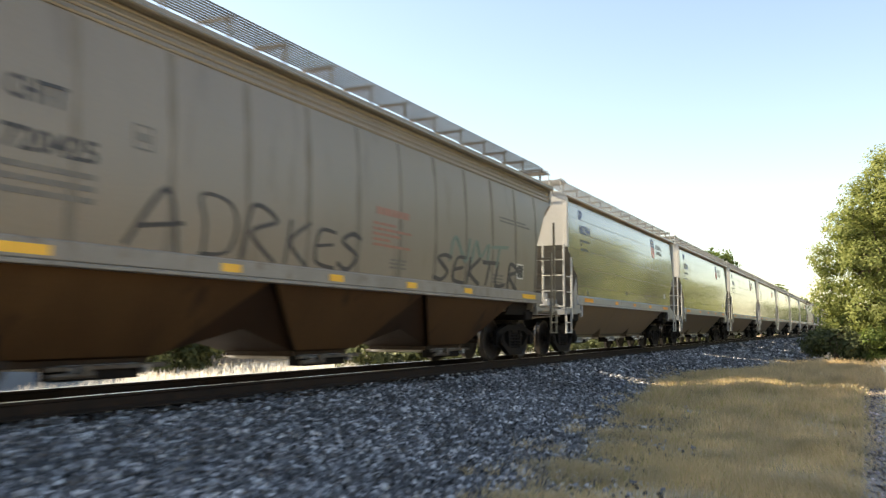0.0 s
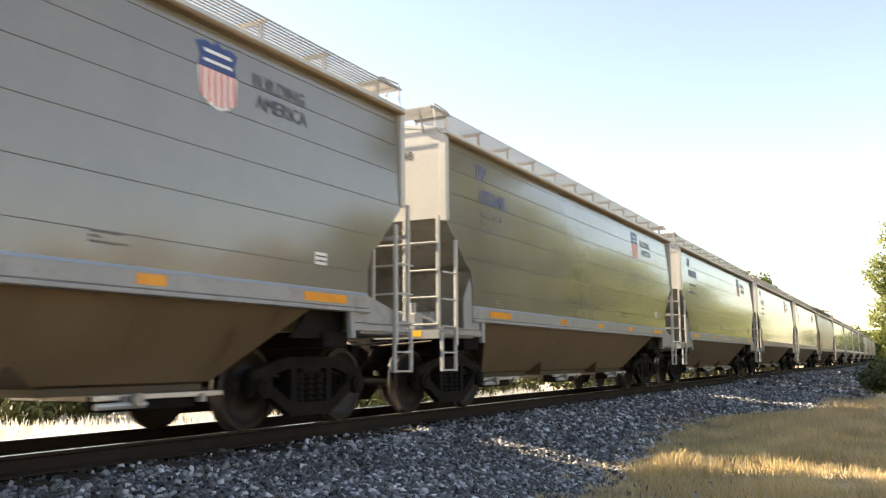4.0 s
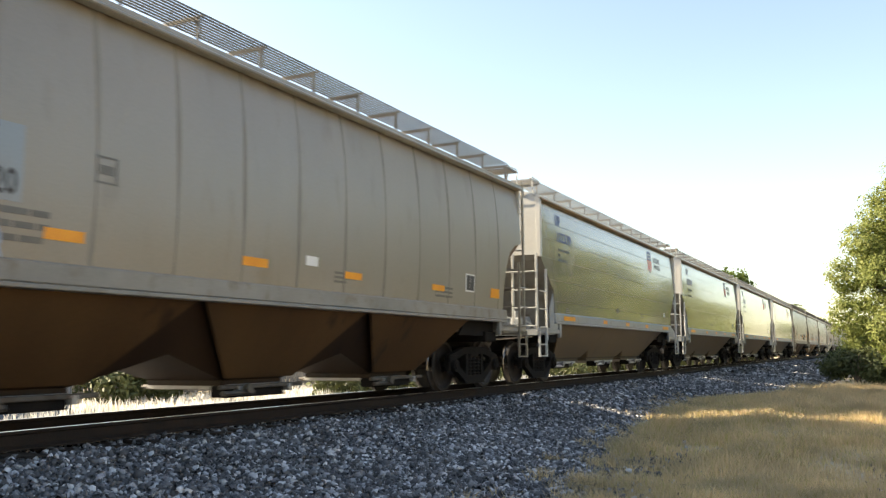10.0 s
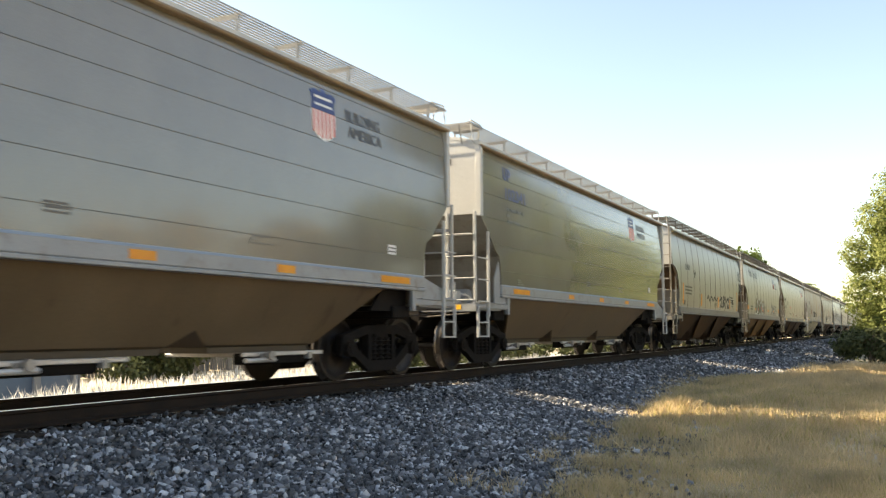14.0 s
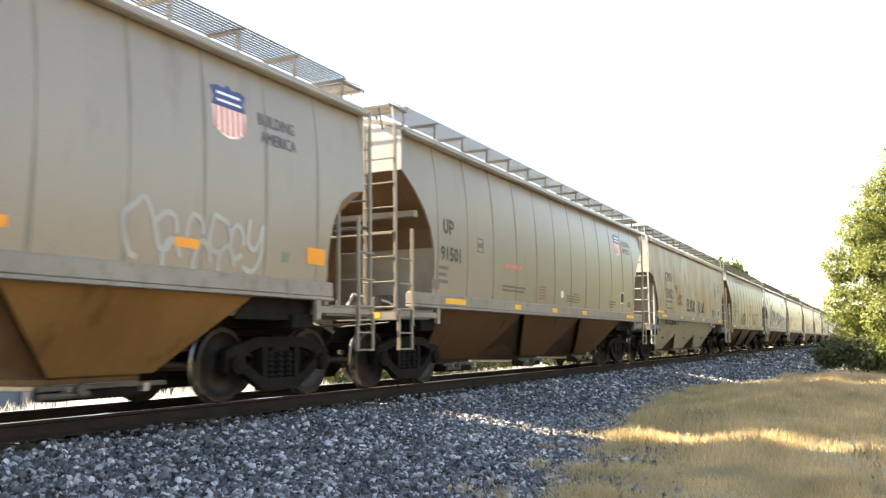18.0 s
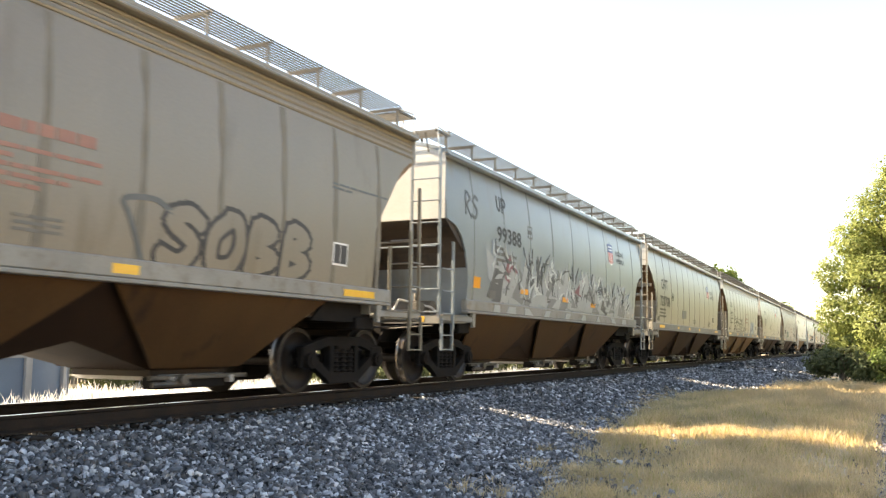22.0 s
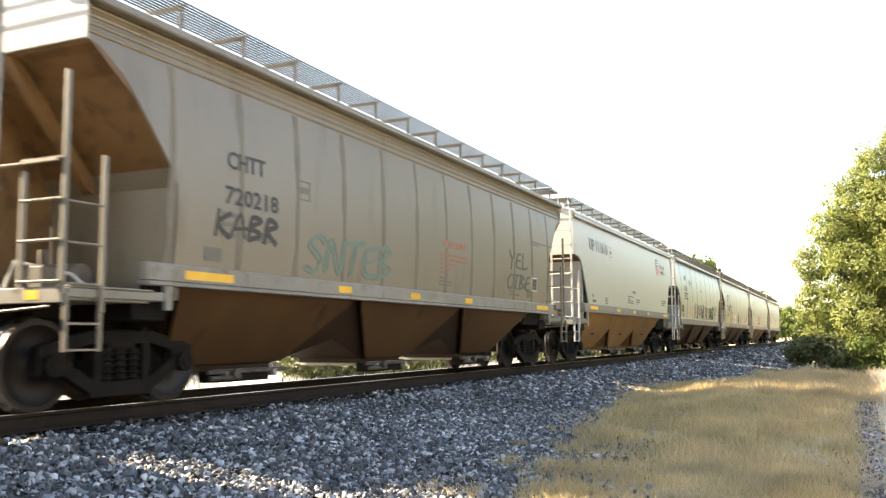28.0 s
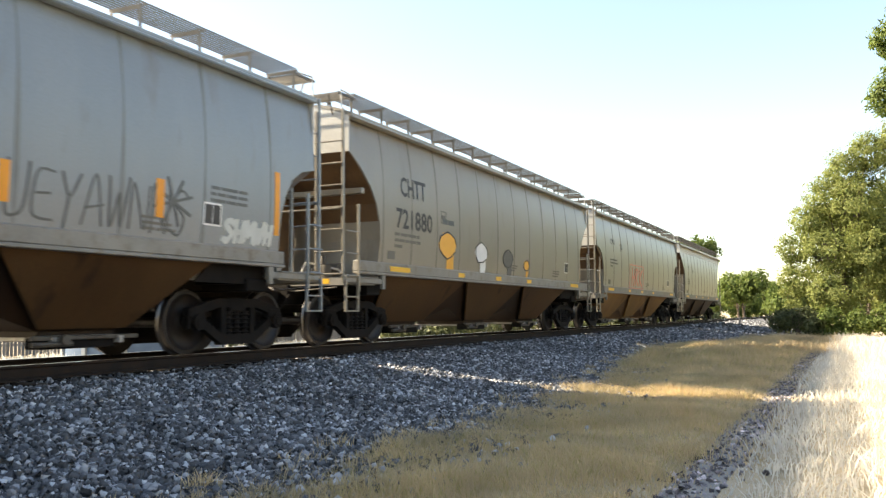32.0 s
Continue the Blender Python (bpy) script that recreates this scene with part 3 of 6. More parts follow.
path = new("path", grid_mesh("path", [-0.05 + 0.08 * i for i in range(8)], [-16 + 0.5 * i for i in range(150)],
                             lambda x, y: ground_h(x + 0.12 * noise.noise((y * 0.2, 0, 9)), y) - 0.012 - (0.06 if x < 0 or x > 0.48 else 0), M["path"]))
tagged(path, "worn strip of grey gravel through the grass", "path", kind="structure")
stones("path_gravel", lambda rng, y: 0.23 + rng.normal(0, 0.17, len(y)) + 0.1 * np.sin(y * 0.3), 5000, -10, 30, 0.015, 0.04, 4,
       lambda x, y: ground_h(x, y) - 0.02, "small grey gravel on the worn path", M["gravel"])


# ---- track ----
def rail_profile(c):
    half = [(0.036, 0.0), (0.037, -0.03), (0.014, -0.048), (0.012, -0.15), (0.07, -0.18), (0.073, -0.20)]
    return [(c + a, RAIL_Z + b) for a, b in half] + [(c - a, RAIL_Z + b) for a, b in reversed(half)]


track = thing("railway_track", "straight railway track of brown steel rails on dark ties", "railway track", kind="structure")
for side in (-1, 1):
    c = TRACK_X + side * 0.752
    g = Geo().prism(rail_profile(c), 1, -80, 420)
    r = part("rail", g, M["rail"], track)
    part("rail_head", Geo().box(c - 0.034, c + 0.034, -80, 420, RAIL_Z + 0.001, RAIL_Z + 0.003), M["railtop"], r, "polished running surface")
tie_mesh = Geo().box(-1.3, 1.3, -0.115, 0.115, -0.18, 0.0, 0.012).mesh("tie", M["tie"])
rng = random.Random(7)
for i in range(150):
    ob = new("tie", tie_mesh)
    ob.parent = track
    ob.matrix_basis = pose(TRACK_X + rng.uniform(-0.04, 0.04), -16 + 0.56 * i + rng.uniform(-0.02, 0.02), RAIL_Z - 0.215, 0, 0, rng.uniform(-1, 1))
g = Geo()
for i in range(500):
    y = -16 + 0.56 * (150 + i)
    g.box(TRACK_X - 1.3, TRACK_X + 1.3, y - 0.115, y + 0.115, RAIL_Z - 0.395, RAIL_Z - 0.215)
tagged(part("far_ties", g, M["tie"], track), "far row of dark ties", kind="stuff")


# ---- covered hopper cars ----
HW = 1.6


def y_at(cut, z):
    """How far the side sheet stands back from the car's end at height z."""
    if z >= cut[0][1]:
        return cut[0][0]
    for (ya, za), (yb, zb) in zip(cut, cut[1:]):
        if za >= z >= zb:
            return ya + (yb - ya) * (za - z) / max(1e-6, za - zb)
    return cut[-1][0]


def bulge(kind, z):
    if kind == "round":
        return HW - 0.17 * abs((z - 2.75) / 1.85) ** 2.4
    return HW - (0.085 if z > 2.2 else 0.012) * ((z - 2.2) / 2.3) ** 2


def side_geo(kind, length, cut, sgn, z0=1.38, z1=4.58):
    zs = sorted(set([z0, z1] + [z for _, z in cut if z0 < z < z1] + [z0 + (z1 - z0) * i / 18 for i in range(19)]))
    n, vs = 12, []
    for d in (0.0, 0.035):
        for z in zs:
            a = y_at(cut, z)
            for i in range(n + 1):
                vs.append((sgn * (bulge(kind, z) - d), a + (length - 2 * a) * i / n, z))
    m, w = len(zs), n + 1
    o, fs = m * w, []
    for j in range(m - 1):
        for i in range(n):
            q = (j * w + i, j * w + i + 1, (j + 1) * w + i + 1, (j + 1) * w + i)
            fs += [q, tuple(o + k for k in q[::-1])]
        for i in (0, n):
            fs.append((j * w + i, (j + 1) * w + i, o + (j + 1) * w + i, o + j * w + i))
    for i in range(n):
        for j in (0, m - 1):
            fs.append((j * w + i, j * w + i + 1, o + j * w + i + 1, o + j * w + i))
    return Geo().add(vs, fs)


def roof_geo(length, peak):
    xs = [-HW - 0.02 + (2 * HW + 0.04) * i / 14 for i in range(15)]
    top = [(x, 4.585 + (peak - 4.585) * (1 - (abs(x) / (HW + 0.02)) ** 2.6)) for x in xs]
    poly = top + [(HW + 0.02, 4.53), (HW - 0.05, 4.53), (HW - 0.09, 4.56)] + [(x * 0.93, z - 0.05) for x, z in reversed(top)] + [(-HW + 0.09, 4.56), (-HW + 0.05, 4.53), (-HW - 0.02, 4.53)]
    return Geo().prism(poly, 1, 0.2, length - 0.2)


def wheelset_mesh():
    prof = [(0.66, 0.0), (0.66, 0.11), (0.665, 0.14), (0.70, 0.30), (0.70, 0.40), (0.685, 0.45), (0.685, 0.485), (0.712, 0.487), (0.73, 0.463), (0.82, 0.457), (0.825, 0.40), (0.80, 0.38), (0.755, 0.30), (0.77, 0.15), (0.80, 0.12), (0.80, 0.0)]
    sl = [0] * 7 + [1, 1] + [0] * 6
    g = Geo().lathe(prof, 24, slot_of=sl).lathe([(-x, r) for x, r in prof], 24, slot_of=sl)
    g.lathe([(-0.70, 0.0), (-0.70, 0.085), (-0.4, 0.075), (0.4, 0.075), (0.70, 0.085), (0.70, 0.0)], 14)
    g.lathe([(0.80, 0.08), (1.08, 0.08), (1.08, 0.0)], 12).lathe([(-0.80, 0.08), (-1.08, 0.08), (-1.08, 0.0)], 12)
    return g.mesh("wheelset", [M["wheel"], M["tread"]], True)


def sideframe_mesh():
    g = Geo()
    def bar(p, q, t, x0=0.93, x1=1.06):
        (ya, za), (yb, zb) = p, q
        dy, dz = yb - ya, zb - za
        k = math.hypot(dy, dz)
        ny, nz = -dz / k * t / 2, dy / k * t / 2
        g.prism([(ya + ny, za + nz), (yb + ny, zb + nz), (yb - ny, zb - nz), (ya - ny, za - nz)], 0, x0, x1)
    bar((-1.0, 0.60), (-0.42, 0.74), 0.13)
    bar((-0.45, 0.735), (0.45, 0.735), 0.13)
    bar((0.42, 0.74), (1.0, 0.60), 0.13)
    bar((-0.98, 0.55), (-0.36, 0.20), 0.13)
    bar((0.98, 0.55), (0.36, 0.20), 0.13)
    bar((-0.42, 0.20), (0.42, 0.20), 0.15)
    bar((-0.34, 0.16), (-0.34, 0.74), 0.10)
    bar((0.34, 0.16), (0.34, 0.74), 0.10)
    for s in (-1, 1):
        g.box(0.92, 1.07, s * 0.92 - 0.17, s * 0.92 + 0.17, 0.52, 0.66, 0.02)
        g.box(0.94, 1.05, s * 0.92 - 0.17, s * 0.92 - 0.11, 0.36, 0.54, 0.01)
        g.box(0.94, 1.05, s * 0.92 + 0.11, s * 0.92 + 0.17, 0.36, 0.54, 0.01)
    return g.mesh("side_frame", M["truck"])


def spring_mesh():
    prof = [(0.27, 0.0), (0.27, 0.07)]
    for i in range(5):
        z = 0.285 + 0.065 * i
        prof += [(z, 0.062), (z + 0.018, 0.087), (z + 0.036, 0.062)]
    prof += [(0.62, 0.07), (0.62, 0.0)]
    g = Geo().lathe(prof, 9)
    g.v = [(1.0 + y, z, x) for x, y, z in g.v]
    return g.mesh("spring", M["truck"])


SHARED = {}


def build_truck(car, y):
    if not SHARED:
        SHARED.update(wheelset=wheelset_mesh(), frame=sideframe_mesh(), spring=spring_mesh())
        SHARED["bolster"] = Geo().box(-1.06, 1.06, -0.2, 0.2, 0.60, 0.82, 0.03).box(-0.3, 0.3, -0.28, 0.28, 0.8, 0.92, 0.03).box(-0.9, -0.86, -0.4, 0.4, 0.24, 0.62).box(0.86, 0.9, -0.4, 0.4, 0.24, 0.62).mesh("bolster", M["truck"])
        SHARED["cap"] = Geo().tube((1.02, 0, 0), (1.13, 0, 0), 0.115, 14).tube((1.13, 0, 0), (1.15, 0, 0), 0.07, 10).mesh("bearing_cap", M["truck"])
        SHARED["beam"] = Geo().box(-0.85, 0.85, -0.04, 0.04, 0.40, 0.50, 0.01).mesh("brake_beam", M["truck"])
    t = part("truck", SHARED["bolster"], None, car, "grimy two-axle cast steel truck")
    t.matrix_basis = pose(0, y, RAIL_Z - BODY_Z) @ Matrix.Diagonal((1, 1.14, 1.14, 1))
    for s in (0, 180):
        f = part("side_frame", SHARED["frame"], None, t)
        f.matrix_basis = pose(0, 0, 0, 0, 0, s)
        for e in (-0.19, 0.0, 0.19):
            f = part("spring", SHARED["spring"], None, t)
            f.matrix_basis = pose(0, e, 0, 0, 0, s)
        for e in (-0.92, 0.92):
            f = part("bearing_cap", SHARED["cap"], None, t)
            f.matrix_basis = pose(0, e, AXLE_Z, 0, 0, s)
    for e in (-0.92, 0.92):
        f = part("wheelset", SHARED["wheelset"], None, t)
        f.matrix_basis = pose(0, e, AXLE_Z)
        b = part("brake_beam", SHARED["beam"], None, t)
        b.matrix_basis = pose(0, e * 0.42, 0)
    return t


CUTS = {
    "silver": [(0.24, 3.10), (0.32, 2.97), (0.74, 2.59), (0.90, 2.40), (1.12, 2.28), (1.20, 2.0), (1.23, 1.3)],
    "round": [(0.24, 3.80), (0.40, 3.71), (0.72, 3.48), (1.05, 3.18), (1.30, 2.86), (1.43, 2.5), (1.46, 2.1), (1.42, 1.7), (1.38, 1.3)],
    "low": [(0.24, 3.20), (0.64, 3.12), (0.95, 2.93), (1.15, 2.62), (1.26, 2.3), (1.30, 2.0), (1.30, 1.3)],
    "ridged": [(0.24, 4.05), (0.40, 4.01), (0.75, 3.80), (1.02, 3.50), (1.58, 2.82), (1.70, 2.60), (1.74, 1.3)],
    "steep": [(0.24, 3.25), (0.62, 3.16), (1.0, 2.88), (1.28, 2.3), (1.36, 1.9), (1.36, 1.3)],
    "slab": [(0.24, 3.25), (0.62, 3.22), (0.96, 3.10), (1.75, 1.72), (1.80, 1.3)],
}


def build_car(style, length, paint, under, slope, label, end_paint, refl="orange", ends=None):
    """One covered hopper: its leading end at y = 0, rail top z = 0. style: silver, round, ridged or slab."""
    car = thing("covered_hopper_car", label, "freight car", "cars of the freight train")
    cut = CUTS[ends or style]
    kind = "round" if style in ("round", "low", "ridged") else "flat"
    zc = cut[0][1]
    low_m = M["sill" if style == "silver" else "sill_dust"]
    lo = {"silver": 1.46, "slab": 1.56}.get(style, 1.40)
    walk_m = M["walk_pale"] if style == "silver" else M["walk"]
    peak = 4.80 if style == "silver" else 4.86
    for s in (1, -1):
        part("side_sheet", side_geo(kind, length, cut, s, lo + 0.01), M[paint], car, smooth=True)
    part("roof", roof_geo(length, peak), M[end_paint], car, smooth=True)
    # ends
    for e in (0, 1):
        yy = lambda a: a if e == 0 else length - a
        xs = [-HW + 0.04 + (2 * HW - 0.08) * i / 10 for i in range(11)]
        poly = [(x, 4.56 + (peak - 4.62) * (1 - (abs(x) / HW) ** 2.6)) for x in xs] + [(HW - 0.04, zc), (-HW + 0.04, zc)]
        # end sheets of all cars in the paler grey, their sunlight painted in
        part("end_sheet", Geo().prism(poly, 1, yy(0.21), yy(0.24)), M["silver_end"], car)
        prof = [(yy(c + 0.02), z) for c, z in cut]
        turn = {"silver": 3, "round": 5, "low": 4, "ridged": 4, "slab": 2}[style]
        up, low = prof[:turn + 1], prof[turn:] if style != "slab" else [prof[2], (yy(1.2), 2.3), (yy(1.25), 1.2)]
        for nm, line, mt in (("slope_sheet", up, slope), ("bulkhead", low, "slope_grey" if style == "silver" else end_paint)):
            line = line[:-1] + [(line[-1][0], line[-1][1] if nm == "slope_sheet" else 1.19)]
            d = 0.04 if e == 0 else -0.04
            part(nm, Geo().prism(line + [(u + d, w - 0.03 if nm == "slope_sheet" else w) for u, w in reversed(line)], 0, -HW + 0.05, HW - 0.05), M[mt], car)
        if style == "round":
            part("end_beam", Geo().box(-HW + 0.08, HW - 0.08, min(yy(0.78), yy(0.92)), max(yy(0.78), yy(0.92)), 3.02, 3.14, 0.01), M[end_paint], car)
        if style == "ridged":
            part("brace", Geo().prism([(yy(0.26), 4.02), (yy(0.40), 4.02), (yy(1.62), 2.74), (yy(1.60), 2.58), (yy(1.50), 2.62)], 0, 0.15, 0.30), M[slope], car)
        # end platform, sill plates
        part("end_platform", Geo().box(-HW + 0.05, HW - 0.05, min(yy(0), yy(1.3)), max(yy(0), yy(1.3)), 1.13, 1.19, 0.008), low_m, car)
        # dark plates added to stand for the shaded void above the trucks
        inner = 1.85 if e == 0 else 2.2
        plate_geo = Geo().box(-HW + 0.35, HW - 0.35, min(yy(1.3), yy(inner)), max(yy(1.3), yy(inner)), 1.05, 1.13, 0.008)
        if e == 0:
            plate_geo.prism([(yy(1.45), 1.13), (yy(1.86), 1.05), (yy(1.86), lo), (yy(1.45), lo)], 0, HW - 0.34, HW - 0.24)
        else:
            e0 = 2.3 if style == "silver" else 2.9
            plate_geo.prism([(yy(1.5), lo), (yy(e0 - 0.05), lo), (yy(e0 + 0.36), 1.05), (yy(1.5), 1.05)], 0, HW - 0.26, HW - 0.21)
        part("shear_plate", plate_geo, M["truck"], car)
        part("end_sill", Geo().box(-HW + 0.02, HW - 0.02, min(yy(-0.02), yy(0.06)), max(yy(-0.02), yy(0.06)), 1.10, 1.27, 0.008), low_m, car)
        for s in (1, -1):
            x0, x1 = sorted((s * (HW - 0.14), s * HW))
            part("end_channel", Geo().box(x0, x1, min(yy(0.06), yy(1.52)), max(yy(0.06), yy(1.52)), 1.16, 1.27, 0.012).box(x0, x1 + 0.02 * s, min(yy(0.06), yy(1.3)), max(yy(0.06), yy(1.3)), 1.27, 1.29, 0.004), low_m, car)
            part("jacking_pad", Geo().prism([(yy(1.50), lo + 0.01), (yy(1.66), lo + 0.01), (yy(1.63), 1.06), (yy(1.53), 1.06)], 0, s * (HW - 0.05), s * (HW + 0.012)), low_m, car)
            if style == "silver":
                web = [(0.42, 1.28), (0.42, 1.48), (1.25, lo + 0.22), (1.5, lo + 0.22), (1.5, 1.28)] if e else [(0.92, 1.28), (0.92, 1.8), (1.22, 2.25), (1.42, 2.3), (1.5, 1.28)]
                part("end_gusset", Geo().prism([(yy(a), z) for a, z in web], 0, s * (HW - 0.06), s * (HW - 0.03)), low_m, car)
        part("coupler", Geo().box(-0.12, 0.12, min(yy(-0.52), yy(0.1)), max(yy(-0.52), yy(0.1)), 0.80, 1.02, 0.03).box(-0.2, 0.16, min(yy(-0.64), yy(-0.36)), max(yy(-0.64), yy(-0.36)), 0.72, 1.06, 0.04), M["truck"], car)
        hose = [(0.35, yy(-0.05), 0.95), (0.38, yy(-0.3), 0.75), (0.25, yy(-0.5), 0.5), (0.12, yy(-0.64), 0.58)]
        part("uncoupling_lever", Geo().pipe([(1.45, yy(-0.06), 1.06), (0.5, yy(-0.08), 1.0), (0.12, yy(-0.4), 1.08)], 0.016, 6), M["grime_shade"], car)
        part("air_hose", Geo().pipe(hose, 0.025), M["truck"], car)
        # corner posts and ladders on the verge side, plain posts on the other
        g0 = M["silver_end"] if style in ("silver", "slab") else M[end_paint]
        ztop = {"ridged": 3.62, "silver": zc + 0.02}.get(style, 4.62)
        for x in (HW - 0.05, 0.93, -HW + 0.05):     # outer and inner stile of the ladder, far corner
            zt = ztop if x > 1.2 or style in ("silver", "round", "low", "slab") and x > 0 else 2.9 if style != "ridged" else 2.55
            part("post", Geo().box(x - 0.026, x + 0.026, min(yy(-0.02), yy(0.04)), max(yy(-0.02), yy(0.04)), 1.2, zt, 0.006), g0, car)
        for k in range(4 if style in ("silver", "ridged") else 7):
            z = 1.33 + 0.44 * k
            part("end_rung", Geo().tube((0.93, yy(-0.03), z), (HW - 0.05, yy(-0.03), z), 0.016, 6), g0, car)
            if z < 2.6:
                part("side_rung", Geo().tube((HW + 0.03, yy(0.0), z - 0.03), (HW + 0.03, yy(0.48), z - 0.03), 0.016, 6), g0, car)
        if style != "silver" or e == 1:
            part("grab_rail", Geo().tube((-1.4, yy(-0.05), 2.62), (1.5, yy(-0.05), 2.62), 0.016, 6), g0, car)
        if style == "silver" and e == 0:
            part("grab_rail", Geo().tube((-0.5, yy(-0.05), 2.66), (1.5, yy(-0.05), 2.66), 0.016, 6), g0, car)
        part("side_stile", Geo().box(HW, HW + 0.05, min(yy(0.46), yy(0.52)), max(yy(0.46), yy(0.52)), 1.0, 2.75, 0.006), g0, car)
        st = Geo()
        for a in (0.02, 0.49):
            st.box(HW - 0.02, HW + 0.03, min(yy(a - 0.025), yy(a + 0.025)), max(yy(a - 0.025), yy(a + 0.025)), 0.58, 1.2, 0.006)
        for z in (0.60, 0.88):
            st.box(HW - 0.02, HW + 0.03, min(yy(0.0), yy(0.51)), max(yy(0.0), yy(0.51)), z - 0.012, z + 0.012)
        part("stirrup_step", st, g0, car)
        part("end_marker", Geo().box(1.05, 1.25, min(yy(-0.024), yy(-0.022)), max(yy(-0.024), yy(-0.022)), 1.14, 1.24), M["yellow"], car)
        if style == "silver":
            a = sorted((yy(0.185), yy(0.30)))
            part("corner_strip", Geo().box(HW - 0.1, HW + 0.012, a[0], a[1], 3.05, 4.5, 0.004), M["silver_end"], car)
        # brake gear on the platform
        if e == 0:
            part("air_reservoir", Geo().tube((0.15, 0.75, 1.42), (1.05, 0.75, 1.42), 0.17, 14), M["sill" if style == "silver" else "grime_shade"], car, smooth=True)
            part("brake_valve", Geo().box(0.75, 1.0, 0.25, 0.5, 1.2, 1.55, 0.03).tube((0.87, 0.37, 1.5), (0.87, 0.37, 1.72), 0.06, 8), M["sill" if style == "silver" else "grime_shade"], car)
            part("brake_pipe", Geo().pipe([(0.3, 0.3, 1.25), (0.5, 0.3, 1.6), (1.1, 0.55, 1.45), (1.35, 0.6, 1.25)], 0.022), M["silver_end"], car)
        else:
            part("brake_wheel", Geo().lathe([(-0.02, 0.26), (0.0, 0.285), (0.02, 0.26), (0.0, 0.245), (-0.02, 0.26)], 16).box(-0.012, 0.012, -0.25, 0.25, -0.015, 0.015).box(-0.012, 0.012, -0.015, 0.015, -0.25, 0.25), M["grime_shade"], car).matrix_basis = pose(-0.9, length - 0.02, 2.35, 0, 0, 90)
            part("brake_rod", Geo().pipe([(-0.9, length - 0.06, 2.3), (-0.9, length - 0.06, 1.25), (-0.3, length - 0.7, 1.22)], 0.02), M["grime_shade"], car)
            part("brake_cylinder", Geo().tube((0.4, yy(0.7), 1.4), (1.1, yy(0.7), 1.4), 0.14, 12), M["gate"], car, smooth=True)
        # roof walk across the end
        a = sorted((yy(0.30), yy(0.34)))
        w = part("end_walk", Geo().box(-1.45, 1.45, a[0], a[1], 4.90, 4.945), walk_m, car)
        for x in (-1.45, 1.41):
            a = sorted((yy(0.0), yy(0.66)))
            part("walk_rail", Geo().box(x, x + 0.04, a[0], a[1], 4.945, 4.985), walk_m, w)
        for k in range(9):
            a = sorted((yy(0.01 + 0.072 * k), yy(0.028 + 0.072 * k)))
            part("walk_slat", Geo().box(-1.44, 1.44, a[0], a[1], 4.95, 4.975), walk_m, w)
        for x in (-1.2, 1.2):
            part("walk_bracket", Geo().pipe([(x, yy(0.03), 4.94), (x, yy(0.19), 4.56)], 0.018, 5), walk_m, w)
        part("walk_grab", Geo().pipe([(1.44, yy(0.62), 5.0), (1.44, yy(0.10), 5.03), (1.47, yy(0.10), 4.62), (1.47, yy(0.22), 4.56)], 0.016, 6), M["silver_end"], w)
        if e == 1:
            part("shear_web", Geo().prism([(yy(c + 0.01), z) for c, z in cut if c > 0.3] + [(yy(0.62), 1.19), (yy(0.30), 1.6), (yy(0.28), zc - 0.15)], 0, -0.36, -0.32), M[slope], car)
        if e == 0:
            part("center_web", Geo().prism([(yy(c + 0.01), z) for c, z in cut if c > 0.3] + [(yy(cut[-1][0] + 0.01), 1.19), (yy(0.12), 1.19), (yy(0.12), 2.6), (yy(0.36), zc - 0.3)], 0, -0.62, -0.58), M[end_paint if style == "slab" else slope], car)
    # sills
    for s in (1, -1):
        x0, x1 = sorted((s * (HW - 0.12), s * (HW + 0.015)))
        a = 0.5 if style == "round" else 1.2
        part("side_sill", Geo().box(x0, x1, a, length - a, lo, lo + 0.23, 0.02).box(x0, x1 + s * 0.02, a, length - a, lo - 0.05, lo, 0.01), low_m, car)
    part("center_sill", Geo().box(-0.33, 0.33, -0.1, length + 0.1, 0.74, 1.14, 0.01), M["truck"], car)
    # roof walks along the car
    hi = 4.98 if style == "silver" else 5.07
    for s in (1, -1):
        w = Geo()
        for i in range(10):
            x = s * (0.80 + 0.07 * i)
            w.box(x - 0.009, x + 0.009, 0.6, length - 0.6, hi - 0.02, hi)
        for i in range(int((length - 1.2) / 0.15)):
            y = 0.64 + 0.15 * i
            w.box(s * 0.80 if s > 0 else s * 1.43, s * 1.43 if s > 0 else s * 0.80, y - 0.004, y + 0.004, hi - 0.012, hi - 0.004)
        n = int(length / 1.35)
        for i in range(n + 1):
            y = 0.62 + (length - 1.24) * i / n
            w.box(s * 0.78 if s > 0 else s * 1.46, s * 1.46 if s > 0 else s * 0.78, y - 0.02, y + 0.02, hi - 0.06, hi - 0.03)
        part("roof_walk", w, walk_m, car)
        if s > 0:
            for i in range(n + 1):
                y = 0.62 + (length - 1.24) * i / n
                part("walk_support", Geo().prism([(1.40, 4.58), (1.40, hi - 0.05), (0.80, hi - 0.05), (0.80, 4.72), (0.84, 4.72), (0.84, hi - 0.09), (1.36, hi - 0.09), (1.36, 4.58)], 1, y - 0.018, y + 0.018), walk_m, car)
    part("hatch_trough", Geo().box(-0.32, 0.32, 1.0, length - 1.0, 4.80, 4.92, 0.03), M[end_paint], car)
    # hoppers
    a0, a1 = 1.9, length - (2.3 if style == "silver" else 2.9)
    step = (a1 - a0) / 3
    flat = {"silver": 0.78, "slab": 0.40}.get(style, 0.34)
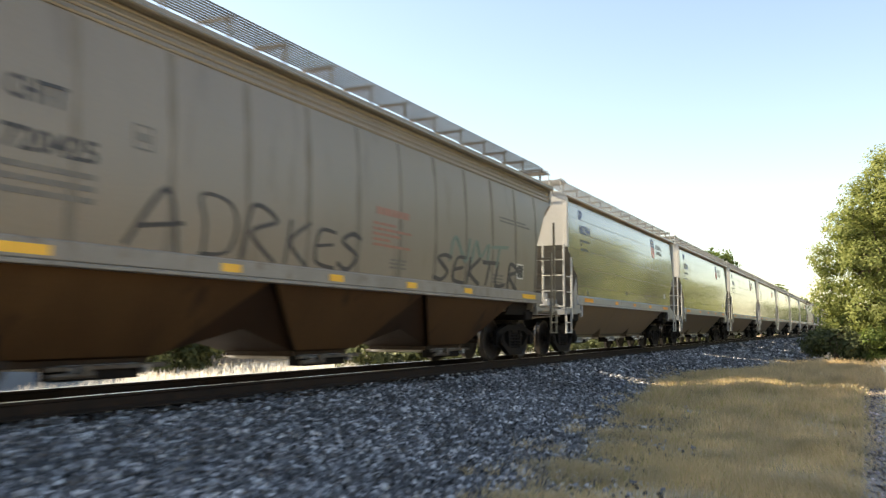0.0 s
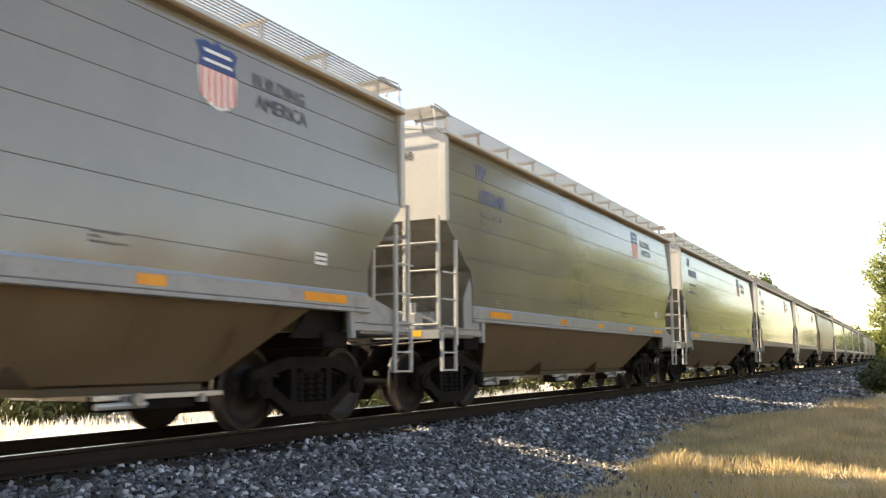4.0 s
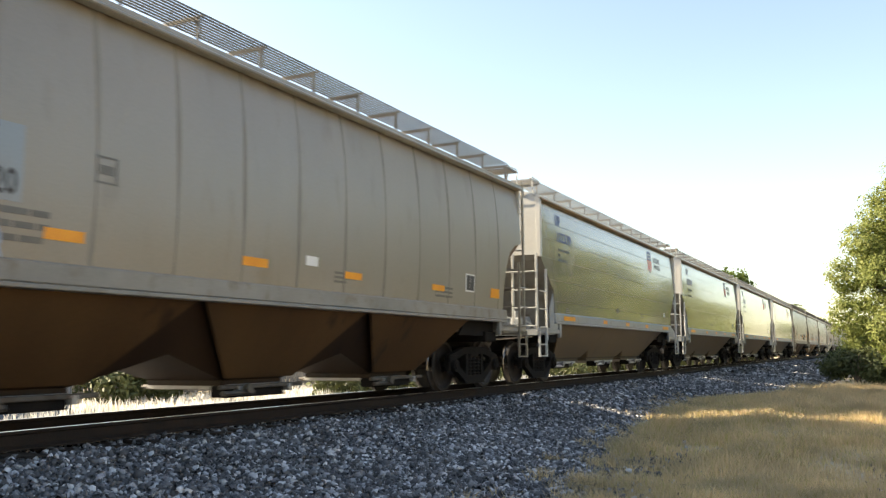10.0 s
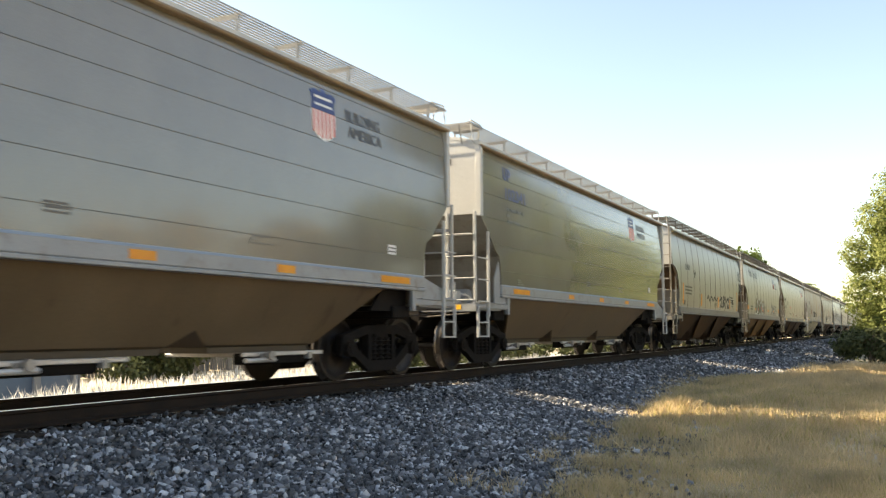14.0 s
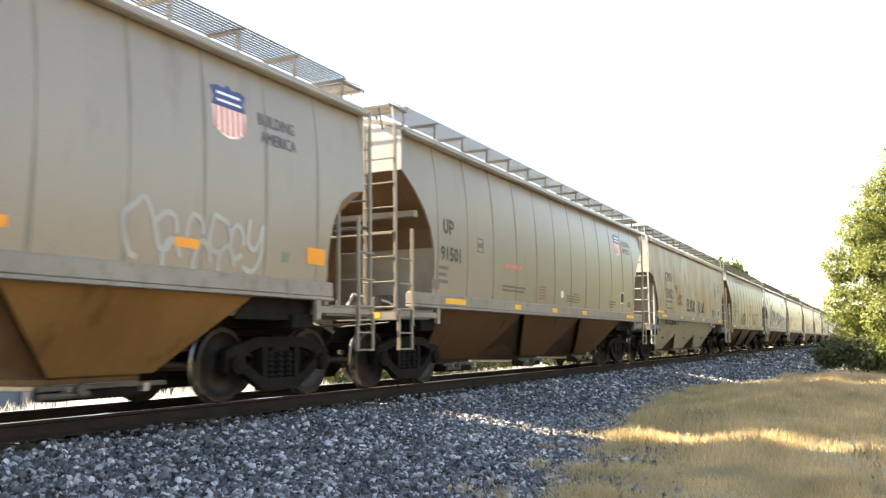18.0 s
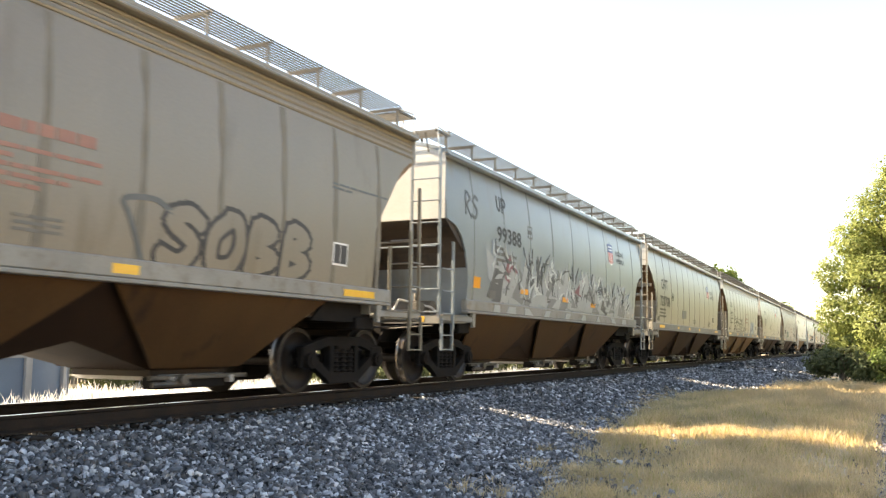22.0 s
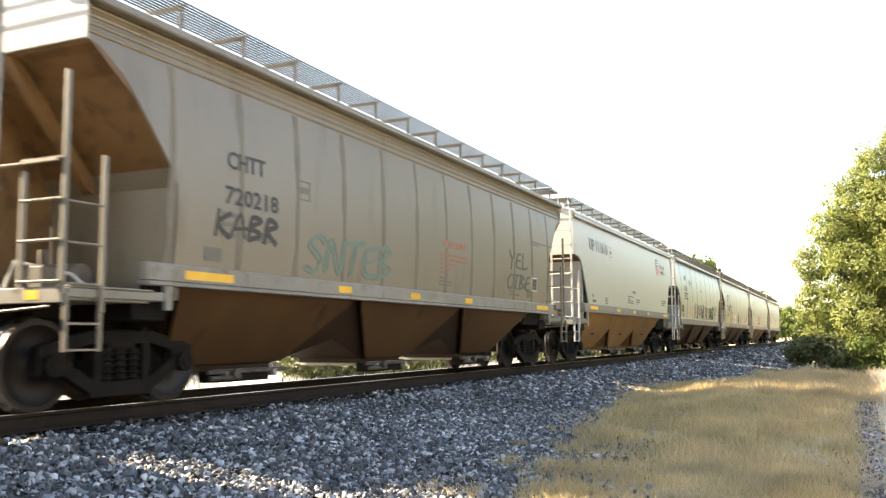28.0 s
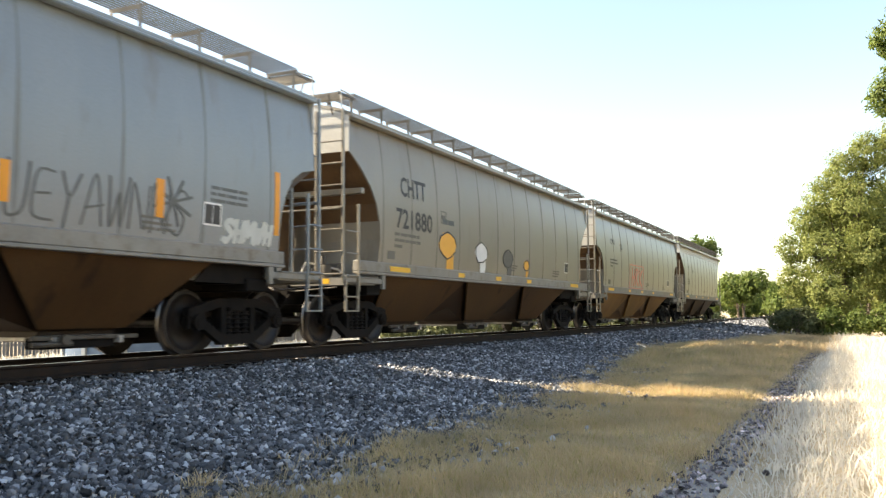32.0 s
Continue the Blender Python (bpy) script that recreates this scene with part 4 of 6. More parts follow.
    for i in range(3):
        c = a0 + step * (i + 0.5)
        ya, yb = c - step / 2, c + step / 2
        fa, fb = c - step / 2 * flat, c + step / 2 * flat
        if style == "silver":
            fa = c - step / 2 * (0.35 if i == 0 else flat)
            fb = c + step / 2 * (0.35 if i == 2 else flat)
        elif style != "slab" and i == 0:
            fa = ya + 0.5       # the leading bay falls away steeply
        zt = lo + 0.02
        zlow = 0.5 if style == "silver" else 0.33                           # outlet
        zv = {"silver": 0.74, "slab": 1.0}.get(style, 0.70)                 # apex between the bays
        drop = lambda g: g.shifted(0.0 if style == "silver" else -0.15)
        wide = lambda z: HW - 0.07 - (zt - z) * (HW - 0.90) / (zt - zlow)
        inset = 0.03 if style == "silver" else 0.13
        rings = []
        for z, u in ((zt, 0.0), (zv, 0.0), (zlow, 1.0), (zlow - 0.08, 1.0)):
            p, q, wx = ya + (fa - ya) * u, yb + (fb - yb) * u, wide(max(z, zlow)) - inset
            # the outer sheets of the end bays slope all the way down
            if z == zv and i == 0:
                p = ya + (fa - ya) * (zt - zv) / (zt - zlow)
            if z == zv and i == 2:
                q = yb + (fb - yb) * (zt - zv) / (zt - zlow)
            rings.append([(-wx, p, z), (wx, p, z), (wx, q, z), (-wx, q, z)])
        # the sloping sheets take a darker steel with their shade in its colour
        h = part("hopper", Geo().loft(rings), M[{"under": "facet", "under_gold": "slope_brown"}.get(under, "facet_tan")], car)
        for s in (1, -1):       # side plate of the bay, proud of the sloping sheets
            def edge(z, first):
                end, foot, outer = (ya, fa, i == 0) if first else (yb, fb, i == 2)
                if outer or style not in ("silver", "slab"):
                    return end + (foot - end) * min(1.0, (zt - z) / (zt - zlow)) * 0.96
                return end + (foot - end) * max(0.0, (zv - z) / (zv - zlow)) * 0.96
            zs = [zt, 1.22, 1.0, zv, zlow + 0.03] if zv < 1.0 else [zt, 1.22, zv, 0.8, zlow + 0.03]
            g = Geo().loft([[(s * wide(z), edge(z, True), z), (s * wide(z), edge(z, False), z), (s * (wide(z) - 0.04), edge(z, False), z), (s * (wide(z) - 0.04), edge(z, True), z)] for z in zs])
            part("side_plate", g, M[under], h)
        g = Geo().box(-0.78, 0.78, c - 0.62, c + 0.62, 0.34, 0.42, 0.012)
        g.box(0.72, 0.95, c - 0.62, c - 0.54, 0.30, 0.40).box(0.72, 0.95, c + 0.54, c + 0.62, 0.30, 0.40)
        part("outlet_gate", drop(g), M["gate"], h, "dull steel outlet gate")
        part("gate_shaft", drop(Geo().tube((-0.95, c - 0.5, 0.37), (1.0, c - 0.5, 0.37), 0.035, 8).tube((1.0, c - 0.5, 0.37), (1.07, c - 0.5, 0.37), 0.07, 10)), M["gate" if style == "silver" else "grime_shade"], h)
        part("gate_rail", drop(Geo().box(0.86, 0.92, c - 0.95, c + 0.95, 0.36, 0.42, 0.01).tube((0.99, c - 1.0, 0.31), (0.99, c - 0.35, 0.31), 0.035, 8)), M["pipe" if style == "silver" else "grime_shade"], h)
        part("gate_box", drop(Geo().box(0.55, 0.86, c - 0.75, c + 0.55, 0.24, 0.40, 0.015)), M["truck"], h)
        if style != "silver":
            part("vibrator_bracket", Geo().box(1.02, 1.12, c - 0.22, c + 0.22, 0.80, 0.98, 0.02), M["truck"], h)
    # seams
    if style == "silver":
        for z in (1.98, 2.52, 3.06, 3.56, 3.98, 4.34):
            a = y_at(cut, z) + 0.01
            x = bulge(kind, z)
            part("seam", Geo().box(x - 0.01, x + 0.006, a, length - a, z - 0.004, z + 0.004, 0.0015), M["thin_seam"], car)
        part("blue_line", Geo().box(HW + 0.012, HW + 0.021, 1.3, length - 1.3, lo + 0.185, lo + 0.215), M["stripe"], car, "thin pale blue stripe")
    elif style in ("round", "low", "ridged"):
        n = 9 if paint == "bluish" else 12
        for i in range(n):
            y = 1.6 + (length - 3.2) * i / (n - 1)
            zs = [1.64 + (4.5 - 1.64 if style != "ridged" else 4.1 - 1.64) * k / 10 for k in range(11)]
            if style != "ridged":
                zs = [z for z in zs if y_at(cut, z) < y - 0.03 and y_at(cut, z) < length - y - 0.03]
            g = Geo()
            w = 0.06 if style == "ridged" else 0.03
            sway = lambda z: 0.02 * math.sin(z * 2.3 + i) + (0.02 * math.sin(z * 7.1 + 3 * i) if style == "ridged" else 0.0)
            rings = [[(bulge(kind, z) - 0.01, y - w - 0.004 + sway(z), z), (bulge(kind, z) + 0.005, y - w + 0.008 + sway(z), z), (bulge(kind, z) + 0.005, y + w - 0.008 - 0.4 * sway(z), z), (bulge(kind, z) - 0.01, y + w + 0.004 - 0.4 * sway(z), z)] for z in zs]
            part("seam", g.loft(rings), M["blue_seam" if paint == "bluish" else "seam_wide" if style == "ridged" else "seam"], car)
        if style == "ridged":
            for z in (4.16, 4.26, 4.36, 4.46):
                part("top_rib", Geo().tube((bulge(kind, z) - 0.005, 0.27, z), (bulge(kind, z) - 0.005, length - 0.27, z), 0.035, 8), M[paint], car, smooth=True)
    else:
        part("top_chord", Geo().box(HW - 0.03, HW + 0.03, 0.24, length - 0.24, 4.40, 4.53, 0.015), M[paint], car)
    # on silver cars a brown strip stands for shade under the roof lip
    part("eave_trim", Geo().box(HW - 0.12, HW + 0.045, 0.22, length - 0.22, 4.47, 4.53, 0.02), M["eave"] if style == "silver" else M[paint], car)
    # reflectors along the sill
    if refl:
        zr = lo + 0.105
        marks = [(1.85, 2.8)] + [(5.5 + 2.6 * k, 5.9 + 2.6 * k) for k in range(int((length - 8) / 2.6))] + [(length - 2.7, length - 1.75)]
        for a, b in marks:
            part("reflector", Geo().box(HW + 0.012, HW + 0.019, a, b, zr - 0.055, zr + 0.055), M[refl], car, "orange reflective tape")
    for y in (1.42, length - 1.75):
        part("body_bolster", Geo().box(-1.45, 1.45, y - 0.28, y + 0.28, 0.93, 1.14, 0.02).box(-0.5, 0.5, y - 0.9, y + 0.9, 0.95, 1.13, 0.02), M["truck"], car)
    build_truck(car, 1.42)
    build_truck(car, length - 1.75)
    return car


# ---- markings ----
def on_side(kind, verts, lift):
    return [(bulge(kind, z) + lift, y, z) for y, z in verts]


def cut_band(poly, level, keep_above):
    """The piece of a polygon on one side of a level z."""
    out = []
    for a, b in zip(poly, poly[1:] + poly[:1]):
        ia, ib = (a[1] >= level) == keep_above, (b[1] >= level) == keep_above
        if ia:
            out.append(a)
        if ia != ib:
            t = (level - a[1]) / (b[1] - a[1])
            out.append((a[0] + (b[0] - a[0]) * t, level))
    return out


def banded(kind, polys, step=0.14):
    """Cuts tall shapes into bands, so that they follow the curved side."""
    if kind != "round":
        return polys
    out = []
    for poly in polys:
        rest = [tuple(q) for q in poly]
        z = math.floor(min(q[1] for q in rest) / step) * step + step
        while len(rest) > 2 and z < max(q[1] for q in rest) - 0.01:
            low = cut_band(rest, z, False)
            if len(low) > 2:
                out.append(low)
            rest = cut_band(rest, z, True)
            z += step
        if len(rest) > 2:
            out.append(rest)
    return out


def plate(car, kind, polys, mat, name="stencil", label="", lift=0.006):
    """Flat painted shapes on the side: polygons of (y, z), with a little thickness."""
    g, count = Geo(), len(polys)
    for poly in banded(kind, polys):
        n = len(poly)
        vs = on_side(kind, poly, lift) + on_side(kind, poly, -0.01)
        g.add(vs, [tuple(range(n)), tuple(range(n, 2 * n))[::-1]] + [(i, n + i, n + (i + 1) % n, (i + 1) % n) for i in range(n)])
    ob = part(name, g, M[mat] if isinstance(mat, str) else mat, car, label)
    if count == 1 and kind == "round":
        bm = bmesh.new()
        bm.from_mesh(ob.data)
        bmesh.ops.remove_doubles(bm, verts=bm.verts, dist=0.0002)
        bm.to_mesh(ob.data)
        bm.free()
    return tagged(ob, label=label, kind="stuff") if count > 1 else ob


def bars(car, kind, y0, y1, z0, z1, n, mat="faint", seed=0, name="stencil"):
    r = random.Random(seed)
    polys = []
    h = (z1 - z0) / (2 * n - 1) if n > 1 else z1 - z0
    for i in range(n):
        z, y = z1 - 2 * h * i, y0
        while y < y1 - 0.05:
            w = min(r.uniform(0.12, 0.4), y1 - y)
            polys.append([(y, z - h), (y + w, z - h), (y + w, z), (y, z)])
            y += w + 0.04
            if r.random() < 0.2:
                break
    return tagged(plate(car, kind, polys, mat, name), kind="stuff")


LETTERS = {}


def lettering(car, kind, text, y, z, height, mat="ink", wide=1.0, name="lettering", to=None):
    """Words in the built-in font; y, z: lower left corner; height of the capitals; to: the y at which they end."""
    if text not in LETTERS:
        cu = bpy.data.curves.new("letters", "FONT")
        cu.body, cu.size, cu.resolution_u, cu.offset = text, 1.0, 2, 0.0 if "M" in text else 0.02
        ob = new("letters", cu)
        LETTERS[text] = bpy.data.meshes.new_from_object(ob.evaluated_get(bpy.context.evaluated_depsgraph_get()))
        bpy.data.objects.remove(ob)
    me = LETTERS[text].copy()
    k = height / 0.69
    if to is not None:
        xs = [v.co.x for v in me.vertices]
        wide = (to - y) / ((max(xs) - min(xs)) * k)
        y -= min(xs) * k * wide
    if "M" in text:         # a second stroke beside the first makes these letters as bold as the rest
        n = len(me.vertices)
        vs = [v.co.copy() for v in me.vertices]
        fs = [tuple(p.vertices) for p in me.polygons]
        me = bpy.data.meshes.new("letters")
        me.from_pydata([(a.x - 0.022, a.y, 0) for a in vs] + [(a.x + 0.022, a.y, 1) for a in vs], [], fs + [tuple(i + n for i in f) for f in fs])
    for v in me.vertices:
        yy, zz = y + v.co.x * k * wide, z + v.co.y * k
        v.co = (bulge(kind, zz) + 0.007 + (0.002 if v.co.z > 0.5 else 0.0), yy, zz)
    me.materials.clear()
    me.materials.append(M[mat])
    return tagged(part(name, me, None, car), kind="stuff")


def emblem(car, kind, y, z, w, h):
    """A plain shield: blue head with pale bars over red stripes."""
    def at(u, v):
        return (y + u * w, z + v * h)
    plate(car, kind, [[at(0.08, 0.16), at(0.3, 0.04), at(0.5, 0), at(0.7, 0.04), at(0.92, 0.16), at(0.96, 0.55), at(0.04, 0.55)]], "decal_white", "emblem", "white ground of a shield emblem", 0.006)
    plate(car, kind, [[at(0.04, 0.56), at(0.96, 0.56), at(0.90, 0.72), at(1.0, 0.88), at(0.8, 0.94), at(0.62, 0.90), at(0.5, 1.0), at(0.38, 0.90), at(0.2, 0.94), at(0, 0.88), at(0.10, 0.72)]], "blue", "emblem_head", "navy blue head of a shield emblem", 0.006)
    plate(car, kind, [[at(0.18, 0.775), at(0.82, 0.775), at(0.83, 0.825), at(0.17, 0.825)], [at(0.16, 0.64), at(0.84, 0.64), at(0.83, 0.685), at(0.17, 0.685)]], "decal_white", "emblem_bar", "", 0.010)
    for i in range(6):
        u = 0.09 + 0.15 * i
        lo = 0.05 + 0.9 * (u + 0.035 - 0.5) ** 2 * 0.7
        plate(car, kind, [[at(u, lo), at(u + 0.075, lo), at(u + 0.075, 0.55), at(u, 0.55)]], "red", "emblem_stripe", "", 0.010)


def ribbon(pts, w):
    """Quads along a polyline of (y, z)."""
    out = []
    for (ya, za), (yb, zb) in zip(pts, pts[1:]):
        dy, dz = yb - ya, zb - za
        k = math.hypot(dy, dz) or 1
        ny, nz = -dz / k * w / 2, dy / k * w / 2
        ey, ez = dy / k * w * 0.3, dz / k * w * 0.3
        out.append([(ya - ey + ny, za - ez + nz), (ya - ey - ny, za - ez - nz), (yb + ey - ny, zb + ez - nz), (yb + ey + ny, zb + ez + nz)])
    return out


GLYPHS = {
    "1": [[(0.0, 0.7), (0.45, 1.0), (0.42, 0.5), (0.4, 0.0)], [(0.0, 0.02), (0.9, -0.06)]],
    "A": [[(0.0, 0.0), (0.45, 1.0), (0.9, 0.0)], [(0.1, 0.36), (0.95, 0.42)]],
    "B": [[(0.1, 0), (0.1, 1), (0.7, 0.85), (0.15, 0.55), (0.85, 0.3), (0.1, 0)]],
    "C": [[(0.85, 0.8), (0.5, 1.0), (0.1, 0.6), (0.2, 0.1), (0.6, 0.0), (0.95, 0.2)]],
    "D": [[(0.3, 0.02), (0.25, 0.5), (0.1, 0.95), (0.6, 1.0), (0.98, 0.6), (0.8, 0.1), (0.3, 0.0)]],
    "E": [[(0.85, 0.95), (0.2, 0.85), (0.15, 0.1), (0.95, 0.0)], [(0.15, 0.48), (0.75, 0.55)]],
    "H": [[(0.1, 1.0), (0.15, 0.0)], [(0.85, 1.0), (0.8, 0.0)], [(0.1, 0.45), (0.85, 0.55)]],
    "K": [[(0.1, 1.05), (0.12, 0.0)], [(0.85, 1.0), (0.15, 0.48), (0.95, -0.05)]],
    "L": [[(0.15, 1.0), (0.1, 0.05), (0.9, 0.1)]],
    "M": [[(0.0, 0.0), (0.15, 1.0), (0.5, 0.35), (0.8, 1.0), (1.0, 0.0)]],
    "N": [[(0.05, 0.0), (0.1, 1.0), (0.85, 0.05), (0.9, 1.0)]],
    "O": [[(0.5, 1.0), (0.08, 0.6), (0.2, 0.08), (0.7, 0.02), (0.95, 0.45), (0.8, 0.9), (0.45, 0.98)]],
    "R": [[(0.1, 0.0), (0.12, 1.0), (0.8, 0.8), (0.2, 0.5), (0.95, -0.05)]],
    "S": [[(0.9, 0.85), (0.5, 1.0), (0.12, 0.75), (0.8, 0.35), (0.5, 0.0), (0.0, 0.1)]],
    "T": [[(0.0, 0.92), (1.0, 1.0)], [(0.5, 0.95), (0.42, 0.0)]],
    "U": [[(0.05, 1.0), (0.12, 0.2), (0.5, 0.0), (0.85, 0.25), (0.9, 1.0)]],
    "W": [[(0.0, 1.0), (0.22, 0.0), (0.48, 0.7), (0.72, 0.0), (1.0, 1.05)]],
    "X": [[(0.0, 1.0), (0.95, 0.0)], [(0.95, 1.05), (0.0, -0.05)]],
    "Y": [[(0, 1), (0.45, 0.5), (0.9, 1)], [(0.45, 0.5), (0.35, -0.1)]],
}


def glide(pts, n=5):
    """A smooth curve through the points."""
    out = []
    ext = [pts[0]] + list(pts) + [pts[-1]]
    for a, b, c, d in zip(ext, ext[1:], ext[2:], ext[3:]):
        for k in range(n):
            t = k / n
            out.append(tuple(0.5 * (2 * b[i] + (c[i] - a[i]) * t + (2 * a[i] - 5 * b[i] + 4 * c[i] - d[i]) * t * t + (3 * b[i] - a[i] - 3 * c[i] + d[i]) * t ** 3) for i in (0, 1)))
    return out + [pts[-1]]


def tag_strokes(car, kind, text, y0, y1, z0, z1, w, mat, seed=0, echo=0.0, label="sprayed graffiti tag"):
    """A hand-sprayed tag, letter by letter in loose strokes."""
    r = random.Random(seed)
    polys = []
    cells = [GLYPHS[c] for c in text]
    step = (y1 - y0) / len(cells)
    for i, strokes in enumerate(cells):
        for stroke in strokes:
            pts = [(y0 + step * (i + u * 0.9 + 0.16 * v + r.uniform(-0.045, 0.045)), z0 + (z1 - z0) * (v * 0.97 + r.uniform(-0.045, 0.045))) for u, v in stroke]
            fine = glide(pts)
            polys += ribbon(fine, w * r.uniform(0.8, 1.3))
            if echo:
                polys += ribbon([(a + echo, b + echo * 0.5) for a, b in fine], w * 0.7)
    return plate(car, kind, polys, mat, "graffiti", label, 0.008)


def bubble(car, kind, text, y0, y1, z0, z1, fat, fills, line_mat, seed, label):
    """Fat rounded letters with a dark outline, each letter a shape of its own."""
    r = random.Random(seed)
    step = (y1 - y0) / len(text)
    disc = lambda c, rad: [(c[0] + rad * math.cos(math.pi * k / 4), c[1] + rad * math.sin(math.pi * k / 4)) for k in range(8)]
    for i, letter in enumerate(text):
        tall = (z1 - z0) * r.uniform(0.85, 1.1)
        curves = []
        for stroke in GLYPHS[letter]:
            curves.append(glide([(y0 + step * (i + 0.08 + u * 0.8 + 0.12 * v) + r.uniform(-0.02, 0.02), z0 + tall * v + r.uniform(-0.03, 0.03)) for u, v in stroke], 4))
        for w, m, lift in ((fat * 1.62, line_mat, 0.006), (fat, fills[i % len(fills)], 0.0085)):
            polys = []
            for c in curves:
                polys += ribbon(c, w) + [disc(q, w / 2) for q in c]
            plate(car, kind, polys, m, "graffiti", label, lift + 0.0003 * i)


def blob(r, cy, cz, ry, rz, n=14, rough=0.3):
    return [(cy + ry * math.cos(2 * math.pi * i / n) * (1 + r.uniform(-rough, rough)), cz + rz * math.sin(2 * math.pi * i / n) * (1 + r.uniform(-rough, rough))) for i in range(n)]


def word_logo(car, kind, y, z, w, h, y0, y1, zt, mat="slogan"):
    """The shield from (y, z), and the two words beside it between y0 and y1, the upper one standing on zt."""
    emblem(car, kind, y, z, w, h)
    lettering(car, kind, "BUILDING", y0, zt, 0.165, mat, to=y1 - 0.02)
    lettering(car, kind, "AMERICA", y0 + 0.04, zt - 0.25, 0.165, mat, to=y1)


def two_marks(car, kind, y, z, w, h, mat):
    """An open loop and a half loop on a stem, side by side."""
    t = h * 0.17
    plate(car, kind, ribbon(glide([(y + t / 2, z + h), (y + t / 2, z + h * 0.3), (y + w * 0.22, z + t / 2), (y + w * 0.43 - t / 2, z + h * 0.3), (y + w * 0.43 - t / 2, z + h)], 3), t)
          + ribbon([(y + w * 0.57 + t / 2, z), (y + w * 0.57 + t / 2, z + h)], t)
          + ribbon(glide([(y + w * 0.57, z + h - t / 2), (y + w * 0.85, z + h - t / 2), (y + w - t / 2, z + h * 0.72), (y + w * 0.85, z + h * 0.45), (y + w * 0.57, z + h * 0.45)], 3), t), mat, "stencil")


# ---- the train ----
SILVER_NUMBERS = {1: "102344", 2: "102346", 3: "102345", 4: "102348", 6: "102349", 7: "102350", 9: "102339", 10: "102340", 11: "102342", 12: "102341"}
SILVER_LABEL = "pale silver-grey covered hopper car with horizontal seams and orange reflectors"
STYLES = {
    0: ("ridged", "tan", "under", "slope_rust", "tan", "yellow", "dusty tan old covered hopper car with black graffiti along its side"),
    8: ("low", "cream", "under", "slope_brown", "cream", None, "cream covered hopper car with vertical weld seams and clean sides"),
    13: ("low", "cream", "under", "slope_brown", "cream", None, "cream covered hopper car with a scrawled black graffiti tag"),
    14: ("low", "cream", "under_gold", "slope_brown", "cream", None, "cream covered hopper car with a green graffiti piece"),
    15: ("round", "cream", "under", "slope_brown", "cream", "yellow", "cream rounded covered hopper car with rusty brown ends"),
    16: ("slab", "rusty", "under_cream", "slope_grey", "cream", "yellow", "rust-streaked cream covered hopper car with graffiti tags"),
    17: ("ridged", "tan", "under", "slope_rust", "tan", "yellow", "dusty tan covered hopper car with ribbed top edge and bubble graffiti"),
    18: ("low", "bluish", "under", "slope_dark", "bluish", None, "blue-grey covered hopper car covered in white wildstyle graffiti"),
    19: ("round", "cream", "under", "slope_brown", "cream", "yellow", "cream rounded covered hopper car with large black lettering"),
    20: ("ridged", "cream", "under_gold", "slope_rust", "cream", "yellow", "cream covered hopper car with ribbed top edge and outlined graffiti"),
    21: ("low", "cream", "under", "slope_brown", "cream", "yellow", "weathered cream covered hopper car with dark grime marks"),
    22: ("ridged", "tan", "under", "slope_rust", "tan", "yellow", "dusty tan covered hopper car with faded teal graffiti"),
    23: ("slab", "white", "under_gold", "slope_brown", "white", "yellow", "clean white-grey covered hopper car with straight sloped ends"),
    24: ("low", "bluish", "under", "slope_dark", "bluish", None, "blue-grey covered hopper car with long black graffiti"),
    25: ("round", "cream", "under", "slope_brown", "cream", "yellow", "cream rounded covered hopper car with small painted figures"),
    26: ("low", "cream", "under_gold", "slope_brown", "cream", "yellow", "cream rounded covered hopper car with a red tag"),
    27: ("ridged", "cream", "under", "slope_brown", "cream", "yellow", "pale last covered hopper car of the train"),
}
GAP = 0.85
CARS = []
silver_first = None
